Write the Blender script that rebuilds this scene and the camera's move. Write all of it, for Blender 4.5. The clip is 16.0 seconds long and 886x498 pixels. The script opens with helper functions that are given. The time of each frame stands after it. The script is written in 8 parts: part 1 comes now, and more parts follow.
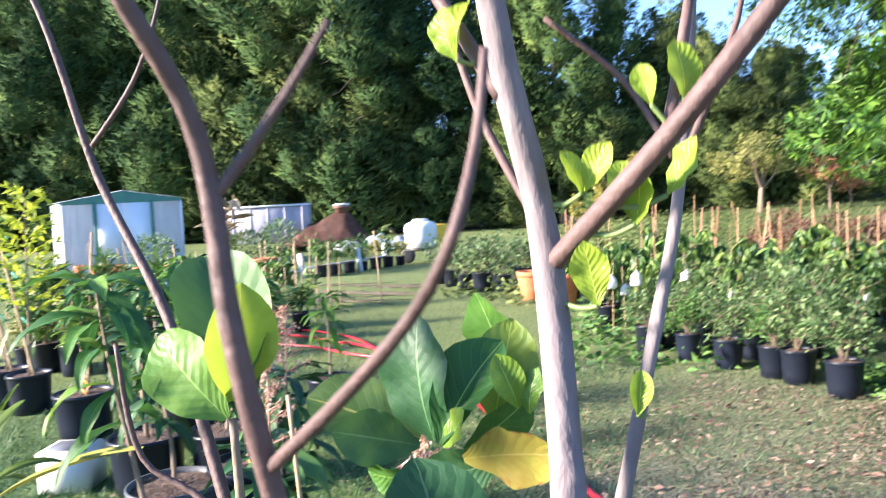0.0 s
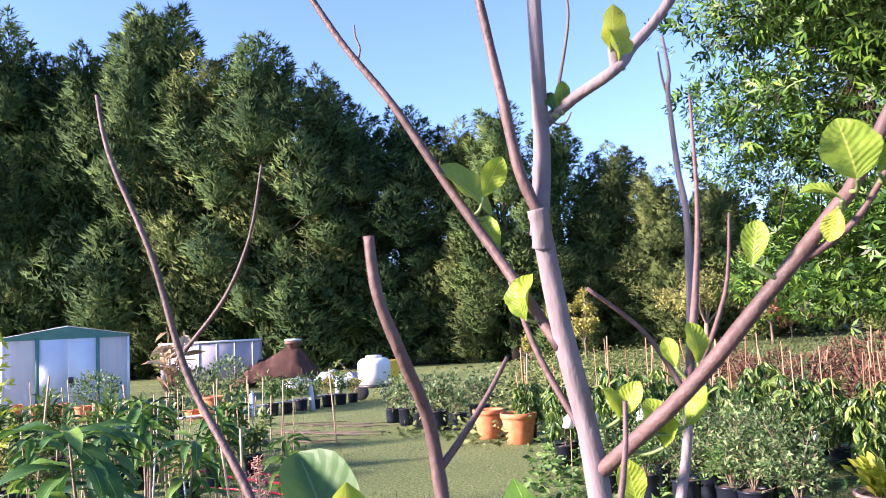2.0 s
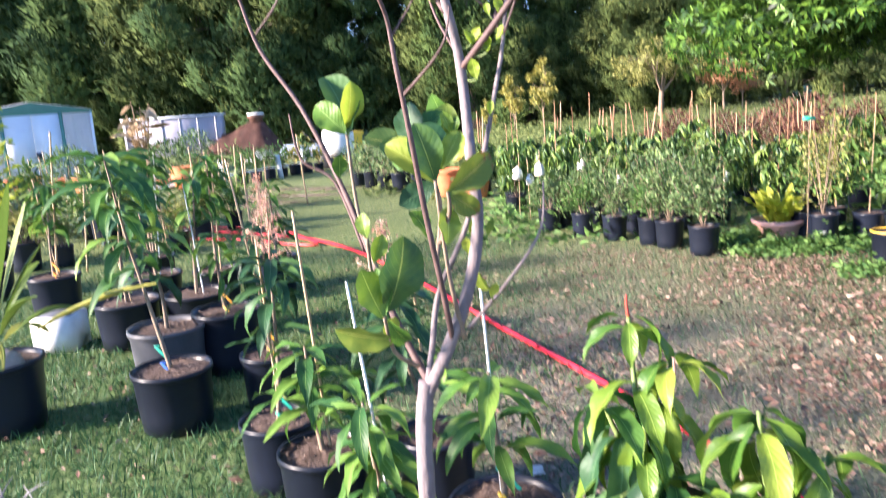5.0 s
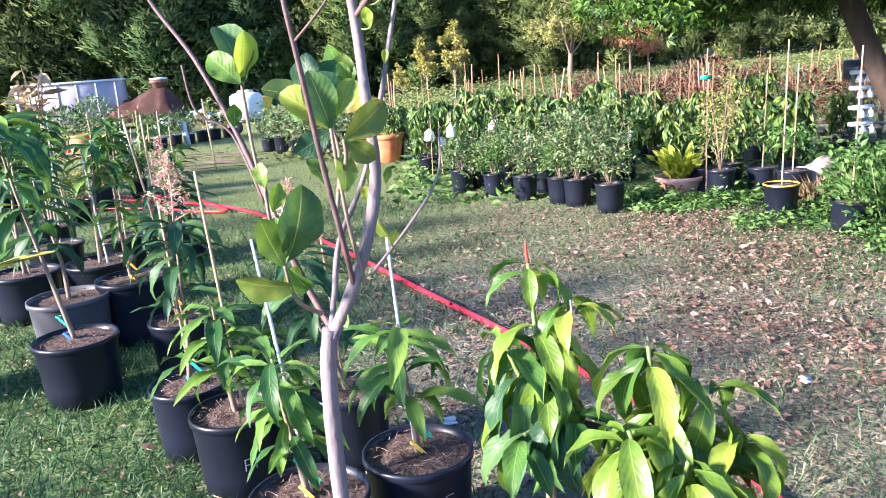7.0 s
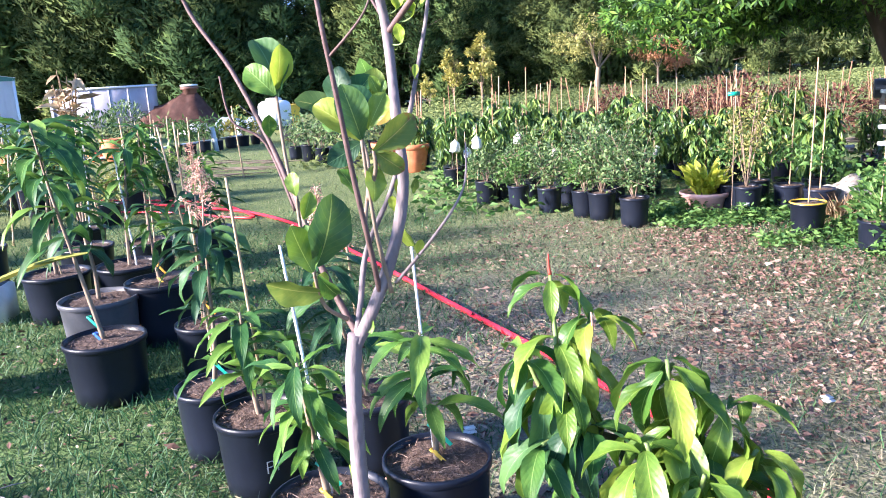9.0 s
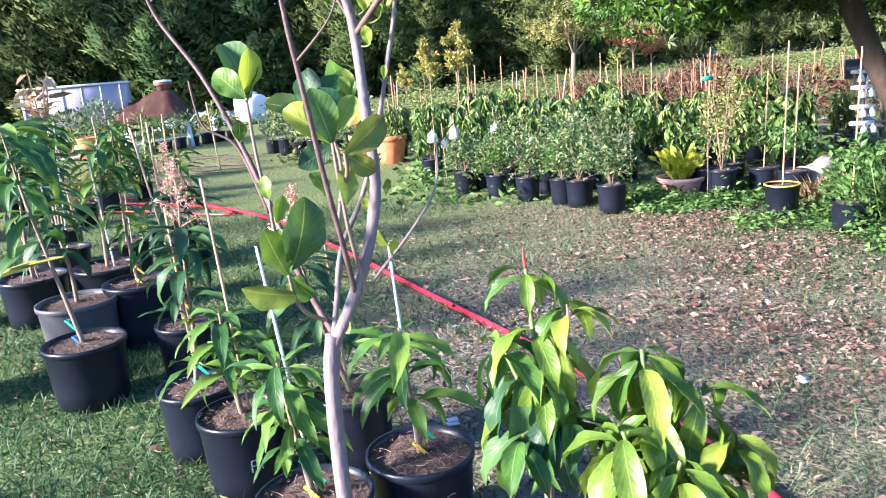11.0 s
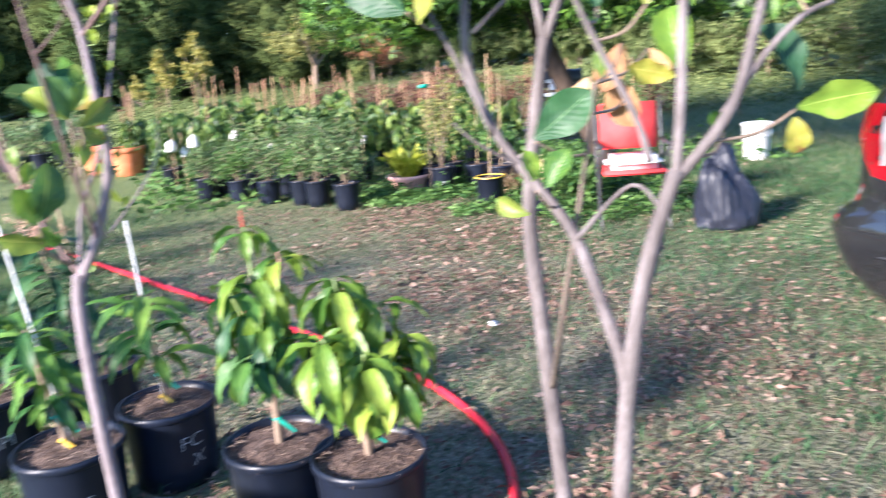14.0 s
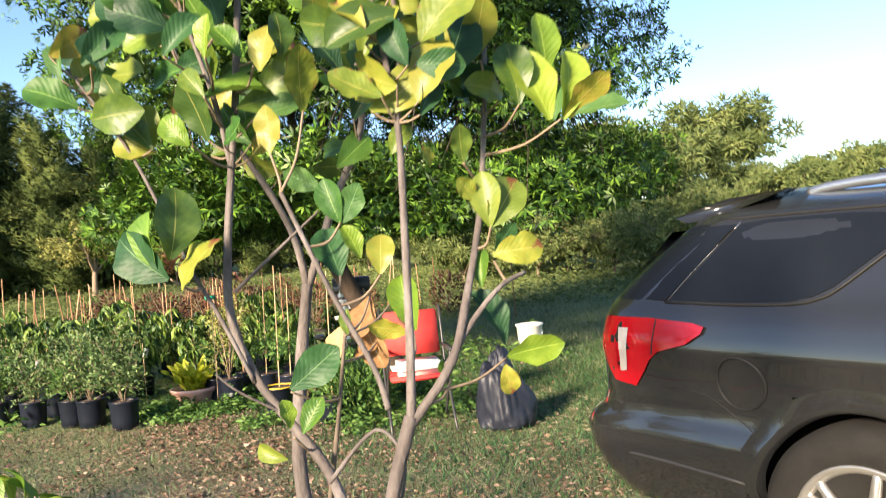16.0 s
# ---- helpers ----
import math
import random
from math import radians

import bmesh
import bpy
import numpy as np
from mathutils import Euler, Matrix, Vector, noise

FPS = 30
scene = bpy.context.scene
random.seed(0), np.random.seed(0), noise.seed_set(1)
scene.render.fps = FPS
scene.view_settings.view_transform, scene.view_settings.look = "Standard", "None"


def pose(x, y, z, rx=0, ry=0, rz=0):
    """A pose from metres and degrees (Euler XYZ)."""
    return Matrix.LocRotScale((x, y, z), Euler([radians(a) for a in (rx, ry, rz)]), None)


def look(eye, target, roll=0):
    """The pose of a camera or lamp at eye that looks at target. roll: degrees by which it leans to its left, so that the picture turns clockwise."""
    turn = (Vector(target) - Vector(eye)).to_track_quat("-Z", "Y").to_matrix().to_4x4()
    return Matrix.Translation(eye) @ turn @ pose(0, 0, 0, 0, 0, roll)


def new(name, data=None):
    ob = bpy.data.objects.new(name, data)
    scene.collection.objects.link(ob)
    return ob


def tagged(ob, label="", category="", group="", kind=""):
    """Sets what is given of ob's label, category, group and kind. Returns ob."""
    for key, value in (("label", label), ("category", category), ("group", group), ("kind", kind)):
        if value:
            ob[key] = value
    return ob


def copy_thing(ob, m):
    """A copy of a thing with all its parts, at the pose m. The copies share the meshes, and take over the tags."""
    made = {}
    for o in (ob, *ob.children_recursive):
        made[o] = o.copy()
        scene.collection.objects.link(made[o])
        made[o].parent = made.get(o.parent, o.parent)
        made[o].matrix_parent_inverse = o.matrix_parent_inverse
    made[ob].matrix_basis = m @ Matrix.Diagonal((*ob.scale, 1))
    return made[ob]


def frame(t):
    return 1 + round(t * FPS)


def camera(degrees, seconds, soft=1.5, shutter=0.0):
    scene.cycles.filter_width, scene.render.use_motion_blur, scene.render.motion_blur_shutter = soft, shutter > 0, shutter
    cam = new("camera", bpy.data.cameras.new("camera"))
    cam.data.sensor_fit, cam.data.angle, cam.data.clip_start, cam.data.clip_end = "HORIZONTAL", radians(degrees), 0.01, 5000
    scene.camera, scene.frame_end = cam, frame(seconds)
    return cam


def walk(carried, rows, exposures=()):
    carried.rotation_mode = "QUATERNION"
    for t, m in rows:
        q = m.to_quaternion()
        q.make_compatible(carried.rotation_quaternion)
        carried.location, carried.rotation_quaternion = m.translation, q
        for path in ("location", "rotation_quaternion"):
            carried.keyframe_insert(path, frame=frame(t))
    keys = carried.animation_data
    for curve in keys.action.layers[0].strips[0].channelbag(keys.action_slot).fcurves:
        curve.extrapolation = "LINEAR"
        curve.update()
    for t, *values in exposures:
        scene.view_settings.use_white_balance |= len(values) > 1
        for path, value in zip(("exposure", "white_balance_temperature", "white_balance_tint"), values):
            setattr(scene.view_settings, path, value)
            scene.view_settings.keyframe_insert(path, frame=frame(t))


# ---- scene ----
cam = camera(58.8, 16.0, soft=1.0, shutter=0.5)
PATH = [
    (0, (0.24, 0.001, 1.513), (-0.263, 1.933, 1.392), -3.1),
    (0.5, (0.213, -0.067, 1.532), (-0.161, 1.898, 1.502), -1.6),
    (1, (0.206, -0.104, 1.549), (-0.169, 1.86, 1.615), -1.5),
    (1.5, (0.201, -0.125, 1.583), (-0.176, 1.832, 1.748), -2.5),
    (2, (0.193, -0.166, 1.583), (-0.169, 1.79, 1.793), -3.1),
    (2.5, (0.193, -0.269, 1.54), (-0.138, 1.702, 1.603), -3.8),
    (3, (0.227, -0.36, 1.501), (-0.085, 1.613, 1.404), -4.2),
    (3.5, (0.292, -0.493, 1.463), (-0.129, 1.456, 1.311), -4.7),
    (4, (0.324, -0.613, 1.472), (-0.168, 1.316, 1.279), -5.5),
    (4.5, (0.333, -0.784, 1.462), (-0.053, 1.164, 1.222), -5.2),
    (5, (0.343, -0.919, 1.416), (0.043, 1.025, 1.058), -4.1),
    (5.2, (0.347, -0.937, 1.426), (0.068, 0.995, 0.989), -3.9),
    (7.5, (0.376, -0.958, 1.383), (0.299, 0.987, 0.923), -4.5),
    (8, (0.373, -0.985, 1.391), (0.266, 0.961, 0.943), -3.4),
    (8.5, (0.372, -0.985, 1.395), (0.231, 0.963, 0.965), -3.1),
    (10.8, (0.388, -0.992, 1.408), (0.262, 0.952, 0.958), -4.9),
    (11, (0.389, -0.994, 1.414), (0.282, 0.95, 0.955), -4.8),
    (11.5, (0.417, -1.052, 1.374), (0.32, 0.886, 0.888), -3.1),
    (12, (0.485, -1.15, 1.374), (0.305, 0.775, 0.864), -2.5),
    (12.5, (0.467, -1.293, 1.387), (0.227, 0.631, 0.896), -3.4),
    (13, (0.381, -1.448, 1.382), (0.306, 0.496, 0.919), -3.8),
    (13.5, (0.381, -1.551, 1.374), (0.556, 0.381, 0.89), -3.6),
    (14, (0.457, -1.539, 1.372), (0.957, 0.338, 0.896), -4.4),
    (14.5, (0.518, -1.475, 1.376), (1.324, 0.306, 0.953), -5.4),
    (15, (0.525, -1.475, 1.407), (1.518, 0.238, 1.125), -5.7),
    (15.5, (0.481, -1.535, 1.427), (1.53, 0.164, 1.306), -5.1),
    (16, (0.468, -1.674, 1.452), (1.508, 0.069, 1.436), -4.5),
]
walk(cam, [(t, look(eye, target, roll)) for t, eye, target, roll in PATH],
     [(0, 2.58, 5700, 15), (0.7, 2.66, 5850, 20), (1.5, 2.52, 5900, 32), (2.0, 2.32, 5850, 34), (2.5, 2.26, 5800, 30), (3.5, 2.68, 5650, 26), (5, 2.58, 5800, 22), (8, 2.6, 5400, 23), (12.5, 2.58, 5450, 22), (13.5, 2.48, 5350, 20), (14.5, 2.30, 5400, 18), (16, 1.98, 6900, 11)])

# ---- daylight: low evening sun from the left, clear pale sky ----
SUN_AZ, SUN_EL = radians(-116.0), radians(20.0)
world = bpy.data.worlds.new("world")
scene.world = world
world.use_nodes = True
wn = world.node_tree
sky = wn.nodes.new("ShaderNodeTexSky")
sky.sky_type, sky.sun_disc = "NISHITA", False
sky.sun_elevation, sky.sun_rotation = SUN_EL, SUN_AZ
sky.altitude = 1500
sky.air_density, sky.dust_density, sky.ozone_density = 1.0, 0.9, 3.2
wn.links.new(sky.outputs[0], wn.nodes["Background"].inputs[0])
wn.nodes["Background"].inputs[1].default_value = 0.086
sun = new("sun", bpy.data.lights.new("sun", "SUN"))
sun.data.energy, sun.data.angle, sun.data.color = 4.3, radians(9.0), (1.0, 0.83, 0.62)
sun_way = Vector((math.sin(SUN_AZ) * math.cos(SUN_EL), math.cos(SUN_AZ) * math.cos(SUN_EL), math.sin(SUN_EL)))
sun.matrix_world = look(sun_way * 60, (0, 0, 0))


# ---- materials ----
def mat(name, cols, scale=8.0, rough=0.6, bump=0.3, fine=60.0, metal=0.0, rand="", thin=0.0, vein=False, coat=0.0, spec=0.5, stretch=(1, 1, 1), island=0.7, brown=0.0):
    """Noise of two scales over a ramp of colours; rand: "island" or "object" shifts it piece by piece; thin: light let through."""
    m = bpy.data.materials.new(name)
    m.use_nodes = True
    n, l = m.node_tree.nodes, m.node_tree.links
    b = n["Principled BSDF"]
    co = n.new("ShaderNodeTexCoord")
    mp = n.new("ShaderNodeMapping")
    mp.inputs["Scale"].default_value = stretch
    l.new(co.outputs["Object"], mp.inputs[0])
    big, small = n.new("ShaderNodeTexNoise"), n.new("ShaderNodeTexNoise")
    big.inputs["Scale"].default_value, small.inputs["Scale"].default_value = scale, fine
    big.inputs["Detail"].default_value, small.inputs["Detail"].default_value = 4, 3
    l.new(mp.outputs[0], big.inputs[0]), l.new(mp.outputs[0], small.inputs[0])
    mix = n.new("ShaderNodeMath")
    mix.operation = "MULTIPLY_ADD"
    l.new(small.outputs[0], mix.inputs[0])
    mix.inputs[1].default_value = 0.35
    half = n.new("ShaderNodeMath")
    half.operation = "MULTIPLY_ADD"
    l.new(big.outputs[0], half.inputs[0])
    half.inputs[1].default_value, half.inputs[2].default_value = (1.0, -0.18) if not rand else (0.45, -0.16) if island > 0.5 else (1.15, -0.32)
    l.new(half.outputs[0], mix.inputs[2])
    last = mix
    if rand:
        src = n.new("ShaderNodeNewGeometry" if rand == "island" else "ShaderNodeObjectInfo")
        add = n.new("ShaderNodeMath")
        add.operation = "MULTIPLY_ADD"
        l.new(src.outputs["Random Per Island" if rand == "island" else "Random"], add.inputs[0])
        add.inputs[1].default_value = island
        l.new(mix.outputs[0], add.inputs[2])
        last = n.new("ShaderNodeMath")
        last.operation = "SUBTRACT"
        l.new(add.outputs[0], last.inputs[0])
        last.inputs[1].default_value = 0.12
    ramp = n.new("ShaderNodeValToRGB")
    while len(ramp.color_ramp.elements) < len(cols):
        ramp.color_ramp.elements.new(0.5)
    for i, (e, c) in enumerate(zip(ramp.color_ramp.elements, cols)):
        e.position = 0.15 + 0.7 * i / max(1, len(cols) - 1)
        e.color = (*c, 1)
    l.new(last.outputs[0], ramp.inputs[0])
    colour = ramp.outputs[0]
    height = mix.outputs[0]
    if vein:
        uv = n.new("ShaderNodeSeparateXYZ")
        l.new(co.outputs["UV"], uv.inputs[0])

        def op(kind, a, c, d=0.0):
            o = n.new("ShaderNodeMath")
            o.operation = kind
            for i, q in enumerate((a, c, d)):
                if isinstance(q, (int, float)):
                    o.inputs[i].default_value = q
                else:
                    l.new(q, o.inputs[i])
            return o.outputs[0]
        side = op("ABSOLUTE", op("SUBTRACT", uv.outputs[0], 0.5), 0)
        rib = op("LESS_THAN", side, 0.016)
        run = op("FRACT", op("MULTIPLY_ADD", uv.outputs[1], 9.0, op("MULTIPLY", side, -5.0)), 0)
        fine_rib = op("LESS_THAN", op("ABSOLUTE", op("SUBTRACT", run, 0.5), 0), 0.055)
        mask = op("MAXIMUM", op("MULTIPLY", rib, 0.4), op("MULTIPLY", fine_rib, 0.05))
        pale = n.new("ShaderNodeMix")
        pale.data_type = "RGBA"
        l.new(mask, pale.inputs[0])
        l.new(colour, pale.inputs[6])
        pale.inputs[7].default_value = (*[min(0.75, c * 1.6 + 0.08) for c in cols[-1]], 1)
        colour = pale.outputs[2]
        if brown:  # withered margin and tip
            rim = op("MULTIPLY_ADD", big.outputs[0], 1.5, op("MAXIMUM", op("MULTIPLY", side, 1.7), uv.outputs[1]))
            gone = n.new("ShaderNodeMix")
            gone.data_type = "RGBA"
            clip = n.new("ShaderNodeClamp")
            l.new(op("MULTIPLY_ADD", rim, 7.0, -7.0 * (2.0 - brown)), clip.inputs[0])
            l.new(clip.outputs[0], gone.inputs[0]), l.new(colour, gone.inputs[6])
            gone.inputs[7].default_value = (0.17, 0.065, 0.03, 1)
            colour = gone.outputs[2]
        wave = op("ABSOLUTE", op("SUBTRACT", run, 0.5), 0)
        height = op("MULTIPLY_ADD", wave, 0.12, op("MULTIPLY", mix.outputs[0], 0.7))
    l.new(colour, b.inputs["Base Color"])
    b.inputs["Roughness"].default_value, b.inputs["Metallic"].default_value = rough, metal
    b.inputs["Coat Weight"].default_value, b.inputs["Specular IOR Level"].default_value = coat, spec
    if bump:
        bp = n.new("ShaderNodeBump")
        bp.inputs["Strength"].default_value, bp.inputs["Distance"].default_value = bump, 0.01
        l.new(height, bp.inputs["Height"])
        l.new(bp.outputs[0], b.inputs["Normal"])
    if thin:
        tr, mx = n.new("ShaderNodeBsdfTranslucent"), n.new("ShaderNodeMixShader")
        l.new(colour, tr.inputs[0])
        mx.inputs[0].default_value = thin
        l.new(b.outputs[0], mx.inputs[1]), l.new(tr.outputs[0], mx.inputs[2])
        l.new(mx.outputs[0], n["Material Output"].inputs[0])
    return m


BARK_PALE = mat("pale_bark", [(0.088, 0.070, 0.071), (0.170, 0.140, 0.144), (0.270, 0.232, 0.238)], 14, 0.8, 0.6, 120, stretch=(1, 1, 0.4))
BARK_RED = mat("red_bark", [(0.046, 0.027, 0.024), (0.095, 0.055, 0.049), (0.15, 0.095, 0.085)], 22, 0.65, 0.4, 150)
BARK_DARK = mat("dark_bark", [(0.05, 0.038, 0.03), (0.11, 0.085, 0.065), (0.17, 0.13, 0.10)], 6, 0.85, 0.8, 50, stretch=(1, 1, 0.3))
BARK_OAK = mat("oak_bark", [(0.02, 0.014, 0.011), (0.05, 0.034, 0.024), (0.10, 0.066, 0.046)], 7, 0.85, 0.9, 45, stretch=(1, 1, 0.35))
STEM_GREEN = mat("green_stem", [(0.10, 0.16, 0.04), (0.18, 0.24, 0.07)], 20, 0.55, 0.2, 90)
STEM_BROWN = mat("brown_stem", [(0.14, 0.10, 0.065), (0.27, 0.20, 0.14)], 25, 0.7, 0.4, 120)
LEAF_DARK = mat("dark_leaf", [(0.012, 0.045, 0.02), (0.028, 0.09, 0.03), (0.075, 0.155, 0.04)], 18, 0.52, 0.5, 60, spec=0.35, rand="object", thin=0.2, vein=True)
LEAF_LIME = mat("lime_leaf", [(0.055, 0.14, 0.02), (0.15, 0.25, 0.026), (0.30, 0.38, 0.05)], 20, 0.42, 0.5, 60, spec=0.4, rand="object", thin=0.35, vein=True)
LEAF_MID = mat("green_leaf", [(0.03, 0.10, 0.022), (0.08, 0.185, 0.028), (0.19, 0.31, 0.045)], 8, 0.5, 0.5, 60, spec=0.35, rand="object", thin=0.3, vein=True)
LEAF_JACK = mat("jackfruit_leaf", [(0.03, 0.09, 0.035), (0.09, 0.18, 0.03), (0.19, 0.27, 0.035), (0.30, 0.36, 0.05)], 26, 0.4, 0.5, 40, spec=0.4, rand="object", thin=0.35, vein=True)
LEAF_OLD = mat("yellowed_leaf", [(0.12, 0.175, 0.028), (0.20, 0.24, 0.034), (0.28, 0.28, 0.04), (0.31, 0.23, 0.045)], 30, 0.48, 0.4, 60, spec=0.35, rand="object", thin=0.3, vein=True, brown=0.42)
LEAF_OLIVE = mat("olive_leaf", [(0.045, 0.095, 0.022), (0.105, 0.17, 0.027), (0.19, 0.24, 0.036), (0.27, 0.25, 0.045)], 26, 0.42, 0.2, 70, spec=0.4, rand="object", thin=0.33, vein=True, brown=0.12)
# cedar ramps vary clump by clump: lit lumps and shaded gaps partly in the colour
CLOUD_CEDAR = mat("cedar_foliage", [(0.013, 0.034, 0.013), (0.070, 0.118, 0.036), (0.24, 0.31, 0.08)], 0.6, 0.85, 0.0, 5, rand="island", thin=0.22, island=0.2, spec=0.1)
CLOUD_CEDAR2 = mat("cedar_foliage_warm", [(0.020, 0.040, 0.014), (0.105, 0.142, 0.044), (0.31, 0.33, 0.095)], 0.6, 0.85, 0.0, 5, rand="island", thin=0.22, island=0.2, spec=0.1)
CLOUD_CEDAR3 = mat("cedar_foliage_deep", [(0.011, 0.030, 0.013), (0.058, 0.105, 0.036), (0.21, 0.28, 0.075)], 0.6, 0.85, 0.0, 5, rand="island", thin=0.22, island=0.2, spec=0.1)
CLOUD_OAK = mat("oak_foliage", [(0.008, 0.028, 0.006), (0.042, 0.112, 0.013), (0.15, 0.27, 0.032)], 0.8, 0.45, 0.0, 6, rand="island", thin=0.15, spec=0.35)
CLOUD_MANGO = mat("mango_foliage", [(0.018, 0.055, 0.016), (0.07, 0.145, 0.028), (0.24, 0.33, 0.07)], 3, 0.4, 0.0, 20, rand="island", thin=0.25, spec=0.4)
CLOUD_SHRUB = mat("shrub_foliage", [(0.035, 0.075, 0.028), (0.095, 0.165, 0.055), (0.24, 0.33, 0.13)], 4, 0.5, 0.0, 20, rand="island", thin=0.25, spec=0.3)
CLOUD_YELLOW = mat("yellow_foliage", [(0.16, 0.17, 0.03), (0.34, 0.32, 0.06), (0.5, 0.44, 0.13)], 2, 0.6, 0.0, 20, rand="island", thin=0.3)
CLOUD_OLIVE = mat("olive_foliage", [(0.09, 0.11, 0.03), (0.23, 0.24, 0.058), (0.41, 0.39, 0.12)], 1.2, 0.6, 0.0, 20, rand="island", thin=0.3)
CLOUD_HEDGE = mat("hedge_foliage", [(0.045, 0.075, 0.024), (0.14, 0.18, 0.06), (0.29, 0.32, 0.12)], 1.2, 0.7, 0.0, 20, rand="island", thin=0.3, island=0.3, spec=0.15)
CLOUD_RED = mat("red_foliage", [(0.30, 0.12, 0.06), (0.48, 0.20, 0.10), (0.40, 0.30, 0.12)], 2, 0.6, 0.0, 20, rand="island", thin=0.3)
CLOUD_WINE = mat("burgundy_foliage", [(0.04, 0.018, 0.014), (0.11, 0.048, 0.036), (0.20, 0.13, 0.07)], 2, 0.7, 0.0, 20, rand="island", thin=0.2, spec=0.15)
CLOUD_FERN = mat("fern_foliage", [(0.30, 0.38, 0.03), (0.52, 0.56, 0.05), (0.66, 0.66, 0.10)], 6, 0.45, 0.0, 20, rand="object", thin=0.45)
CLOUD_VINE = mat("vine_foliage", [(0.03, 0.08, 0.022), (0.075, 0.16, 0.036), (0.16, 0.27, 0.07)], 5, 0.55, 0.0, 20, rand="island", thin=0.25, spec=0.25)
DRY = mat("dry_leaf", [(0.16, 0.11, 0.06), (0.33, 0.24, 0.14), (0.46, 0.37, 0.24)], 12, 0.8, 0.0, 60, rand="island", thin=0.2, spec=0.2)
LITTER = mat("leaf_litter", [(0.075, 0.044, 0.033), (0.14, 0.082, 0.062), (0.215, 0.14, 0.107), (0.32, 0.245, 0.195)], 6, 0.85, 0.0, 60, rand="island", spec=0.2)
BLADE = mat("grass_blade", [(0.010, 0.042, 0.016), (0.022, 0.080, 0.028), (0.050, 0.135, 0.046), (0.11, 0.19, 0.075)], 1.5, 0.55, 0.0, 20, rand="island", thin=0.25, spec=0.3)
BLADE_DRY = mat("dry_grass_blade", [(0.040, 0.082, 0.032), (0.085, 0.135, 0.056), (0.17, 0.19, 0.105), (0.29, 0.27, 0.19)], 1.5, 0.6, 0.0, 20, rand="island", thin=0.25, spec=0.3)
THATCH = mat("matted_thatch", [(0.10, 0.095, 0.055), (0.19, 0.175, 0.11), (0.30, 0.27, 0.18)], 12, 0.85, 0.0, 60, rand="island", spec=0.15)
FLOWER = mat("mango_blossom", [(0.42, 0.20, 0.15), (0.60, 0.36, 0.26), (0.66, 0.52, 0.36)], 20, 0.7, 0.0, 60, rand="island", thin=0.2)
POT_BLACK = mat("black_pot_plastic", [(0.005, 0.007, 0.013), (0.009, 0.012, 0.021), (0.011, 0.015, 0.028)], 4, 0.36, 0.05, 40, rand="object", spec=0.3)
POT_GREY = mat("grey_pot_plastic", [(0.05, 0.055, 0.07), (0.10, 0.105, 0.12)], 9, 0.5, 0.15, 70)
TERRA = mat("terracotta", [(0.380, 0.112, 0.040), (0.550, 0.176, 0.066), (0.620, 0.256, 0.119)], 9, 0.8, 0.2, 60)
PINK = mat("pink_plastic", [(0.70, 0.36, 0.29), (0.82, 0.50, 0.42)], 9, 0.55, 0.15, 60)
SOIL = mat("potting_soil", [(0.028, 0.017, 0.013), (0.085, 0.055, 0.042), (0.19, 0.135, 0.105)], 60, 0.95, 1.0, 220)
BAMBOO = mat("bamboo", [(0.28, 0.19, 0.10), (0.42, 0.30, 0.17), (0.50, 0.38, 0.24)], 9, 0.6, 0.2, 60, stretch=(1, 1, 0.2))
STAKE_RED = mat("weathered_cane", [(0.20, 0.10, 0.05), (0.36, 0.20, 0.11), (0.48, 0.31, 0.18)], 9, 0.75, 0.3, 70, rand="object")
WHITE = mat("white_plastic", [(0.58, 0.58, 0.56), (0.78, 0.78, 0.76)], 5, 0.5, 0.1, 40)
METAL_WHITE = mat("white_steel", [(0.60, 0.63, 0.68), (0.74, 0.76, 0.80)], 2, 0.45, 0.1, 30)
TRIM_GREEN = mat("green_trim", [(0.05, 0.16, 0.13), (0.08, 0.22, 0.18)], 5, 0.5, 0.1, 40)
RUST = mat("rusted_metal", [(0.05, 0.022, 0.016), (0.13, 0.06, 0.042), (0.23, 0.125, 0.09)], 3, 0.7, 0.4, 30)
YELLOW = mat("yellow_plastic", [(0.62, 0.40, 0.03), (0.75, 0.52, 0.06)], 5, 0.5, 0.1, 40)
BLUE_TARP = mat("pale_blue_tarp", [(0.38, 0.47, 0.62), (0.62, 0.69, 0.78)], 2, 0.5, 0.4, 20)
TAPE_GREEN = mat("green_tie_tape", [(0.01, 0.25, 0.17), (0.02, 0.36, 0.26)], 5, 0.4, 0.0, 40)
TAPE_BLUE = mat("blue_tie", [(0.02, 0.10, 0.42), (0.04, 0.18, 0.6)], 5, 0.4, 0.0, 40)
TAPE_ORANGE = mat("orange_ribbon", [(0.75, 0.28, 0.02), (0.85, 0.42, 0.03)], 5, 0.4, 0.0, 40)
HOSE = mat("red_hose_rubber", [(0.50, 0.015, 0.03), (0.68, 0.03, 0.05)], 6, 0.38, 0.1, 40)
RED_CLOTH = mat("red_canvas", [(0.58, 0.03, 0.03), (0.74, 0.06, 0.05)], 9, 0.75, 0.3, 300)
BLACK_METAL = mat("black_metal", [(0.02, 0.02, 0.022), (0.05, 0.05, 0.052)], 9, 0.45, 0.1, 60)
BAG = mat("black_bag_film", [(0.010, 0.012, 0.02), (0.022, 0.026, 0.04)], 5, 0.48, 0.12, 12, spec=0.3)
STONE = mat("pale_stone", [(0.16, 0.14, 0.125), (0.30, 0.27, 0.24), (0.42, 0.39, 0.35)], 9, 0.85, 0.8, 40)
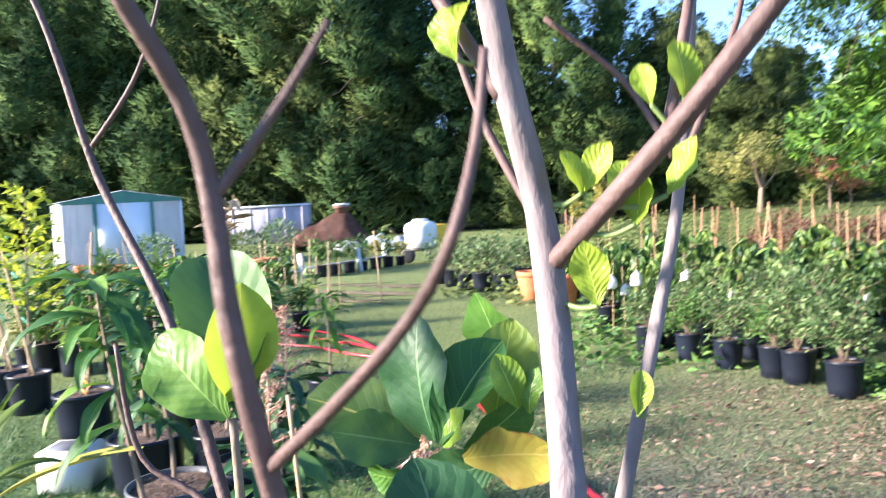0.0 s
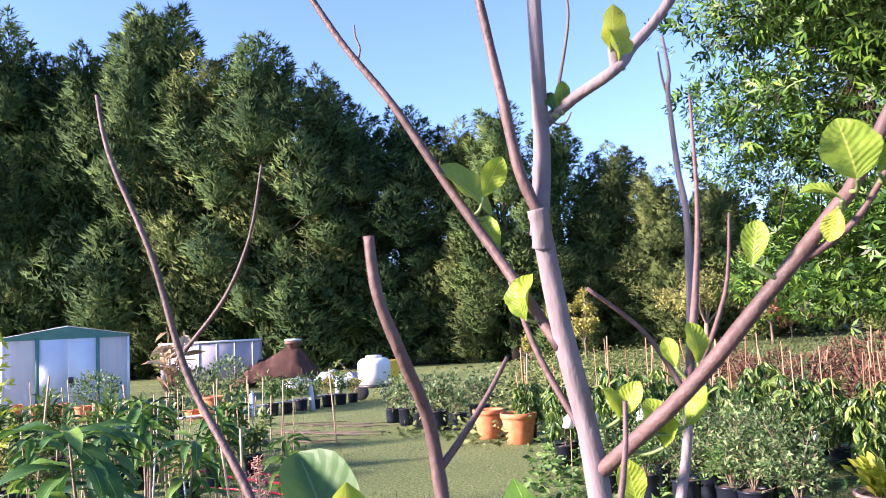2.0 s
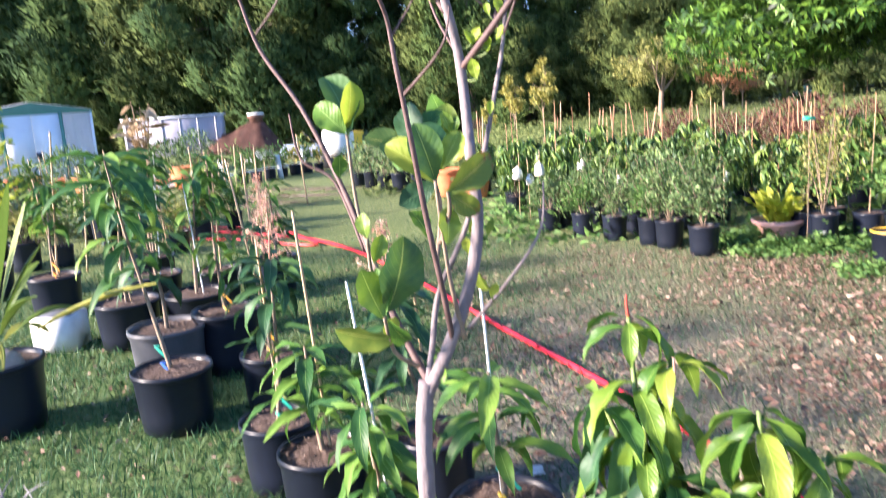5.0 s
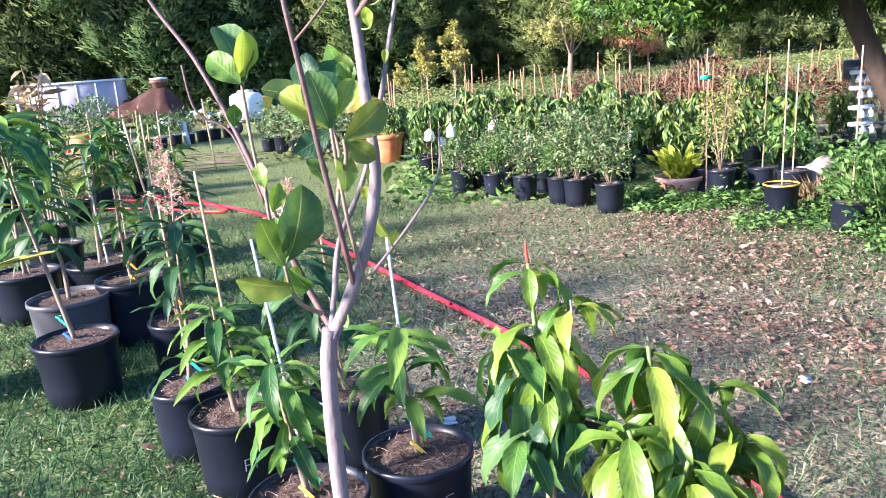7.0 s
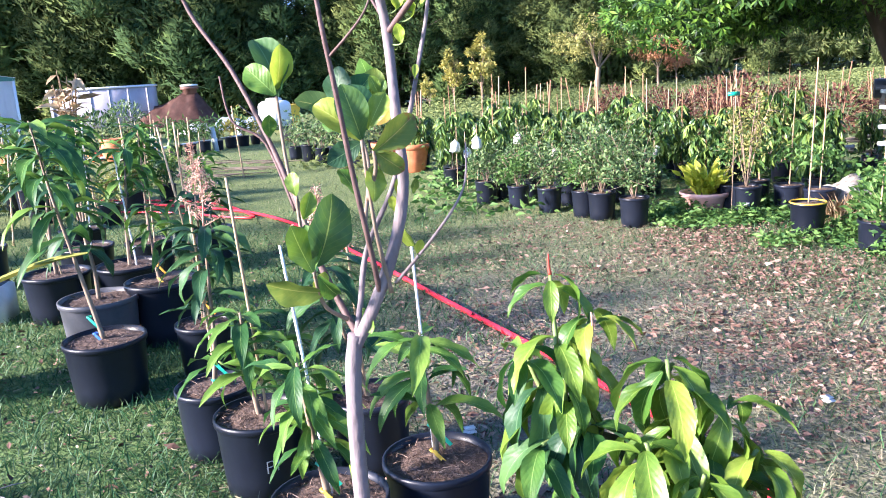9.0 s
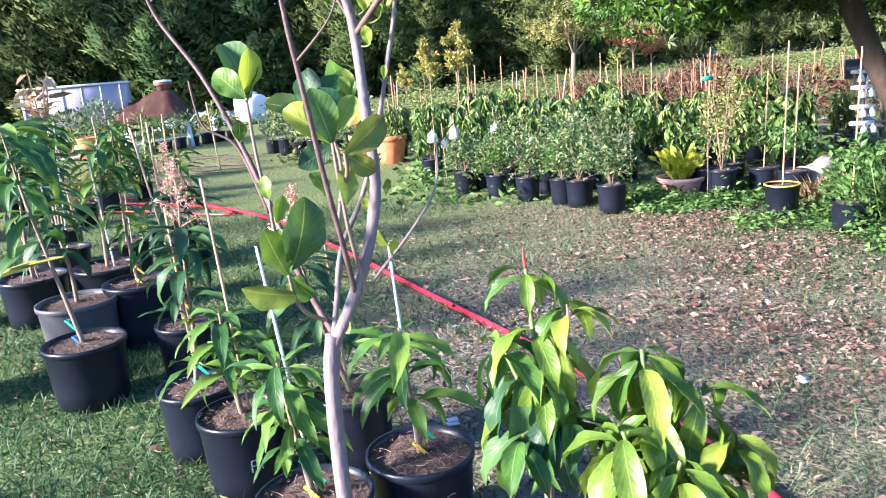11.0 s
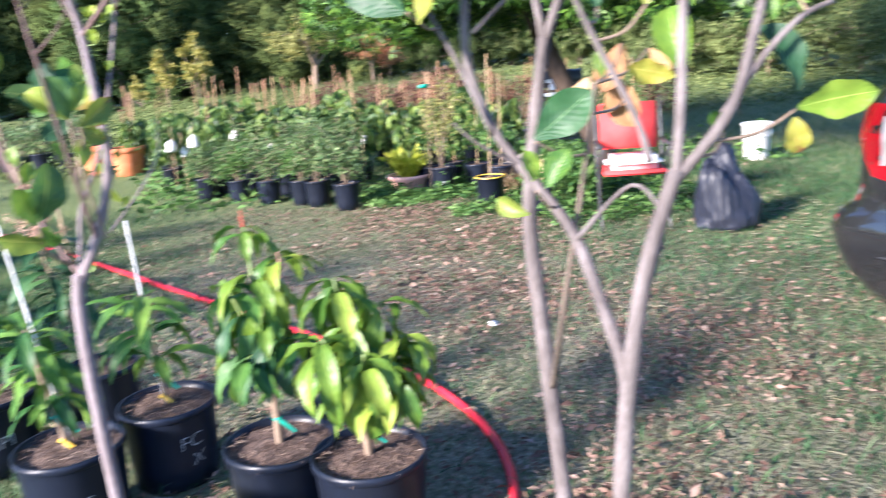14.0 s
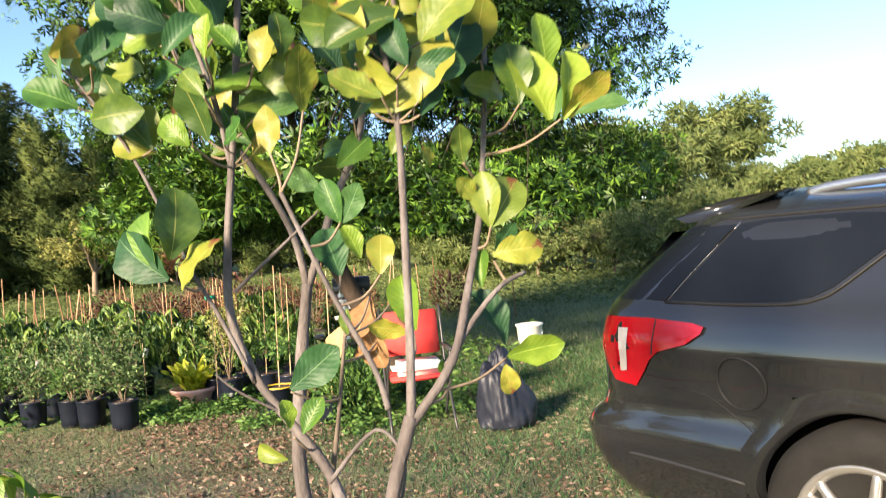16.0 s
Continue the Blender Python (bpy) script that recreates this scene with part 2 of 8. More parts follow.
WOOD = mat("weathered_wood", [(0.20, 0.16, 0.12), (0.38, 0.31, 0.24)], 6, 0.8, 0.4, 60, stretch=(1, 1, 0.2))
CHALK = mat("chalk_marking", [(0.30, 0.31, 0.33), (0.5, 0.51, 0.53)], 30, 0.8, 0.0, 100)


# ---- mesh helpers ----
def link(name, me, material, parent=None, label=""):
    if material:
        me.materials.append(material)
    ob = new(name, me)
    if parent:
        ob.parent = parent
    return tagged(ob, label)


def part(name, bm, material, parent=None, label="", smooth=True):
    """One bmesh as one mesh object under a thing or a part."""
    me = bpy.data.meshes.new(name)
    bm.to_mesh(me)
    bm.free()
    if smooth:
        me.shade_smooth()
    return link(name, me, material, parent, label)


def raw(name, v, f, material, parent=None, label="", smooth=False):
    me = bpy.data.meshes.new(name)
    me.from_pydata([tuple(p) for p in np.asarray(v).tolist()], [], np.asarray(f).tolist() if isinstance(f, np.ndarray) else f)
    if smooth:
        me.shade_smooth()
    return link(name, me, material, parent, label)


def thing(name, label, category, at=(0, 0, 0), turn=0, group="", kind=""):
    ob = new(name)
    ob.matrix_basis = pose(*at, 0, 0, turn)
    return tagged(ob, label, category, group, kind)


def add_box(bm, x, y, z, sx, sy, sz, bevel=0.0, m=None):
    got = bmesh.ops.create_cube(bm, size=1.0, matrix=(m or Matrix()) @ Matrix.Translation((x, y, z)) @ Matrix.Diagonal((sx, sy, sz, 1)))
    if bevel:
        bmesh.ops.bevel(bm, geom=list({e for v in got["verts"] for e in v.link_edges}), offset=bevel, segments=2, affect="EDGES")
    return bm


def box(x, y, z, sx, sy, sz, bevel=0.004):
    return add_box(bmesh.new(), x, y, z, sx, sy, sz, bevel)


def smooth_line(pts, n):
    """A Catmull-Rom run of n steps a span through the points."""
    p = [Vector(q) for q in pts]
    if len(p) < 3 or n < 2:
        return p
    out = []
    for i in range(len(p) - 1):
        a, b, c, d = p[max(i - 1, 0)], p[i], p[i + 1], p[min(i + 2, len(p) - 1)]
        for k in range(n):
            t = k / n
            out.append(0.5 * ((2 * b) + (c - a) * t + (2 * a - 5 * b + 4 * c - d) * t * t + (3 * b - a - 3 * c + d) * t ** 3))
    return out + [p[-1]]


def add_tube(bm, pts, r0, r1, seg=8, n=4, knots=0.0):
    """A tapered tube with closed ends; knots: uneven thickness."""
    line = smooth_line(pts, n)
    rings, up = [], Vector((0.3, 0.9, 0.2))
    for i, p in enumerate(line):
        way = (line[min(i + 1, len(line) - 1)] - line[max(i - 1, 0)]).normalized()
        a = way.cross(up).normalized()
        b = way.cross(a)
        r = r0 + (r1 - r0) * i / (len(line) - 1)
        if knots:
            r *= 1 + knots * (noise.noise(p * 23) + (0.7 if i % 5 == 0 else 0))
        rings.append([bm.verts.new(p + (a * math.cos(k * 2 * math.pi / seg) + b * math.sin(k * 2 * math.pi / seg)) * r) for k in range(seg)])
    for i in range(len(rings) - 1):
        for k in range(seg):
            bm.faces.new((rings[i][k], rings[i][(k + 1) % seg], rings[i + 1][(k + 1) % seg], rings[i + 1][k]))
    bm.faces.new(rings[0][::-1]), bm.faces.new(rings[-1])
    return bm


def tube(pts, r0, r1, seg=8, n=4, knots=0.0):
    return add_tube(bmesh.new(), pts, r0, r1, seg, n, knots)


def lathe(profile, seg=28):
    """A turned body from (radius, height) pairs, with wall thickness given by the profile."""
    bm = bmesh.new()
    rings = [[bm.verts.new((r * math.cos(k * 2 * math.pi / seg), r * math.sin(k * 2 * math.pi / seg), z)) for k in range(seg)] for r, z in profile]
    for a, b in zip(rings, rings[1:]):
        for k in range(seg):
            bm.faces.new((a[k], a[(k + 1) % seg], b[(k + 1) % seg], b[k]))
    bm.faces.new(rings[0][::-1]), bm.faces.new(rings[-1])
    return bm


def leaf_shape(length, width, droop, fold=0.12, n=6, blunt=0.8, wavy=0.0, point=0.0, quick=1.0):
    """Leaf along +y from its stalk, its upper face up: midrib and two cupped, rippled blades, with UV across and along.
    blunt over 1 puts the widest part towards the tip; point draws the tip out; quick under 1 bends it near its foot."""
    v, f, uv = [], [], []
    y = z = 0.0
    for i in range(n + 1):
        t = i / n
        if i:
            bend = droop * ((i - 0.5) / n) ** quick
            y, z = y + length / n * math.cos(bend), z - length / n * math.sin(bend)
        w = width / 2 * math.sin(math.pi * min(1, t ** blunt * 0.985 + 0.012)) ** (0.75 + point * t) + 0.0008
        tilt = droop * t ** quick
        for q in (-1, -0.5, 0, 0.5, 1):
            up = w * fold * 2 * abs(q) ** 1.4 + wavy * width * 1.6 * q * q * math.sin(t * 15 + (1.3 if q > 0 else 4.1)) * min(1, 4 * t * (1 - t) + 0.1)
            v.append((w * q, y + up * math.sin(tilt), z + up * math.cos(tilt)))
            uv.append((0.5 + 0.5 * q, t))
    for i in range(n):
        for k in range(4):
            a = 5 * i + k
            f.append((a, a + 1, a + 6, a + 5))
    return v, f, uv


def leaf_mesh(name, material, *shape, **more):
    v, f, uv = leaf_shape(*shape, **more)
    me = bpy.data.meshes.new(name)
    me.from_pydata(v, [], f)
    lay = me.uv_layers.new()
    for lp in me.loops:
        lay.data[lp.index].uv = uv[lp.vertex_index]
    me.shade_smooth()
    me.materials.append(material)
    return me


def aim(at, way, roll=0.0, size=1.0):
    """A pose whose +y runs along way, with +z as far up as it goes."""
    y = Vector(way).normalized()
    x = y.cross(Vector((0, 0, 1)))
    x = x.normalized() if x.length > 1e-3 else Vector((1, 0, 0))
    z = x.cross(y)
    m = Matrix((x, y, z)).transposed().to_4x4()
    return Matrix.Translation(at) @ m @ Matrix.Rotation(roll, 4, "Y") @ Matrix.Scale(size, 4)


def facing(at, angle, face, size=1.0, tip=0.25, turn=0.0):
    """A leaf's pose: its upper side towards face, its tip angle degrees clockwise from straight up as seen from there."""
    f = Vector(face).normalized()
    right = (-f).cross(Vector((0, 0, 1))).normalized()
    y = (Vector((0, 0, 1)) * math.cos(radians(angle)) + right * math.sin(radians(angle)) + f * tip).normalized()
    x = y.cross(f).normalized()
    m = Matrix((x, y, x.cross(y))).transposed().to_4x4()
    return Matrix.Translation(at) @ m @ Matrix.Rotation(turn, 4, "Y") @ Matrix.Scale(size, 4)


def put_leaf(me, parent, m, name="leaf"):
    ob = new(name, me)
    ob.parent = parent
    ob.matrix_basis = m
    return ob


def scatter(shape, pos, way, size, roll=None, face=None):
    """Many copies of one small shape, each turned along its way, as arrays of vertices and faces."""
    v, f = np.array(shape[0], float), [np.array(q) for q in shape[1]]
    k = len(pos)
    y = way / np.maximum(np.linalg.norm(way, axis=1, keepdims=True), 1e-6)
    x = np.cross(y, np.array([0.02, 0.01, 1.0]) if face is None else face)
    x /= np.maximum(np.linalg.norm(x, axis=1, keepdims=True), 1e-6)
    z = np.cross(x, y)
    if roll is not None:
        c, s = np.cos(roll)[:, None], np.sin(roll)[:, None]
        x, z = x * c + z * s, z * c - x * s
    vs = pos[:, None, :] + size[:, None, None] * (v[None, :, 0:1] * x[:, None] + v[None, :, 1:2] * y[:, None] + v[None, :, 2:3] * z[:, None])
    off = (np.arange(k) * len(v))[:, None]
    fs = []
    for q in f:
        fs += (off + q[None]).tolist()
    return vs.reshape(-1, 3), fs


SMALL_LEAF = ([(0, 0, 0), (-0.22, 0.4, 0.06), (0, 0.5, 0), (0.22, 0.4, 0.06), (0, 1, -0.08)], [(0, 1, 2), (0, 2, 3), (1, 4, 2), (2, 4, 3)])
LONG_LEAF = ([(0, 0, 0), (-0.125, 0.35, 0.03), (0, 0.38, 0.0), (0.125, 0.35, 0.03), (-0.1, 0.72, -0.1), (0, 0.74, -0.13), (0.1, 0.72, -0.1), (0, 1, -0.32)],
             [(0, 1, 2), (0, 2, 3), (1, 4, 5, 2), (2, 5, 6, 3), (4, 7, 5), (5, 7, 6)])
SPRAY = ([(-0.13, 0.02, 0.03), (0.14, 0.0, 0.02), (0.03, 1.0, -0.05)], [(0, 1, 2)])


def sprig(leaves):
    """Slender leaves spread like fingers from one twig end: rows of angle and lift."""
    v, f = [], []
    for k, (angle, up) in enumerate(leaves):
        c, n = math.cos(radians(angle)), math.sin(radians(angle))
        for x, y, z in ((0, 0.06, 0), (-0.13, 0.56, 0.03), (0.01, 1.0, -0.08), (0.13, 0.5, 0.03)):
            v.append((x * c + y * n, y * c - x * n, z + y * up))
        f.append((4 * k, 4 * k + 3, 4 * k + 2, 4 * k + 1))
    return v, f


OAK_SPRIG = sprig([(-70, 0.2), (-26, -0.1), (18, 0.3), (62, -0.15)])
BLADE_SHAPE = ([(-0.035, 0, 0), (0.035, 0, 0), (0.024, 0.55, 0.0), (-0.024, 0.55, 0.0), (0.0, 1.0, -0.22)], [(0, 1, 2, 3), (3, 2, 4)])


def ground_z(x, y):
    """The lawn is level by the pots and rises gently far off to the right."""
    s = lambda q: min(1, max(0, q)) ** 2 * (3 - 2 * min(1, max(0, q)))
    return 0.4 * s((y - 11) / 28) * s((x + 4) / 9) + 3.2 * s((y - 40) / 60) * s((x + 2) / 14) + 1.2 * s((x - 10) / 40)


# ---- ground: one sheet to the horizon ----
def ground_material():
    m = bpy.data.materials.new("lawn")
    m.use_nodes = True
    n, l = m.node_tree.nodes, m.node_tree.links
    b = n["Principled BSDF"]
    co = n.new("ShaderNodeTexCoord")

    def tex(scale, detail=5):
        t = n.new("ShaderNodeTexNoise")
        t.inputs["Scale"].default_value, t.inputs["Detail"].default_value = scale, detail
        l.new(co.outputs["Object"], t.inputs[0])
        return t.outputs[0]

    def ramp(src, stops):
        r = n.new("ShaderNodeValToRGB")
        while len(r.color_ramp.elements) < len(stops):
            r.color_ramp.elements.new(0.5)
        for e, (p, c) in zip(r.color_ramp.elements, stops):
            e.position, e.color = p, (*c, 1)
        l.new(src, r.inputs[0])
        return r.outputs[0]

    def blend(fac, a, c):
        x = n.new("ShaderNodeMix")
        x.data_type = "RGBA"
        l.new(fac, x.inputs[0]), l.new(a, x.inputs[6]), l.new(c, x.inputs[7])
        return x.outputs[2]
    green = ramp(tex(26), [(0.3, (0.036, 0.072, 0.022)), (0.5, (0.085, 0.142, 0.048)), (0.7, (0.18, 0.225, 0.095))])
    # lighter ramp for the farther lawn, its sunlit look put into the colour
    pale = ramp(tex(30), [(0.3, (0.065, 0.095, 0.032)), (0.5, (0.145, 0.185, 0.07)), (0.7, (0.26, 0.28, 0.125))])
    dry = ramp(tex(40), [(0.32, (0.10, 0.088, 0.068)), (0.5, (0.215, 0.188, 0.155)), (0.68, (0.37, 0.32, 0.27))])
    soil = ramp(tex(60), [(0.3, (0.10, 0.085, 0.08)), (0.55, (0.22, 0.195, 0.18)), (0.8, (0.36, 0.31, 0.28))])
    # dry, trodden lawn to the right of the pots, with bare soil along the hose
    sep = n.new("ShaderNodeSeparateXYZ")
    l.new(co.outputs["Object"], sep.inputs[0])

    def op(kind, a, c, d=0.0, clamp=False):
        o = n.new("ShaderNodeMath")
        o.operation, o.use_clamp = kind, clamp
        for i, q in enumerate((a, c, d)):
            if isinstance(q, (int, float)):
                o.inputs[i].default_value = q
            else:
                l.new(q, o.inputs[i])
        return o.outputs[0]
    x, y = sep.outputs[0], sep.outputs[1]
    # painted sunlight grows with distance, from y 2.7 to 6.2
    green = blend(op("MULTIPLY_ADD", y, 0.28, -0.75, True), green, pale)
    # dryness fades towards the car: green grass, its shade also put into the colour
    right = op("MULTIPLY", op("MULTIPLY_ADD", x, 0.6, 0.55, True), op("MULTIPLY_ADD", x, -0.45, 2.3, True))
    near = op("MULTIPLY_ADD", y, -0.18, 1.55, True)
    patch = op("MULTIPLY_ADD", tex(0.9), 2.6, -0.95, True)
    dryness = op("MULTIPLY", op("MULTIPLY", right, near), op("MULTIPLY_ADD", patch, 0.5, 0.62), 0, True)
    dx, dy = op("MULTIPLY", op("SUBTRACT", x, 0.35), 1.15), op("MULTIPLY", op("SUBTRACT", y, 2.9), 0.55)
    bare = op("SUBTRACT", 1.15, op("SQRT", op("ADD", op("MULTIPLY", dx, dx), op("MULTIPLY", dy, dy)), 0))
    bare = op("MULTIPLY", op("MULTIPLY_ADD", bare, 1.2, 0.0, True), op("MULTIPLY_ADD", tex(3.0), 2.0, -0.15, True), 0, True)
    col = blend(bare, blend(dryness, green, dry), soil)
    wide = ramp(tex(0.25), [(0.3, (0.75, 0.8, 0.7)), (0.7, (1.15, 1.12, 1.0))])
    mul = n.new("ShaderNodeMix")
    mul.data_type, mul.blend_type = "RGBA", "MULTIPLY"
    mul.inputs[0].default_value = 1
    l.new(col, mul.inputs[6]), l.new(wide, mul.inputs[7])
    l.new(mul.outputs[2], b.inputs["Base Color"])
    b.inputs["Roughness"].default_value, b.inputs["Specular IOR Level"].default_value = 0.9, 0.2
    bp = n.new("ShaderNodeBump")
    bp.inputs["Strength"].default_value, bp.inputs["Distance"].default_value = 0.8, 0.03
    l.new(tex(45, 6), bp.inputs["Height"])
    l.new(bp.outputs[0], b.inputs["Normal"])
    return m


def steps(inner, outer):
    return [-q for q in outer[::-1]] + inner + outer


gx = steps([i * 0.5 for i in range(-24, 25)], [14, 16, 19, 23, 28, 34, 42, 52, 70, 100, 160, 300, 700, 2000])
gy = [-2000, -700, -200, -60, -25, -12, -6] + [i * 0.5 - 4 for i in range(0, 60)] + [27, 29, 31, 34, 37, 40, 44, 50, 60, 80, 120, 200, 400, 900, 2000]
gv = [(x, y, ground_z(x, y) + 0.012 * noise.noise(Vector((x * 0.7, y * 0.7, 0)))) for y in gy for x in gx]
gf = [(j * len(gx) + i, j * len(gx) + i + 1, (j + 1) * len(gx) + i + 1, (j + 1) * len(gx) + i) for j in range(len(gy) - 1) for i in range(len(gx) - 1)]
ground = raw("ground", gv, gf, ground_material(), smooth=True)
tagged(ground, "patchy green and dry lawn with bare soil", "ground", kind="structure")


# ---- trees ----
def foliage(name, shape, pos, way, size, material, parent, seed=0, label="", face=None, soft=False):
    rng = np.random.default_rng(seed)
    v, f = scatter(shape, pos, way, size, rng.uniform(-1.3, 1.3, len(pos)) * (1 if face is None else 0.35), face)
    ob = raw(name, v, f, material, parent, label, smooth=soft)
    if soft:  # leaves of one clump share its rounded normals
        n = face / np.maximum(np.linalg.norm(face, axis=1, keepdims=True), 1e-6)
        ob.data.normals_split_custom_set_from_vertices(np.repeat(n, len(shape[0]), axis=0).tolist())
    return ob


def cedar(seed, h, r, material, label, boughs=56, each=640):
    """A tall cedar: trunk, upswept boughs that end in upright feathery plumes, gaps between them."""
    rng = np.random.default_rng(seed)
    tree = thing("cedar_tree", label, "tree", group="cedars in the windbreak")
    lean = rng.uniform(-0.03, 0.03, 2) * h
    part("trunk", tube([(0, 0, -0.1), (lean[0] * 0.4, lean[1] * 0.4, h * 0.5), (lean[0], lean[1], h * 0.96)], 0.016 * h, 0.01, 8, 4), BARK_DARK, tree)
    limbs, P, W, S, F = bmesh.new(), [], [], [], []
    for i in range(boughs):
        u = (i + rng.uniform(0, 1)) / boughs
        z = h * (0.01 + 0.89 * u)
        reach = r * (1.0 - 0.25 * u if u < 0.6 else 0.85 * (1.02 - u) / 0.42) * rng.uniform(0.45, 1.15) + 0.1
        a = i * 2.39996 + rng.uniform(-0.6, 0.6)
        start = np.array([lean[0] * z / h, lean[1] * z / h, z])
        out = np.array([math.cos(a), math.sin(a), 0.0])
        tip = start + out * reach + np.array([0, 0, reach * rng.uniform(-0.1 + 0.3 * u, 0.2 + 0.4 * u)])
        add_tube(limbs, [start, (start + tip) / 2 - np.array([0, 0, 0.12 * reach]), tip], 0.012 + 0.012 * reach, 0.008, 3, 2)
        axis = out * rng.uniform(0.1, 0.5) + np.array([0, 0, 1.0])
        tall = h * rng.uniform(0.11, 0.2)
        m = int(each * rng.uniform(0.7, 1.3))
        k = rng.uniform(0, 1, m) ** 1.15
        spin = rng.uniform(0, 6.28, m)
        side = np.stack([np.cos(spin), np.sin(spin), np.zeros(m)], 1)
        girth = (0.40 if u < 0.7 else 0.27) * tall
        wide = girth * np.sin(0.35 + 2.75 * k) * rng.uniform(0.25, 1.0, m) ** 0.4 * (1 + 0.35 * np.sin(spin * 3 + 9 * k + i))
        P.append(tip[None] + axis[None] * ((k - 0.25) * tall)[:, None] + side * wide[:, None])
        W.append(axis[None] * 0.55 + side * rng.uniform(0.2, 1.2, m)[:, None] + rng.normal(0, 0.35, (m, 3)))
        F.append(side * (wide / girth)[:, None] + out[None] * 0.35 + axis[None] * ((k - 0.45) * 1.1)[:, None] + np.array([0, 0, 0.15]) + rng.normal(0, 0.22, (m, 3)))
        S.append(rng.uniform(0.15, 0.36, m) * (h / 14) ** 0.5)
    m = 800  # the dense heart of the crown
    a, z = rng.uniform(0, 6.28, m), h * rng.uniform(0.04, 0.86, m)
    heart = np.stack([np.cos(a), np.sin(a), np.zeros(m)], 1)
    P.append(heart * (r * 0.38 * (1 - 0.8 * z / h))[:, None] + np.stack([lean[0] * z / h, lean[1] * z / h, z], 1))
    W.append(heart * 0.3 + np.array([0, 0, 1.0]) + rng.normal(0, 0.3, (m, 3)))
    F.append(heart + rng.normal(0, 0.2, (m, 3)))
    S.append(rng.uniform(0.35, 0.7, m))
    tagged(part("branching", limbs, BARK_DARK, tree), kind="stuff")
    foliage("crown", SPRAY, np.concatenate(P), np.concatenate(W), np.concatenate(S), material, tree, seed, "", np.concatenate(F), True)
    return tree


def move(ob, x, y, z=None, turn=0, s=1.0):
    ob.matrix_basis = pose(x, y, ground_z(x, y) if z is None else z, 0, 0, turn) @ Matrix.Scale(s, 4)
    return ob


def again(ob, x, y, turn=0, s=1.0, z=None):
    c = copy_thing(ob, Matrix())
    return move(c, x, y, z, turn, s)


rnd = random.Random(5)
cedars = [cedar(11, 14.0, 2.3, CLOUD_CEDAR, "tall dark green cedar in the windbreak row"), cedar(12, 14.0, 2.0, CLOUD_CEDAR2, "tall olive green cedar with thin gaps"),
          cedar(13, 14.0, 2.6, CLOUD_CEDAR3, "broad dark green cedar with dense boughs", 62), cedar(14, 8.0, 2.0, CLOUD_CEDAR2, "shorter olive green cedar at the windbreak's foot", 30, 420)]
spots = []


def skyline(x):
    """The windbreak's height, falling from one end of the row to the other."""
    return float(np.interp(x, (-45, -33, -27, -22, -14, -9, -6, -2, 4, 8), (22.4, 23.2, 23.2, 20.6, 18.0, 16.2, 14.6, 13.0, 11.0, 10.2)))


for i in range(23):  # the long row, front edge
    x = -46 + i * 2.35 + rnd.uniform(-0.6, 0.6)
    spots.append((x, 37.0 + i * 0.15 + rnd.uniform(-1.4, 1.4), rnd.choice([0, 1, 2]), skyline(x) * rnd.uniform(0.74, 1.0) / 14))
for i in range(7):  # second row behind, closing the gaps low down
    x = -47 + i * 8.0 + rnd.uniform(-1, 1)
    spots.append((x, 42.0 + i * 0.3 + rnd.uniform(-1, 1), rnd.choice([0, 2]), skyline(x * 0.9) * rnd.uniform(0.55, 0.8) / 14))
for i in range(2):  # the row turns away from the lawn
    spots.append((8.0 + i * 2.6 + rnd.uniform(-0.6, 0.6), 45 + i * 1.9 + rnd.uniform(-1, 1), 1, rnd.uniform(0.45, 0.6)))
for i in range(46):  # young ones along the foot, in front and behind
    spots.append((-45 + i * 1.45 + rnd.uniform(-1.0, 1.0), (35.0 if i % 2 else 40.5) + i * 0.15 + rnd.uniform(-0.8, 0.8), 3, rnd.uniform(0.5, 0.95)))
first = set()
for x, y, k, s in spots:
    turn, broad = rnd.uniform(0, 360), s * rnd.uniform(0.8, 1.0) + 0.3
    c = copy_thing(cedars[k], Matrix()) if k in first else cedars[k]
    c.matrix_basis = pose(x, y, ground_z(x, y), 0, 0, turn) @ Matrix.Diagonal((broad, broad, s, 1))
    first.add(k)


def clump(rng, centre, radii, m, lean=0.4):
    """Points on and inside an uneven ball, with outward ways."""
    d = rng.normal(0, 1, (m, 3))
    d /= np.linalg.norm(d, axis=1, keepdims=True)
    p = d * (rng.uniform(0.25, 1, m) ** 0.5)[:, None] * np.array(radii)
    return np.array(centre) + p, d + np.array([0, 0, lean]) + rng.normal(0, 0.5, (m, 3))


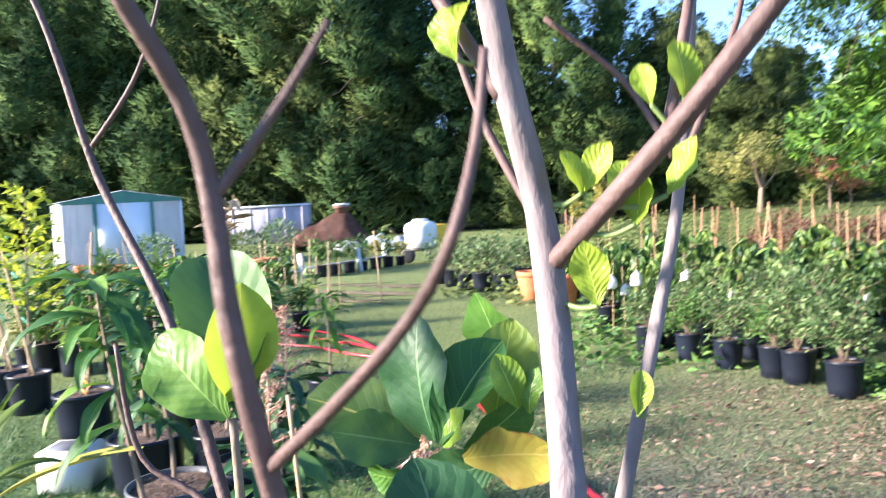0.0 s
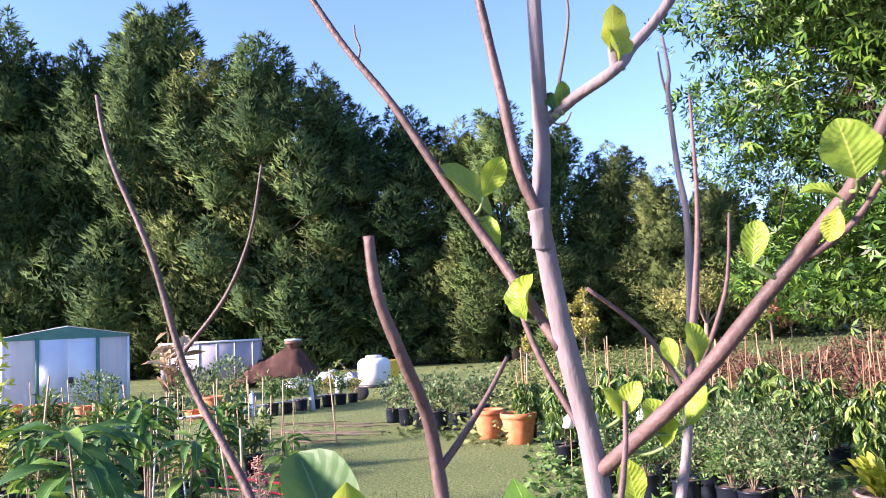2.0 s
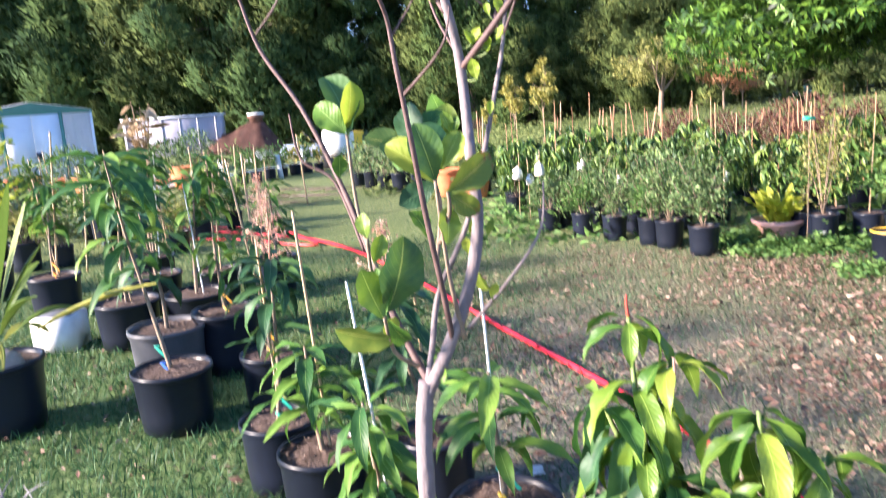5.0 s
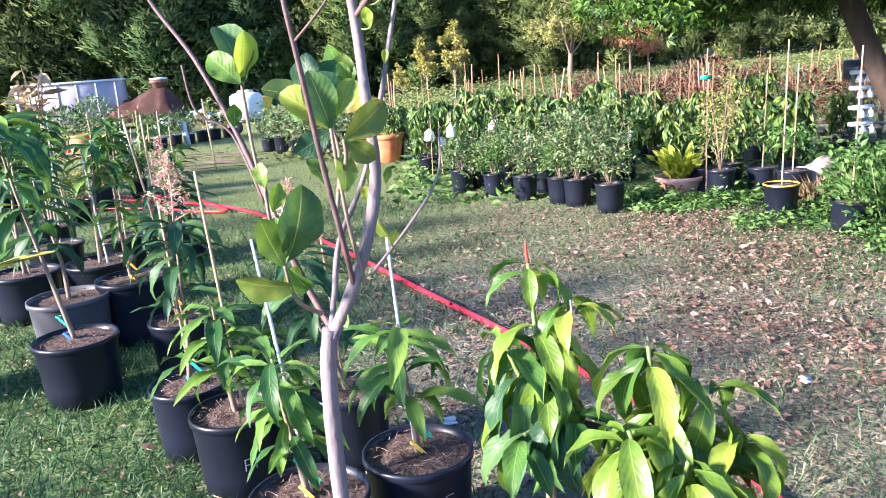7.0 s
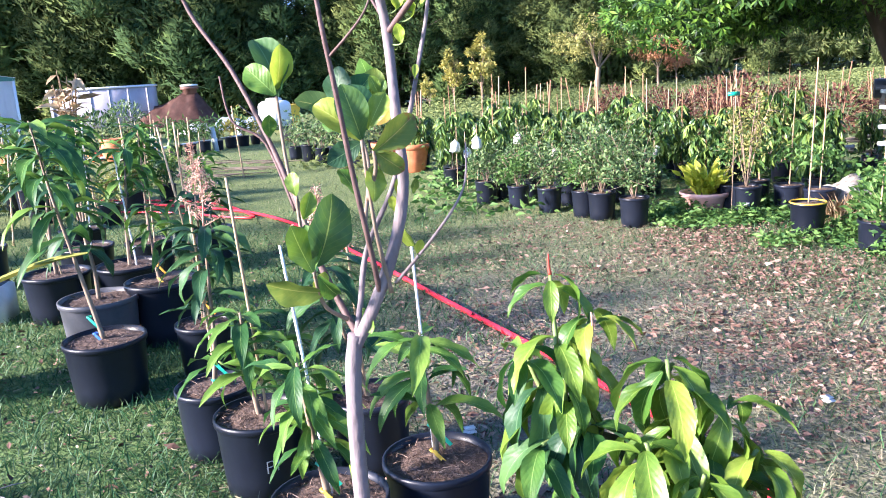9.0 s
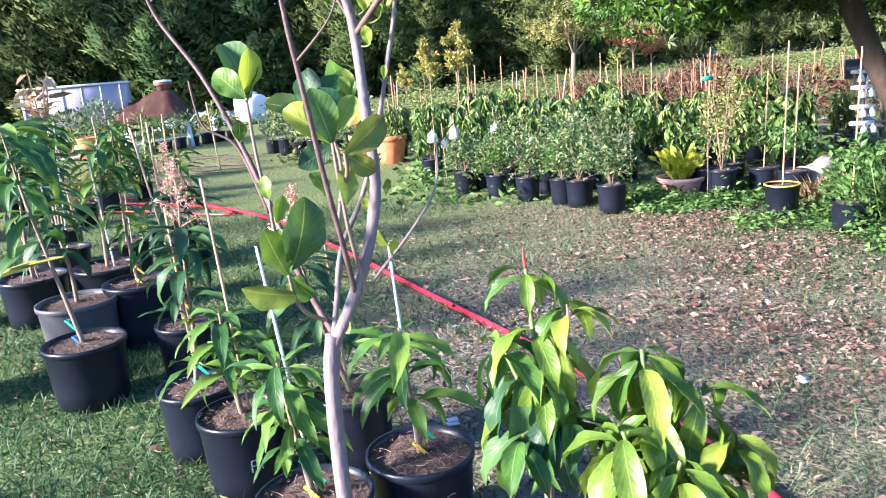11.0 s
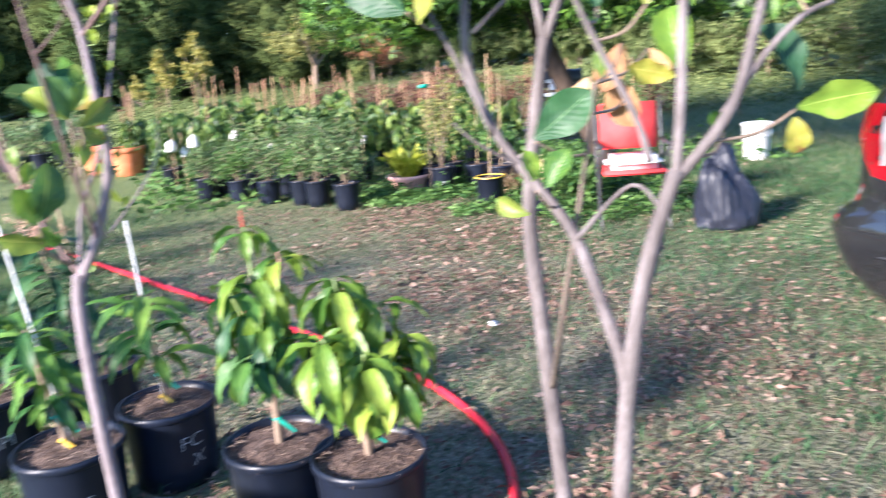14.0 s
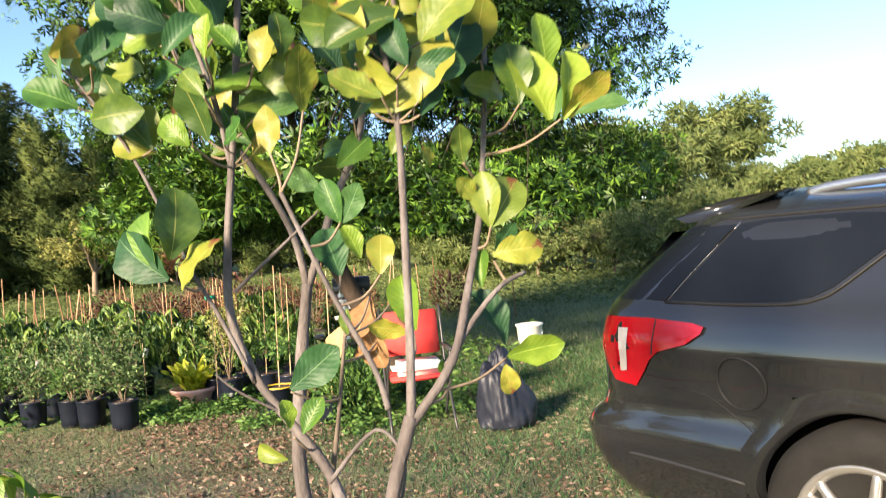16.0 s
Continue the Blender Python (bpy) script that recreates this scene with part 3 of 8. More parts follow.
def broad_tree(name, label, seed, fork, crown, radii, trunk_r, leaf, leaves, material, bark, tips=60, group="", low=0.0, lobes=0.0, skirt=0, shape=SMALL_LEAF, flat=0.62, lift=0.0):
    """Trunk, forked limbs and a crown of leaf clumps at the limb tips; fork and crown are from the foot."""
    rng = np.random.default_rng(seed)
    tree = thing(name, label, "tree", group=group)
    fork, crown = np.array(fork, float), np.array(crown, float)
    bm = bmesh.new()
    add_tube(bm, [(0.0, 0, -0.1), (0.02, 0.01, 0.15), fork * 0.55, fork], trunk_r * 1.25, trunk_r * 0.8, 12, 4, 0.06)
    part("trunk", bm, bark, tree)
    limbs, P, W, S, F = bmesh.new(), [], [], [], []
    mains = []
    for i in range(7):
        a = i * 0.9 + rng.uniform(-0.3, 0.3)
        end = crown + np.array([math.cos(a) * radii[0] * 0.55, math.sin(a) * radii[1] * 0.55, rng.uniform(-0.5, 0.35) * radii[2]])
        mid = fork * 0.45 + end * 0.55 + rng.normal(0, 0.12, 3) * radii[2] + np.array([0, 0, 0.12 * radii[2]])
        add_tube(limbs, [fork - np.array([0, 0, 0.1]), mid, end], trunk_r * 0.5, trunk_r * 0.12, 7, 4, 0.05)
        mains.append((mid, end))
    for i in range(tips + skirt):
        d = rng.normal(0, 1, 3)
        d[2] = d[2] * 0.8 - 0.05
        d /= np.linalg.norm(d)
        if lift:  # a crown with full shoulders
            d[:2] *= (1 - abs(d[2]) ** 3) ** (1 / 3) / max(0.05, math.hypot(d[0], d[1]))
        tip = crown + d * np.array(radii) * min(0.98 if lift else 2, rng.uniform(0.62 - 0.3 * lobes, 1.05) * (1 + lobes * 1.6 * noise.noise(Vector(d) * 1.9 + Vector((seed, 0, 0)))))
        if i >= tips:  # low boughs round the rim
            a = 2.4 * i
            tip = crown + np.array([math.cos(a) * radii[0], math.sin(a) * radii[1], 0]) * rng.uniform(0.4, 0.8)
            tip[2] = low + rng.uniform(-0.15, 0.5)
        rise = lift * min(1, max(0, (crown[0] - tip[0]) / radii[0] - 0.70) / 0.25)  # the boughs on one side hang less low
        tip[2] = max(tip[2], low + rise + rng.uniform(0, 0.4))
        mid, end = min(mains, key=lambda q: np.linalg.norm(q[1] - tip))
        add_tube(limbs, [mid * 0.5 + end * 0.5, (end + tip) / 2 + rng.normal(0, 0.1, 3), tip], trunk_r * 0.12, 0.006, 3, 2)
        m = leaves // tips
        rr = radii[0] * (rng.uniform(0.11, 0.21) if lift else rng.uniform(0.17, 0.3))
        p, w = clump(rng, tip, (rr, rr, rr * flat), m, -0.1)
        P.append(p), W.append(w), S.append(leaf * rng.uniform(0.65, 1.25, m))
        F.append((p - tip) / rr * 0.8 + d * 0.45 + np.array([0, 0, 0.35]) + rng.normal(0, 0.42, (m, 3)))
    tagged(part("branching", limbs, bark, tree), kind="stuff")
    foliage("crown", shape, np.concatenate(P), np.concatenate(W), np.concatenate(S), material, tree, seed, "", np.concatenate(F), lift > 0)
    return tree


oak = broad_tree("oak_tree", "spreading green oak with a stout brown trunk", 3, (-0.85, 0.05, 1.95), (0.07, 0.3, 4.9), (3.75, 3.6, 3.1), 0.105, 0.086, 84000, CLOUD_OAK, BARK_OAK, 330, low=1.78, lobes=0.25, skirt=95, shape=OAK_SPRIG, flat=0.55, lift=0.85)
move(oak, 4.45, 6.3)
orange_tree = broad_tree("fruit_tree", "round-headed olive tree with a pale trunk", 4, (0.1, 0, 1.5), (0, 0, 3.3), (2.1, 1.9, 1.25), 0.17, 0.2, 5200, CLOUD_OLIVE, STEM_BROWN, 50, "", 0, 0.35)
move(orange_tree, 4.65, 33.5, None, 0, 0.68)
red_tree = broad_tree("red_leaved_tree", "small tree turning red beside the fruit tree", 6, (0, 0, 1.4), (0, 0, 2.9), (1.9, 1.7, 1.2), 0.09, 0.22, 2600, CLOUD_RED, STEM_BROWN, 44, "", 0, 0.6)
move(red_tree, 7.3, 34, None, 0, 0.6)
again(red_tree, 8.4, 35.5, 80, 0.42)
yellow_tree = broad_tree("yellow_sapling", "slender sapling with pale yellow leaves", 8, (0, 0, 0.9), (0, 0, 2.1), (0.55, 0.55, 1.35), 0.04, 0.2, 1500, CLOUD_YELLOW, STEM_BROWN, 26, "yellow saplings")
move(yellow_tree, -0.2, 32.5, None, 0, 0.88)
again(yellow_tree, -1.4, 32.5, 50, 0.72)
again(yellow_tree, -2.3, 31.0, 120, 0.45)
# woods and bushes far off to the right
bush = broad_tree("far_bush", "rounded green bush at the field's edge", 9, (0, 0, 0.5), (0, 0, 1.7), (1.9, 1.8, 1.4), 0.07, 0.30, 9600, CLOUD_HEDGE, STEM_BROWN, 48, "bushes at the field's edge", 0, 0.6, shape=SPRAY)
wood = broad_tree("far_tree", "leafy green tree beyond the field", 10, (0, 0, 1.6), (0, 0, 4.6), (3.2, 3.0, 2.7), 0.17, 0.46, 9600, CLOUD_HEDGE, BARK_DARK, 64, "trees beyond the field", 0, 0.6, shape=SPRAY)
for i, (x, y, s) in enumerate([(17, 42, 1.1), (20.5, 45, 1.3), (24, 40, 1.0), (15.5, 30, 0.75), (21, 33, 0.9), (26, 36, 1.2), (18.5, 20, 0.55), (24, 17.5, 0.8), (29, 24, 1.0), (31, 15, 0.9), (13.8, 19.5, 0.6), (34, 19.5, 1.1), (38, 22, 1.2), (40, 12, 1.1), (43, 6, 1.2), (36, 9, 0.8), (45, -2, 1.2), (22, 13, 0.6)]):
    move(bush, x, y, None, 20, s) if i == 0 else again(bush, x, y, i * 47, s)
for i, (x, y, s) in enumerate([(27, 50, 1.0), (33, 46, 1.15), (39, 40, 1.1), (44, 34, 1.2), (47, 25, 0.6), (50, 18, 0.55), (52, 11, 0.6), (54, 3, 0.55), (53, -6, 0.6), (56, -16, 0.7), (36, 26, 0.5), (24, 15, 0.42), (19, 25, 0.75), (23.5, 27, 0.85), (25.5, 23.5, 0.75), (17.5, 22, 0.6), (27, 29, 0.9), (22, 31, 0.9), (30, 25.5, 0.75)]):
    move(wood, x, y, None, 10, s) if i == 0 else again(wood, x, y, i * 61, s)
for i in range(9):
    again(wood, -47 + i * 6.6, 52 + 0.3 * i + (i % 3), i * 71, 0.35 + 0.05 * (i % 4))
for i in range(17):
    again(bush, 6 + i * 2.3, 43 + i * 0.9 + (i % 3), i * 53, 0.75 + 0.14 * (i % 4))
shrub = broad_tree("green_shrub", "leafy green shrub at the lawn's far edge", 15, (0, 0, 0.5), (0, 0, 1.5), (1.7, 1.6, 1.4), 0.06, 0.19, 4200, CLOUD_HEDGE, STEM_BROWN, 60, "shrubs at the lawn's far edge", 0, 0.5)
for i, (x, y, k) in enumerate([(15.3, 17.6, 0.85), (16.2, 15.2, 0.75), (15.9, 12.6, 0.8), (18.0, 18.5, 1.1), (19.0, 15.5, 0.95), (16.6, 20.5, 1.0), (14.4, 20.0, 0.8), (20, 12.5, 0.8)]):
    move(shrub, x, y, None, 15, k) if i == 0 else again(shrub, x, y, i * 67, k)
# unseen trees added to close the place behind and to the left of the camera
# the left belt, out of view, sets how dark the car's side reflects
for i, (x, y, s) in enumerate([(-34, -34, 0.8), (-18, -40, 0.9), (0, -40, 0.8), (16, -36, 0.9), (30, -30, 0.9), (-48, -18, 0.8), (-30, 2, 0.75), (-29, -4.5, 0.85), (-31, -11, 0.8), (-32, -18, 0.9), (-33, -25, 0.8), (-36, 6, 0.7), (-26, -38, 0.85), (-9, -42, 0.9)]):
    again(wood, x, y, i * 33, s * 0.45)


# ---- pots ----
CHIPS = mat("bark_chip", [(0.05, 0.03, 0.022), (0.14, 0.095, 0.07), (0.32, 0.25, 0.20)], 9, 0.85, 0.0, 60, rand="island", spec=0.2)

def pot(parent, d, h, material=POT_BLACK, soil=True, ribs=False, chips=0):
    """Nursery pot with a rolled rim and thick wall, three quarters full of soil."""
    r, q = d / 2, d / 2 * 0.84
    prof = [(q * 0.9, 0.0), (q, 0.006), (q + (r - q) * 0.3, h * 0.3)]
    if ribs:
        prof += [(q + (r - q) * 0.42, h * 0.44), (q + (r - q) * 0.42 + 0.004, h * 0.45), (q + (r - q) * 0.52, h * 0.55)]
    prof += [(r * 0.955, h * 0.9), (r * 0.96, h * 0.905), (r, h * 0.915), (r * 1.005, h * 0.96), (r, h), (r * 0.955, h), (r * 0.93, h * 0.9), (q * 0.95, 0.03)]
    body = part("pot", lathe(prof, 32), material, parent)
    if soil:
        bm = bmesh.new()
        seg, rings = 24, 6
        rows = [[bm.verts.new((r * 0.93 * (j / rings) * math.cos(k * 2 * math.pi / seg), r * 0.93 * (j / rings) * math.sin(k * 2 * math.pi / seg),
                               h * 0.925 + 0.014 * noise.noise(Vector((j * 1.7, k * 0.9, d * 40))) + 0.012 * (1 - j / rings))) for k in range(seg)] for j in range(1, rings + 1)]
        mid = bm.verts.new((0, 0, h * 0.925 + 0.015))
        for k in range(seg):
            bm.faces.new((mid, rows[0][k], rows[0][(k + 1) % seg]))
            for a, b in zip(rows, rows[1:]):
                bm.faces.new((a[k], b[k], b[(k + 1) % seg], a[(k + 1) % seg]))
        bed = part("soil", bm, SOIL, parent)
        if chips:
            rng = np.random.default_rng(int(d * 1000) + chips)
            a, q = rng.uniform(0, 6.28, chips), r * 0.9 * rng.uniform(0, 1, chips) ** 0.5
            P = np.stack([q * np.cos(a), q * np.sin(a), h * 0.925 + 0.012 + 0.006 * rng.uniform(-1, 1, chips)], 1)
            tagged(foliage("mulch", BLADE_SHAPE, P, rng.normal(0, 1, (chips, 3)) * np.array([1, 1, 0.25]), rng.uniform(0.012, 0.04, chips), CHIPS, bed, chips), kind="stuff")
    return body


MANGO = {k: [leaf_mesh("leaf", m, L, w, dr, fold=0.16, n=9, blunt=0.95, wavy=wv, point=0.5, quick=0.85) for L, w, dr, wv in ((0.21, 0.046, 1.3, 0.06), (0.19, 0.043, 1.0, 0.07), (0.23, 0.05, 1.6, 0.05), (0.16, 0.04, 0.8, 0.06), (0.205, 0.044, 1.9, 0.06))]
         for k, m in (("dark", LEAF_DARK), ("mid", LEAF_MID), ("lime", LEAF_LIME))}
ARCH = {k: [leaf_mesh("leaf", m, L, w, dr, fold=0.2, n=10, blunt=0.95, wavy=0.055, point=0.55, quick=0.6) for L, w, dr in ((0.21, 0.062, 1.9), (0.195, 0.06, 1.6), (0.23, 0.062, 2.1), (0.16, 0.054, 1.4), (0.205, 0.058, 2.4))]
        for k, m in (("dark", LEAF_DARK), ("mid", LEAF_MID), ("lime", LEAF_LIME))}
JACK = {k: [leaf_mesh("leaf", m, L, w, dr, fold=0.16, n=8, blunt=b + 0.55, wavy=0.04) for L, w, dr, b in ((0.13, 0.072, 0.5, 0.72), (0.105, 0.062, 0.25, 0.8), (0.15, 0.08, 0.8, 0.7), (0.075, 0.04, 0.3, 0.9))]
        for k, m in (("jack", LEAF_JACK), ("lime", LEAF_LIME), ("dark", LEAF_DARK), ("old", LEAF_OLD))}


def whorl(rng, parent, leaves, at, count, size=1.0, pitch=(-0.5, 0.45), start=None, axis=(0, 0, 1)):
    """A ring of leaves about a shoot."""
    a0 = rng.uniform(0, 6.28) if start is None else start
    for i in range(count):
        a = a0 + i * 2.39996 + rng.uniform(-0.25, 0.25)
        p = rng.uniform(*pitch)
        way = Vector((math.cos(a), math.sin(a), p)) + Vector(axis) * 0.15
        base = Vector(at) - Vector(axis) * (0.006 * i) + Vector((math.cos(a), math.sin(a), 0)) * 0.012
        put_leaf(rng.choice(leaves), parent, aim(base, way, rng.uniform(-0.35, 0.35), size * rng.uniform(0.78, 1.12)))


def stake(parent, x, y, z0, h, lean=(0, 0), r=0.006, material=BAMBOO, name="stake"):
    return part(name, tube([(x, y, z0), (x + lean[0] * 0.5, y + lean[1] * 0.5, z0 + h * 0.5), (x + lean[0], y + lean[1], z0 + h)], r, r * 0.8, 7, 4, 0.12), material, parent)


def ribbon(parent, x, y, z, material, size=0.05):
    """A loop of tape round a stem with one loose end."""
    bm = tube([(x + 0.012, y, z), (x, y + 0.012, z), (x - 0.012, y, z), (x, y - 0.012, z), (x + 0.012, y, z)], 0.005, 0.005, 5, 4)
    v = [bm.verts.new(p) for p in ((x, y - 0.014, z + 0.008), (x + size * 0.5, y - 0.02, z - size * 0.3), (x + size, y - 0.018, z - size * 0.9), (x + size * 0.85, y - 0.02, z - size * 1.0), (x + size * 0.4, y - 0.022, z - size * 0.5), (x, y - 0.016, z - 0.008))]
    bm.faces.new((v[0], v[1], v[4], v[5])), bm.faces.new((v[1], v[2], v[3], v[4]))
    return part("tie_ribbon", bm, material, parent)


def chalk(parent, text, d, h, angle, z, size):
    """Hand-chalked letters laid round the pot's wall."""
    cu = bpy.data.curves.new("letters", "FONT")
    cu.body, cu.size, cu.align_x = text, size, "CENTER"
    cu.offset = -size * 0.02
    tmp = bpy.data.objects.new("letters", cu)
    scene.collection.objects.link(tmp)
    me = bpy.data.meshes.new_from_object(tmp)
    bpy.data.objects.remove(tmp)
    bm = bmesh.new()
    bm.from_mesh(me)
    bmesh.ops.subdivide_edges(bm, edges=bm.edges, cuts=1)
    for v in bm.verts:
        zz = z + v.co.y + 0.12 * v.co.x
        r = d / 2 * (0.84 + 0.16 * zz / h) * 0.985 + 0.003
        a = radians(angle) + v.co.x / r
        v.co = (r * math.cos(a), r * math.sin(a), zz)
    return part("chalk_mark", bm, CHALK, parent, smooth=False)


def mango(seed, x, y, d, h, tall, label, tone="dark", whorls=4, count=8, size=1.0, lean=(0.0, 0.0), stakes=(), tie=None, flower=False, side=0, potmat=POT_BLACK, letters=None):
    """A grafted mango in its pot: stem, side shoots, whorls of long drooping leaves."""
    rng = random.Random(seed)
    t = thing("potted_mango_tree", label, "potted tree", (x, y, ground_z(x, y)), 0, "potted mango trees")
    pot(t, d, h, potmat, chips=260)
    z0, z1 = h * 0.88, h + tall
    kink = rng.uniform(-0.02, 0.02)
    stem = [(0, 0, z0), (lean[0] * 0.3 + kink, lean[1] * 0.3, z0 + tall * 0.35), (lean[0] * 0.7, lean[1] * 0.7 + kink, z0 + tall * 0.7), (lean[0], lean[1], z1)]
    part("stem", tube(stem, 0.007 + d * 0.013, 0.004, 8, 5, 0.1), STEM_BROWN, t)
    tips = [(Vector(stem[3]), count)]
    for i in range(whorls - 1):
        u = 1 - (i + 1) * 0.5 / max(1, whorls - 1)
        tips.append((Vector((lean[0] * u, lean[1] * u, z0 + (z1 - z0) * u)), max(3, count - 1)))
    for i in range(side):
        a = rng.uniform(0, 6.28)
        b = Vector((lean[0] * 0.6, lean[1] * 0.6, z0 + tall * rng.uniform(0.4, 0.65)))
        e = b + Vector((math.cos(a), math.sin(a), rng.uniform(0.5, 1.1))) * tall * 0.28
        part("side_shoot", tube([b, (b + e) / 2 + Vector((0, 0, -0.01)), e], 0.006, 0.004, 6, 3), STEM_GREEN, t)
        tips.append((e, count))
    sets = MANGO[tone]
    for i, (p, c) in enumerate(tips):
        mixed = sets if i or tone == "dark" else MANGO["lime"] if tone == "lime" else sets
        whorl(rng, t, mixed, p, c + (2 if i < 2 else -1 if i < 4 else -4), size * 1.12, (-0.3, 0.75))
    for s in stakes:
        stake(t, *s)
    if tie:
        ribbon(t, lean[0] * 0.2, lean[1] * 0.2, z0 + 0.05, tie[0]), ribbon(t, lean[0] * 0.3, lean[1] * 0.3, z0 + 0.13, tie[1], 0.06)
    if flower:
        panicle(t, Vector(stem[3]), 0.25, seed)
    if letters:
        chalk(t, letters[0], d, h, letters[1], h * (0.42 if len(letters[0]) < 3 else 0.55), letters[2])
    return t


def panicle(parent, at, length, seed):
    """A branched spray of small blossoms."""
    rng = np.random.default_rng(seed)
    bm = tube([at, at + Vector((0.01, 0, length * 0.5)), at + Vector((0, 0.01, length))], 0.004, 0.0015, 5, 3)
    P = []
    for i in range(14):
        u = i / 14
        a = i * 2.4
        b = at + Vector((0, 0, length * u))
        e = b + Vector((math.cos(a), math.sin(a), 0.45)) * length * 0.42 * (1.05 - u)
        add_tube(bm, [b, e], 0.002, 0.001, 4, 1)
        k = 40
        tt = rng.uniform(0.2, 1.0, k)[:, None]
        P.append(np.array(b)[None] * (1 - tt) + np.array(e)[None] * tt + rng.normal(0, 0.008, (k, 3)))
    p = part("flower_spray", bm, FLOWER, parent)
    P = np.concatenate(P)
    foliage("blossom", SMALL_LEAF, P, rng.normal(0, 1, P.shape), rng.uniform(0.008, 0.017, len(P)), FLOWER, p, seed)


S0 = 0.26
mango(1, -1.50, 2.40, 0.375, 0.30, 1.0, "leafy young mango with a pale leaning stem in a black pot", "mid", 5, 7, 1.35, (-0.22, 0.05), tie=(TAPE_BLUE, TAPE_GREEN))
mango(2, -1.84, 3.02, 0.42, 0.33, 0.62, "young mango in a scuffed grey-blue pot on the grass", "dark", 4, 8, 1.1, (-0.1, 0.05), potmat=POT_GREY)
mango(3, -1.58, 3.24, 0.40, 0.36, 0.42, "small mango with a yellow tag in a brown-black pot", "mid", 3, 6, 0.85, (-0.05, 0.05), tie=(YELLOW, TAPE_ORANGE))
mango(4, -2.07, 3.88, 0.43, 0.32, 0.75, "young mango with white stake in a black pot", "mid", 5, 8, 1.0, (0.05, 0.05), stakes=[(0.05, 0, 0.28, 0.75, (-0.05, 0), 0.006, WHITE)])
mango(5, -1.10, 2.62, 0.29, 0.29, 0.62, "mango with two tall bamboo canes in a black pot", "dark", 5, 8, 1.0, (0.02, 0.03), stakes=[(0.03, 0, S0, 0.98, (-0.14, 0)), (-0.02, 0.03, S0, 1.0, (-0.03, 0.02))], tie=(YELLOW, TAPE_ORANGE), flower=True)
mango(6, -0.77, 1.82, 0.30, 0.28, 0.62, "dark-leaved mango tied to a cane in a black pot", "dark", 5, 8, 0.95, (0.03, 0.02), stakes=[(0.0, 0.03, S0, 0.72, (-0.02, 0.0))], tie=(TAPE_GREEN, TAPE_GREEN), flower=True)
mango(7, -0.50, 1.53, 0.32, 0.29, 0.36, "bushy green mango in a black pot with chalk letters", "mid", 3, 8, 0.85, (-0.03, 0.0), stakes=[(0.02, 0.02, S0, 0.85, (-0.05, 0))], side=2, letters=("PI", -62, 0.07))
mango(8, -0.13, 1.66, 0.29, 0.29, 0.52, "dark-leaved mango with a bamboo cane in a tall black pot", "dark", 4, 8, 0.95, (-0.12, -0.06), stakes=[(-0.02, 0.02, 0.3, 0.62, (-0.03, 0.02))], flower=True)
mango(9, -0.13, 0.95, 0.33, 0.29, 0.38, "bright green grafted mango in a chalk-lettered black pot", "mid", 4, 9, 0.85, (-0.06, 0.02), stakes=[(0.0, 0.03, S0, 0.72, (-0.09, 0.05), 0.005, WHITE)], tie=(YELLOW, TAPE_GREEN), letters=("FC", -76, 0.07))
mango(10, 0.15, 1.17, 0.33, 0.29, 0.38, "small grafted mango with a white cane in a black pot", "mid", 3, 8, 0.9, (-0.03, 0.02), stakes=[(-0.01, 0.03, S0, 0.66, (-0.03, 0.02), 0.005, WHITE)], tie=(YELLOW, TAPE_GREEN), letters=("FC\n  X", -62, 0.07))


def lime_mango(seed, x, y, tall, lean, label, branches, redtip):
    rng = random.Random(seed)
    t = thing("potted_mango_tree", label, "potted tree", (x, y, 0), 0, "potted mango trees")
    pot(t, 0.335, 0.29, chips=420)
    fork = Vector((lean[0] * 0.5, lean[1] * 0.5, 0.27 + tall * 0.45))
    part("stem", tube([(0, 0, 0.25), (fork.x * 0.4, fork.y * 0.6, 0.27 + tall * 0.2), fork], 0.014, 0.009, 8, 5, 0.12), STEM_BROWN, t)
    for bx, by, bz, c, tone, s in branches:
        e = Vector((bx, by, bz))
        part("branch", tube([fork, (fork + e) / 2 + Vector((bx * 0.1, by * 0.1, -0.01)), e], 0.008, 0.0045, 7, 4), STEM_GREEN, t)
        whorl(rng, t, ARCH[tone], e, c + 1, s * 0.93, (-0.6, 0.6))
        whorl(rng, t, ARCH["lime"] if tone == "lime" else ARCH["dark"], (fork * 0.4 + e * 0.6), c, s * 1.05, (-0.5, 0.3))
    if redtip:
        e = Vector(branches[0][:3])
        part("red_shoot", tube([e, e + Vector((-0.003, 0, 0.025)), e + Vector((-0.003, 0.0, 0.05))], 0.005, 0.002, 6, 3), mat("red_shoot", [(0.3, 0.03, 0.02), (0.45, 0.07, 0.04)], 20, 0.5, 0.1), t)
        part("flower_stalk", tube([Vector((0.06, 0.02, 0.78)), Vector((0.066, 0.02, 0.82)), Vector((0.064, 0.02, 0.86))], 0.004, 0.002, 6, 3), FLOWER, t)
    ribbon(t, 0.003, 0.0, 0.36, TAPE_GREEN), ribbon(t, 0.01, 0.0, 0.5, TAPE_ORANGE), ribbon(t, 0.005, 0.0, 0.62, TAPE_BLUE)
    return t


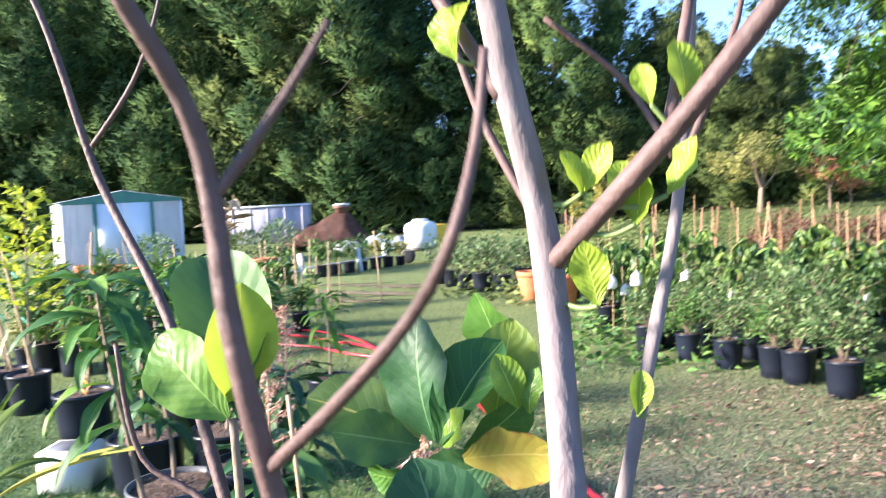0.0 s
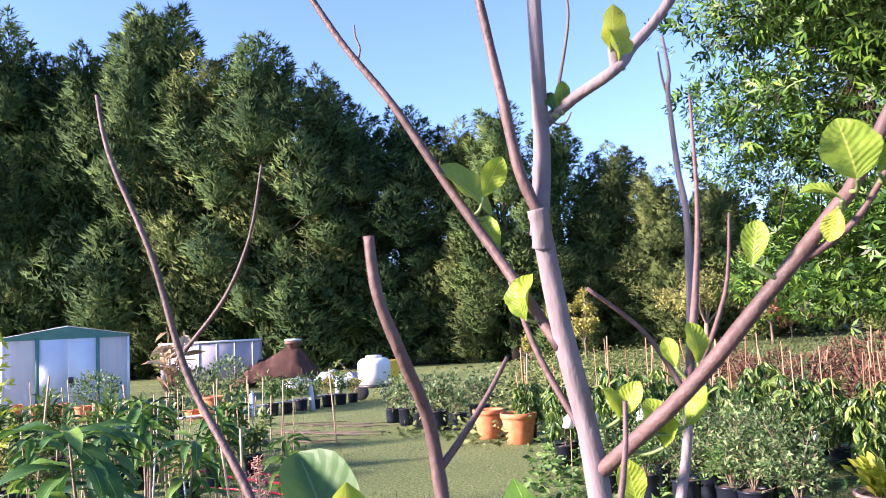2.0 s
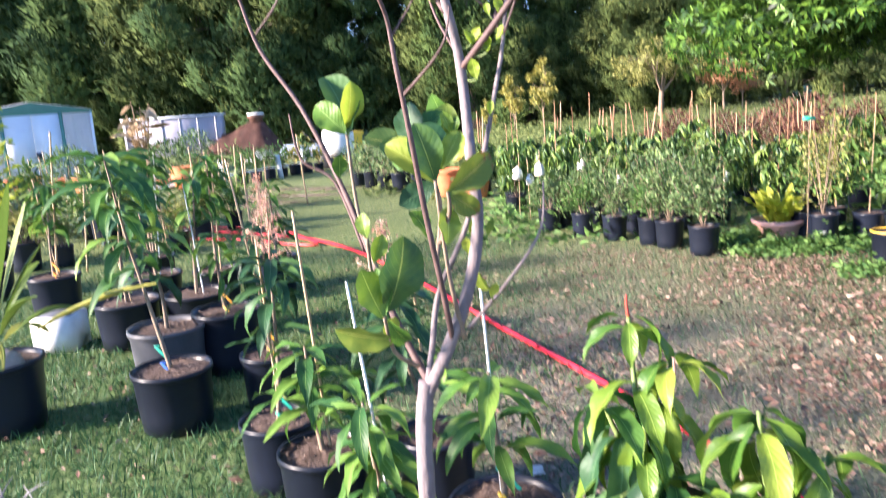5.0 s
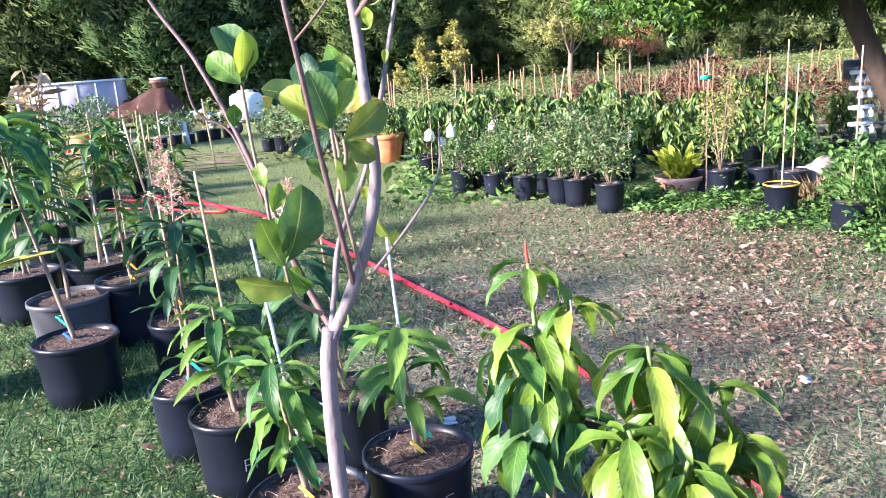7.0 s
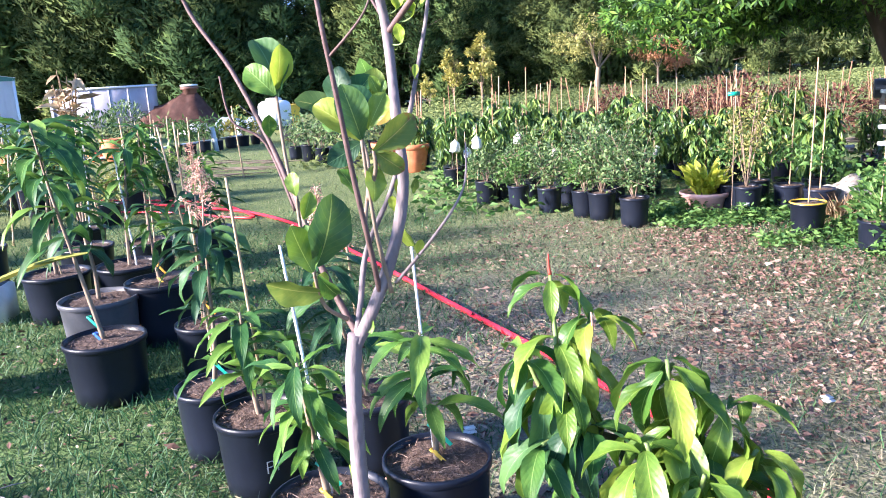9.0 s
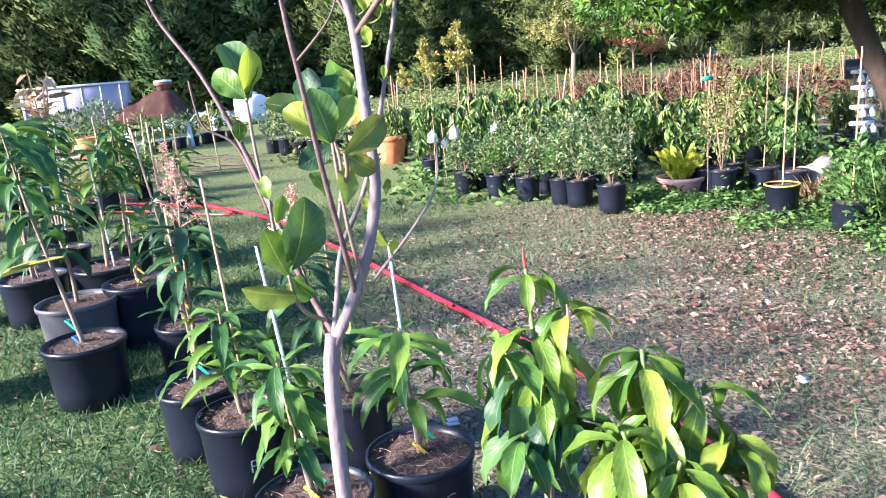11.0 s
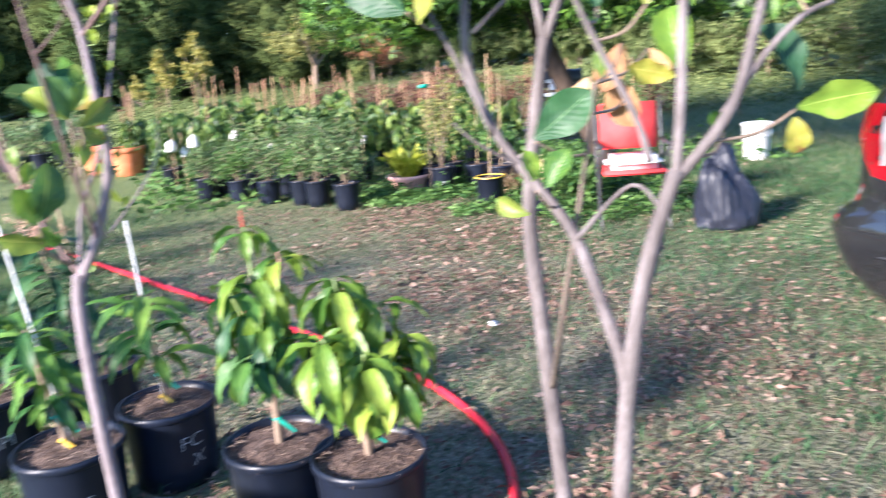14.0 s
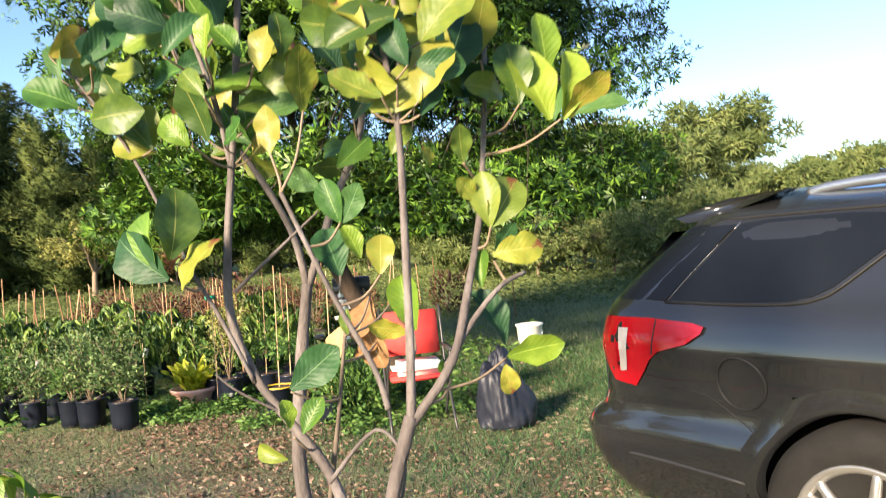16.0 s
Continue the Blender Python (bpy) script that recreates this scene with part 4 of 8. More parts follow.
lime_mango(31, 0.50, 0.70, 0.75, (0.0, 0.0), "tall lime green mango with a red shoot in a pot",
           [(-0.02, 0.1, 0.93, 5, "lime", 0.85), (0.07, 0.08, 0.84, 5, "lime", 0.85), (-0.09, 0.05, 0.77, 6, "mid", 0.95), (0.0, 0.0, 0.72, 6, "lime", 0.95), (0.05, -0.04, 0.62, 5, "mid", 0.95), (-0.06, -0.06, 0.58, 5, "mid", 0.9)], True)
lime_mango(32, 0.74, 0.52, 0.5, (-0.02, -0.02), "bushy lime green mango with drooping leaves in a black pot",
           [(-0.04, 0.05, 0.80, 11, "lime", 0.92), (0.07, 0.02, 0.72, 9, "lime", 0.9), (0.13, 0.0, 0.62, 9, "lime", 0.82), (-0.1, -0.04, 0.66, 9, "lime", 0.92), (0.0, -0.1, 0.62, 8, "lime", 0.95), (0.08, -0.08, 0.54, 8, "lime", 0.85)], False)


# ---- the pale-stemmed young tree that the camera backs away from ----
NODES = []


def branch(parent, pts, r0, r1, material=BARK_PALE, name="branch", knots=0.07):
    if name != "shoot":
        NODES.extend((parent, q) for q in smooth_line(pts, 5))
    return part(name, tube(pts, r0, r1, 10, 6, knots), material, parent)


def tuft(rng, parent, at, kinds, size=1.0, pitch=(-0.3, 1.0), spread=1.0, axis=(0, 0, 1)):
    """A few broad leaves and a short green stalk at a shoot's tip."""
    a0 = rng.uniform(0, 6.28)
    for i, k in enumerate(kinds):
        a = a0 + i * 2.2 + rng.uniform(-0.4, 0.4)
        way = Vector((math.cos(a) * spread, math.sin(a) * spread, rng.uniform(*pitch))) + Vector(axis) * 0.3
        base = Vector(at) + way.normalized() * 0.008
        put_leaf(rng.choice(JACK[k]), parent, aim(base, way, rng.uniform(-0.6, 0.6), size * rng.uniform(0.8, 1.1)))


rng1 = random.Random(77)
young = thing("young_jackfruit_tree", "nearly bare young jackfruit tree with pale bark in a black pot", "tree", (0.10, 0.34, 0))
pot(young, 0.34, 0.29)
O = Vector((0.10, 0.34, 0))


def L(*pts):
    return [Vector(p) - O for p in pts]


branch(young, L((0.10, 0.34, 0.24), (0.09, 0.34, 0.62), (0.092, 0.34, 0.85), (0.104, 0.34, 0.955)), 0.0155, 0.0142, name="trunk")
branch(young, L((0.102, 0.34, 0.93), (0.139, 0.34, 1.0), (0.185, 0.34, 1.11), (0.207, 0.355, 1.22), (0.199, 0.385, 1.33), (0.186, 0.432, 1.485), (0.170, 0.42, 1.58), (0.160, 0.408, 1.66)), 0.0120, 0.0073, name="leader")
branch(young, L((0.159, 0.409, 1.65), (0.164, 0.42, 1.71), (0.165, 0.42, 1.755), (0.1655, 0.42, 1.80), (0.167, 0.43, 2.0)), 0.0074, 0.0050, name="leader")
branch(young, L((0.186, 0.432, 1.472), (0.248, 0.378, 1.534), (0.30, 0.358, 1.594), (0.342, 0.345, 1.644), (0.358, 0.343, 1.666), (0.40, 0.33, 1.745)), 0.0056, 0.0040, BARK_RED)
branch(young, L((0.316, 0.353, 1.612), (0.340, 0.348, 1.626), (0.362, 0.345, 1.648), (0.40, 0.34, 1.715)), 0.0026, 0.0018, BARK_RED)
branch(young, L((0.168, 0.424, 1.737), (0.19, 0.42, 1.752), (0.222, 0.40, 1.765), (0.236, 0.415, 1.785), (0.26, 0.42, 1.811), (0.29, 0.42, 1.855)), 0.0050, 0.0036)
branch(young, L((0.222, 0.401, 1.764), (0.221, 0.40, 1.778), (0.222, 0.40, 1.784)), 0.0042, 0.0036)
branch(young, L((0.174, 0.42, 1.742), (0.182, 0.42, 1.771), (0.191, 0.42, 1.816), (0.189, 0.42, 1.845)), 0.0014, 0.0010, BARK_DARK, "twig")
branch(young, L((0.172, 0.42, 1.737), (0.178, 0.418, 1.733), (0.184, 0.417, 1.734), (0.188, 0.416, 1.741)), 0.0009, 0.0006, BARK_DARK, "twig")
branch(young, L((0.012, 0.46, 1.815), (0.0145, 0.46, 1.827), (0.011, 0.46, 1.838), (0.0105, 0.46, 1.848)), 0.0010, 0.0007, BARK_DARK, "twig")
branch(young, L((0.168, 0.42, 1.567), (0.125, 0.45, 1.636), (0.085, 0.46, 1.70), (0.042, 0.46, 1.773), (-0.002, 0.46, 1.835), (-0.04, 0.46, 1.9)), 0.0046, 0.0026, BARK_RED)
branch(young, L((0.165, 0.405, 1.652), (0.150, 0.40, 1.69), (0.144, 0.40, 1.718), (0.138, 0.40, 1.758), (0.131, 0.40, 1.80), (0.118, 0.40, 1.88)), 0.0047, 0.0032, BARK_RED)
branch(young, L((0.160, 0.408, 1.640), (0.161, 0.405, 1.652), (0.159, 0.403, 1.668)), 0.0075, 0.0079, BARK_PALE, "collar")
branch(young, L((0.104, 0.345, 0.945), (0.114, 0.36, 1.005), (0.13, 0.38, 1.10), (0.179, 0.40, 1.203), (0.215, 0.42, 1.32), (0.243, 0.44, 1.44), (0.256, 0.452, 1.50), (0.266, 0.465, 1.58), (0.270, 0.465, 1.66), (0.2665, 0.465, 1.70), (0.264, 0.465, 1.76), (0.266, 0.465, 1.778), (0.263, 0.465, 1.809)), 0.0058, 0.0012, name="second_stem")
branch(young, L((0.250, 0.377, 1.535), (0.262, 0.395, 1.595), (0.271, 0.41, 1.66), (0.272, 0.406, 1.742)), 0.0034, 0.0009, BARK_RED)
branch(young, L((0.265, 0.465, 1.752), (0.2605, 0.465, 1.775), (0.259, 0.465, 1.796)), 0.0012, 0.0007, BARK_DARK, "twig")
branch(young, L((0.262, 0.455, 1.53), (0.29, 0.445, 1.60), (0.298, 0.445, 1.66)), 0.0026, 0.0008, BARK_RED)
branch(young, L((0.155, 0.335, 1.03), (0.150, 0.30, 1.12), (0.138, 0.262, 1.25), (0.130, 0.235, 1.36), (0.124, 0.217, 1.433), (0.119, 0.210, 1.48), (0.115, 0.211, 1.518), (0.112, 0.205, 1.545), (0.105, 0.187, 1.575), (0.098, 0.178, 1.602), (0.096, 0.175, 1.628)), 0.0050, 0.0024, BARK_RED, "dark_stem")
branch(young, L((0.115, 0.211, 1.517), (0.126, 0.215, 1.531), (0.139, 0.220, 1.550), (0.150, 0.225, 1.569)), 0.0022, 0.0010, BARK_RED)
branch(young, L((0.124, 0.217, 1.433), (0.152, 0.203, 1.456), (0.180, 0.188, 1.482), (0.196, 0.176, 1.503), (0.202, 0.183, 1.527), (0.204, 0.189, 1.549)), 0.0024, 0.0010, BARK_RED)
branch(young, L((0.106, 0.35, 0.95), (0.042, 0.40, 1.06), (-0.007, 0.45, 1.175), (-0.059, 0.5, 1.285), (-0.14, 0.56, 1.43), (-0.226, 0.6, 1.55), (-0.266, 0.6, 1.68), (-0.315, 0.6, 1.795), (-0.33, 0.6, 1.865)), 0.0068, 0.0021, BARK_RED, "left_limb")
branch(young, L((-0.230, 0.6, 1.578), (-0.184, 0.6, 1.63), (-0.154, 0.6, 1.692), (-0.138, 0.6, 1.768)), 0.0025, 0.0013, BARK_RED)
branch(young, L((0.175, 0.4, 1.03), (0.255, 0.4, 1.12), (0.308, 0.4, 1.20), (0.316, 0.4, 1.28)), 0.0035, 0.0015)
branch(young, L((-0.02, 0.48, 1.16), (-0.07, 0.5, 1.29), (-0.13, 0.5, 1.335), (-0.145, 0.5, 1.42)), 0.0035, 0.0018, BARK_RED)
branch(young, L((0.182, 0.43, 1.50), (0.15, 0.45, 1.56), (0.13, 0.46, 1.62)), 0.003, 0.002, BARK_RED)
branch(young, L((0.19, 0.44, 1.61), (0.23, 0.455, 1.575), (0.256, 0.452, 1.53)), 0.0016, 0.0022, BARK_RED)
# leafy shoots on the lower half: each row is a leaf's foot, lean, length and kind
LEAF_DEAD = mat("dead_leaf", [(0.16, 0.075, 0.035), (0.33, 0.19, 0.09), (0.47, 0.33, 0.17)], 30, 0.7, 0.4, 60, spec=0.2, rand="object", thin=0.2, vein=True)
LEAF_FRESH = mat("fresh_leaf", [(0.20, 0.31, 0.03), (0.30, 0.41, 0.035), (0.42, 0.48, 0.06)], 20, 0.42, 0.5, 60, spec=0.35, rand="object", thin=0.4, vein=True)
BROAD = {k: [leaf_mesh("leaf", m, 0.1, w, dr, fold=fo, n=11, blunt=bl, wavy=wv) for w, dr, fo, bl, wv in ((0.056, 0.45, 0.2, 1.3, 0.03), (0.062, 0.8, 0.14, 1.2, 0.045), (0.05, 0.9, 0.32, 1.35, 0.03), (0.058, -0.35, 0.1, 1.25, 0.05))] for k, m in (("jack", LEAF_JACK), ("lime", LEAF_LIME), ("dark", LEAF_DARK), ("old", LEAF_OLD), ("mid", LEAF_MID), ("olive", LEAF_OLIVE), ("fresh", LEAF_FRESH), ("dead", LEAF_DEAD))}
BROAD["round"] = [leaf_mesh("leaf", LEAF_FRESH, 0.1, 0.092, 0.35, fold=0.12, n=12, blunt=0.95, wavy=0.03)]


def leaves(rng, parent, face, rows_):
    for x, y, z, angle, length, kind in rows_:
        put_leaf(rng.choice(BROAD[kind]), parent, facing((x, y, z), angle + rng.uniform(-4, 4), face, length / 0.1, rng.uniform(-0.15, 0.4), rng.uniform(-0.8, 0.8)))


FACE1 = (0.1, -1.0, 0.25)
leaves(rng1, young, FACE1, [(-0.127, 0.136, 1.380, -8, 0.125, "dark"), (-0.127, 0.117, 1.390, 24, 0.082, "fresh"), (-0.128, 0.112, 1.380, -40, 0.078, "mid"), (-0.126, 0.125, 1.376, 12, 0.075, "dark")])
leaves(rng1, young, FACE1, [(-0.022, 0.226, 1.332, -16, 0.098, "dark"), (-0.014, 0.212, 1.334, 26, 0.092, "mid"), (0.030, 0.276, 1.358, -8, 0.086, "mid"), (0.020, 0.25, 1.342, 14, 0.082, "jack"), (0.049, 0.198, 1.366, -14, 0.042, "lime"), (0.056, 0.198, 1.362, -2, 0.034, "lime"), (0.006, 0.202, 1.327, 78, 0.082, "old"),
                            (0.002, 0.223, 1.327, 62, 0.065, "mid"), (-0.033, 0.225, 1.334, -62, 0.095, "olive"), (-0.030, 0.214, 1.332, -80, 0.07, "dark"), (-0.028, 0.19, 1.317, -100, 0.04, "mid"), (-0.011, 0.209, 1.333, 48, 0.042, "lime"), (0.033, 0.214, 1.322, -106, 0.066, "dark")])
leaves(rng1, young, FACE1, [(0.049, -0.035, 1.300, -46, 0.10, "jack"), (0.051, -0.045, 1.302, -14, 0.095, "jack"), (0.055, -0.02, 1.315, -2, 0.09, "dark"), (0.062, -0.040, 1.318, 27, 0.068, "lime"), (0.071, -0.055, 1.282, 53, 0.092, "old"), (0.068, -0.05, 1.286, 128, 0.066, "old"), (0.050, -0.03, 1.298, -118, 0.07, "dark"), (0.064, -0.05, 1.20, 14, 0.062, "lime"), (0.03, -0.03, 1.21, -12, 0.055, "lime")])
leaves(rng1, young, FACE1, [(-0.045, -0.04, 1.092, 30, 0.13, "jack"), (-0.047, -0.06, 1.086, -24, 0.09, "lime"), (-0.050, -0.045, 1.085, -4, 0.08, "mid"), (-0.04, -0.055, 1.08, 150, 0.06, "lime"), (-0.03, -0.04, 1.045, -84, 0.105, "olive"), (-0.062, -0.03, 1.172, 25, 0.05, "lime"), (-0.074, -0.015, 1.211, -10, 0.043, "jack"),
                            (0.087, 0.022, 1.171, 0, 0.032, "lime"), (0.121, 0.034, 1.197, 5, 0.03, "jack"), (0.10, 0.022, 1.14, 160, 0.04, "lime"), (0.064, 0.024, 1.24, 15, 0.043, "jack"), (-0.115, 0.0, 1.311, 5, 0.043, "lime"), (-0.06, 0.0, 1.03, 20, 0.05, "lime"), (0.02, 0.01, 1.0, 155, 0.05, "lime")])
for a, b, c in [((-0.06, 0.07, 1.06), (-0.115, 0.11, 1.22), (-0.128, 0.118, 1.378)), ((0.075, 0.0, 1.03), (0.06, -0.03, 1.15), (0.051, -0.045, 1.302)), ((0.02, 0.1, 1.14), (0.02, 0.19, 1.24), (-0.01, 0.218, 1.333)), ((-0.01, 0.01, 0.98), (-0.04, -0.03, 1.02), (-0.047, -0.055, 1.088)), ((-0.05, -0.04, 1.08), (-0.07, -0.02, 1.15), (-0.074, -0.015, 1.21)), ((0.05, -0.03, 1.2), (0.07, -0.045, 1.25), (0.071, -0.055, 1.284))]:
    branch(young, [a, b, c], 0.0042, 0.0028, STEM_BROWN, "shoot")
# small fresh leaves at the upper nodes, each on a short green stalk from the nearest wood
fresh = [(0.042, 0.122, 1.596, -6, 0.038, "fresh"), (0.044, 0.115, 1.595, -27, 0.03, "fresh"), (0.107, 0.126, 1.519, -17, 0.026, "fresh"), (0.108, 0.127, 1.520, 25, 0.03, "fresh"), (0.150, 0.095, 1.506, -8, 0.035, "fresh"), (0.153, 0.091, 1.505, 15, 0.031, "fresh"), (0.165, 0.100, 1.518, 35, 0.032, "fresh"),
         (0.123, 0.100, 1.460, -11, 0.035, "fresh"), (0.144, 0.071, 1.558, -13, 0.021, "fresh"), (0.159, 0.076, 1.560, 6, 0.028, "fresh"), (0.132, 0.113, 1.402, 8, 0.024, "fresh"), (0.017, 0.165, 1.682, -33, 0.063, "jack"), (0.013, 0.153, 1.696, 25, 0.036, "fresh"), (0.023, 0.158, 1.655, -33, 0.03, "fresh"),
         (0.247, 0.008, 1.664, -10, 0.037, "round"), (0.262, 0.02, 1.668, 30, 0.028, "fresh"), (0.236, 0.012, 1.648, -160, 0.022, "fresh"), (0.238, 0.01, 1.652, -55, 0.024, "fresh"), (0.124, 0.098, 1.776, -6, 0.042, "fresh"), (0.126, 0.096, 1.772, 8, 0.034, "fresh"), (0.077, 0.115, 1.748, -22, 0.019, "mid"), (0.081, 0.115, 1.750, 4, 0.022, "mid"), (0.192, 0.042, 1.620, 8, 0.029, "fresh"), (0.1, 0.05, 1.2, 8, 0.04, "fresh"), (0.12, 0.06, 1.1, 20, 0.03, "fresh")]
for x, y, z, angle, length, kind in fresh:
    p = Vector((x, y - 0.035, z - 0.006))
    q = min((c for o, c in NODES if o is young and c.z < p.z + 0.004), key=lambda c: (c - p).length)
    if (p - q).length > 0.03:
        p = q + (p - q).normalized() * 0.03
    leaves(rng1, young, FACE1, [(p.x, p.y, p.z, angle, length, kind)])
    branch(young, [q, (p + q) / 2 + Vector((0.002, 0, -0.003)), p], 0.0016, 0.0012, STEM_GREEN, "shoot")

# ---- the big-leaved tree by the car ----
BARK_MOTTLED = mat("mottled_bark", [(0.045, 0.036, 0.034), (0.10, 0.083, 0.078), (0.215, 0.19, 0.185)], 22, 0.8, 0.7, 140, stretch=(1, 1, 0.5))
rng2 = random.Random(21)
leafy = thing("jackfruit_tree", "many-stemmed jackfruit tree with large green and yellowing leaves", "tree", (0.93, -0.5, 0))
O = Vector((0.93, -0.5, 0))
branch(leafy, L((0.98, -0.36, -0.03), (1.0, -0.28, 0.45), (0.995, -0.21, 0.86), (0.992, -0.18, 1.05), (1.015, -0.165, 1.22), (1.045, -0.16, 1.39)), 0.0180, 0.0111, BARK_MOTTLED, name="trunk")
branch(leafy, L((1.045, -0.16, 1.38), (1.02, -0.16, 1.5), (0.96, -0.12, 1.64), (0.88, -0.07, 1.78), (0.82, -0.04, 1.95)), 0.0082, 0.0041, BARK_MOTTLED)
branch(leafy, L((1.045, -0.16, 1.38), (1.1, -0.2, 1.55), (1.155, -0.24, 1.7), (1.16, -0.24, 1.88), (1.14, -0.25, 2.05)), 0.0090, 0.0049, BARK_MOTTLED)
branch(leafy, L((0.926, -0.578, -0.03), (0.886, -0.698, 0.5), (0.876, -0.748, 0.88), (0.911, -0.738, 1.09), (0.951, -0.748, 1.225)), 0.0123, 0.0094, BARK_MOTTLED, name="trunk")
branch(leafy, L((0.951, -0.748, 1.215), (0.961, -0.743, 1.33), (0.971, -0.733, 1.47), (0.976, -0.728, 1.62), (0.961, -0.718, 1.76), (0.936, -0.708, 1.95)), 0.0067, 0.0033, BARK_MOTTLED)
branch(leafy, L((0.976, -0.728, 1.62), (0.991, -0.718, 1.72), (0.991, -0.708, 1.95)), 0.0041, 0.0029, BARK_MOTTLED)
branch(leafy, L((0.951, -0.748, 1.215), (1.011, -0.763, 1.29), (1.061, -0.738, 1.38), (1.116, -0.698, 1.48), (1.146, -0.678, 1.58), (1.171, -0.668, 1.75), (1.186, -0.658, 1.95)), 0.0070, 0.0033, BARK_MOTTLED)
branch(leafy, L((1.006, -0.758, 1.285), (1.061, -0.753, 1.345), (1.106, -0.758, 1.385), (1.156, -0.748, 1.40)), 0.0049, 0.0029, BARK_MOTTLED)
branch(leafy, L((0.886, -0.742, 0.93), (0.889, -0.73, 0.985), (0.892, -0.66, 1.06), (0.893, -0.585, 1.13), (0.866, -0.50, 1.20), (0.84, -0.445, 1.26), (0.815, -0.415, 1.36), (0.82, -0.41, 1.47), (0.835, -0.415, 1.60), (0.85, -0.42, 1.72), (0.87, -0.43, 1.95)), 0.0094, 0.0053, BARK_MOTTLED, name="curved_stem")
branch(leafy, L((0.835, -0.415, 1.60), (0.815, -0.41, 1.72), (0.78, -0.39, 1.86)), 0.0051, 0.0033, BARK_MOTTLED)
branch(leafy, L((0.835, -0.45, 1.255), (0.79, -0.44, 1.365), (0.76, -0.41, 1.44), (0.73, -0.37, 1.54), (0.69, -0.33, 1.65), (0.62, -0.28, 1.78)), 0.0037, 0.0025, BARK_MOTTLED)
branch(leafy, L((0.995, -0.25, 0.75), (0.932, -0.43, 0.90), (0.913, -0.535, 1.08), (0.93, -0.55, 1.2), (0.95, -0.55, 1.32)), 0.0061, 0.0025, BARK_DARK)
branch(leafy, L((0.86, -0.67, 1.14), (0.92, -0.70, 1.205), (0.95, -0.72, 1.16), (0.935, -0.72, 1.09)), 0.0033, 0.0016, BARK_MOTTLED)
branch(leafy, L((0.845, -0.61, 1.54), (0.89, -0.65, 1.40), (0.925, -0.70, 1.29), (0.93, -0.725, 1.235)), 0.0033, 0.0045, BARK_MOTTLED)
branch(leafy, L((0.82, -0.43, 1.40), (0.90, -0.45, 1.47), (0.96, -0.46, 1.52)), 0.0033, 0.0020, BARK_MOTTLED)
branch(leafy, L((0.86, -0.49, 1.21), (0.80, -0.48, 1.25), (0.77, -0.47, 1.28)), 0.0025, 0.0016, BARK_MOTTLED)
FACE2 = (-0.5, -0.86, 0.2)
leaves(rng2, leafy, FACE2, [(-0.223, 0.002, 1.43, -55, 0.11, "dark"), (-0.219, 0.0, 1.459, 15, 0.11, "olive"), (-0.207, -0.008, 1.413, 20, 0.095, "old"), (-0.236, 0.01, 1.446, -25, 0.095, "mid"), (-0.184, -0.018, 1.62, -45, 0.062, "lime"),
                            (-0.085, -0.079, 1.6, 0, 0.07, "olive"), (-0.04, -0.105, 1.657, -5, 0.095, "old"), (-0.155, -0.034, 1.746, 5, 0.062, "lime")])
leaves(rng2, leafy, FACE2, [(-0.006, -0.128, 1.492, -20, 0.07, "mid"), (-0.003, -0.13, 1.492, 35, 0.066, "dark"), (-0.012, -0.126, 1.416, -10, 0.084, "dark"), (0.015, -0.142, 1.439, -15, 0.055, "lime"), (0.038, -0.156, 1.414, 5, 0.066, "olive"),
                            (0.075, -0.18, 1.33, -15, 0.089, "lime"), (0.066, -0.174, 1.327, -70, 0.059, "old"), (-0.084, -0.084, 1.258, 55, 0.095, "dark"), (-0.089, -0.082, 1.203, 0, 0.044, "lime"), (-0.074, -0.092, 1.194, 30, 0.059, "lime"), (-0.095, -0.079, 1.159, -70, 0.051, "olive"), (-0.009, -0.129, 1.331, 0, 0.038, "olive")])
leaves(rng2, leafy, FACE2, [(0.151, -0.222, 1.565, -5, 0.057, "olive"), (0.11, -0.197, 1.562, 0, 0.033, "old"), (0.178, -0.24, 1.47, -10, 0.082, "olive"), (0.178, -0.24, 1.47, 30, 0.091, "old"), (0.165, -0.231, 1.508, -45, 0.048, "old"), (0.161, -0.231, 1.384, 0, 0.059, "lime"),
                            (0.181, -0.242, 1.433, 35, 0.051, "dark"), (0.178, -0.24, 1.43, 80, 0.077, "old"), (0.183, -0.245, 1.301, -10, 0.091, "dark"), (0.185, -0.247, 1.282, 80, 0.084, "lime"), (0.181, -0.244, 1.271, 165, 0.048, "old"), (0.113, -0.204, 1.256, -20, 0.033, "lime")])
leaves(rng2, leafy, FACE2, [(0.262, -0.288, 1.616, -15, 0.124, "lime"), (0.277, -0.298, 1.615, 20, 0.11, "lime"), (0.281, -0.3, 1.618, 45, 0.088, "old"), (0.268, -0.292, 1.616, 5, 0.066, "dark"), (0.293, -0.307, 1.62, 75, 0.081, "dark"),
                            (0.226, -0.266, 1.642, -5, 0.102, "olive"), (0.096, -0.187, 1.662, -10, 0.081, "olive"), (0.135, -0.211, 1.688, 30, 0.117, "dark"), (0.148, -0.219, 1.694, -35, 0.11, "olive"), (0.074, -0.173, 1.709, 0, 0.073, "lime")])
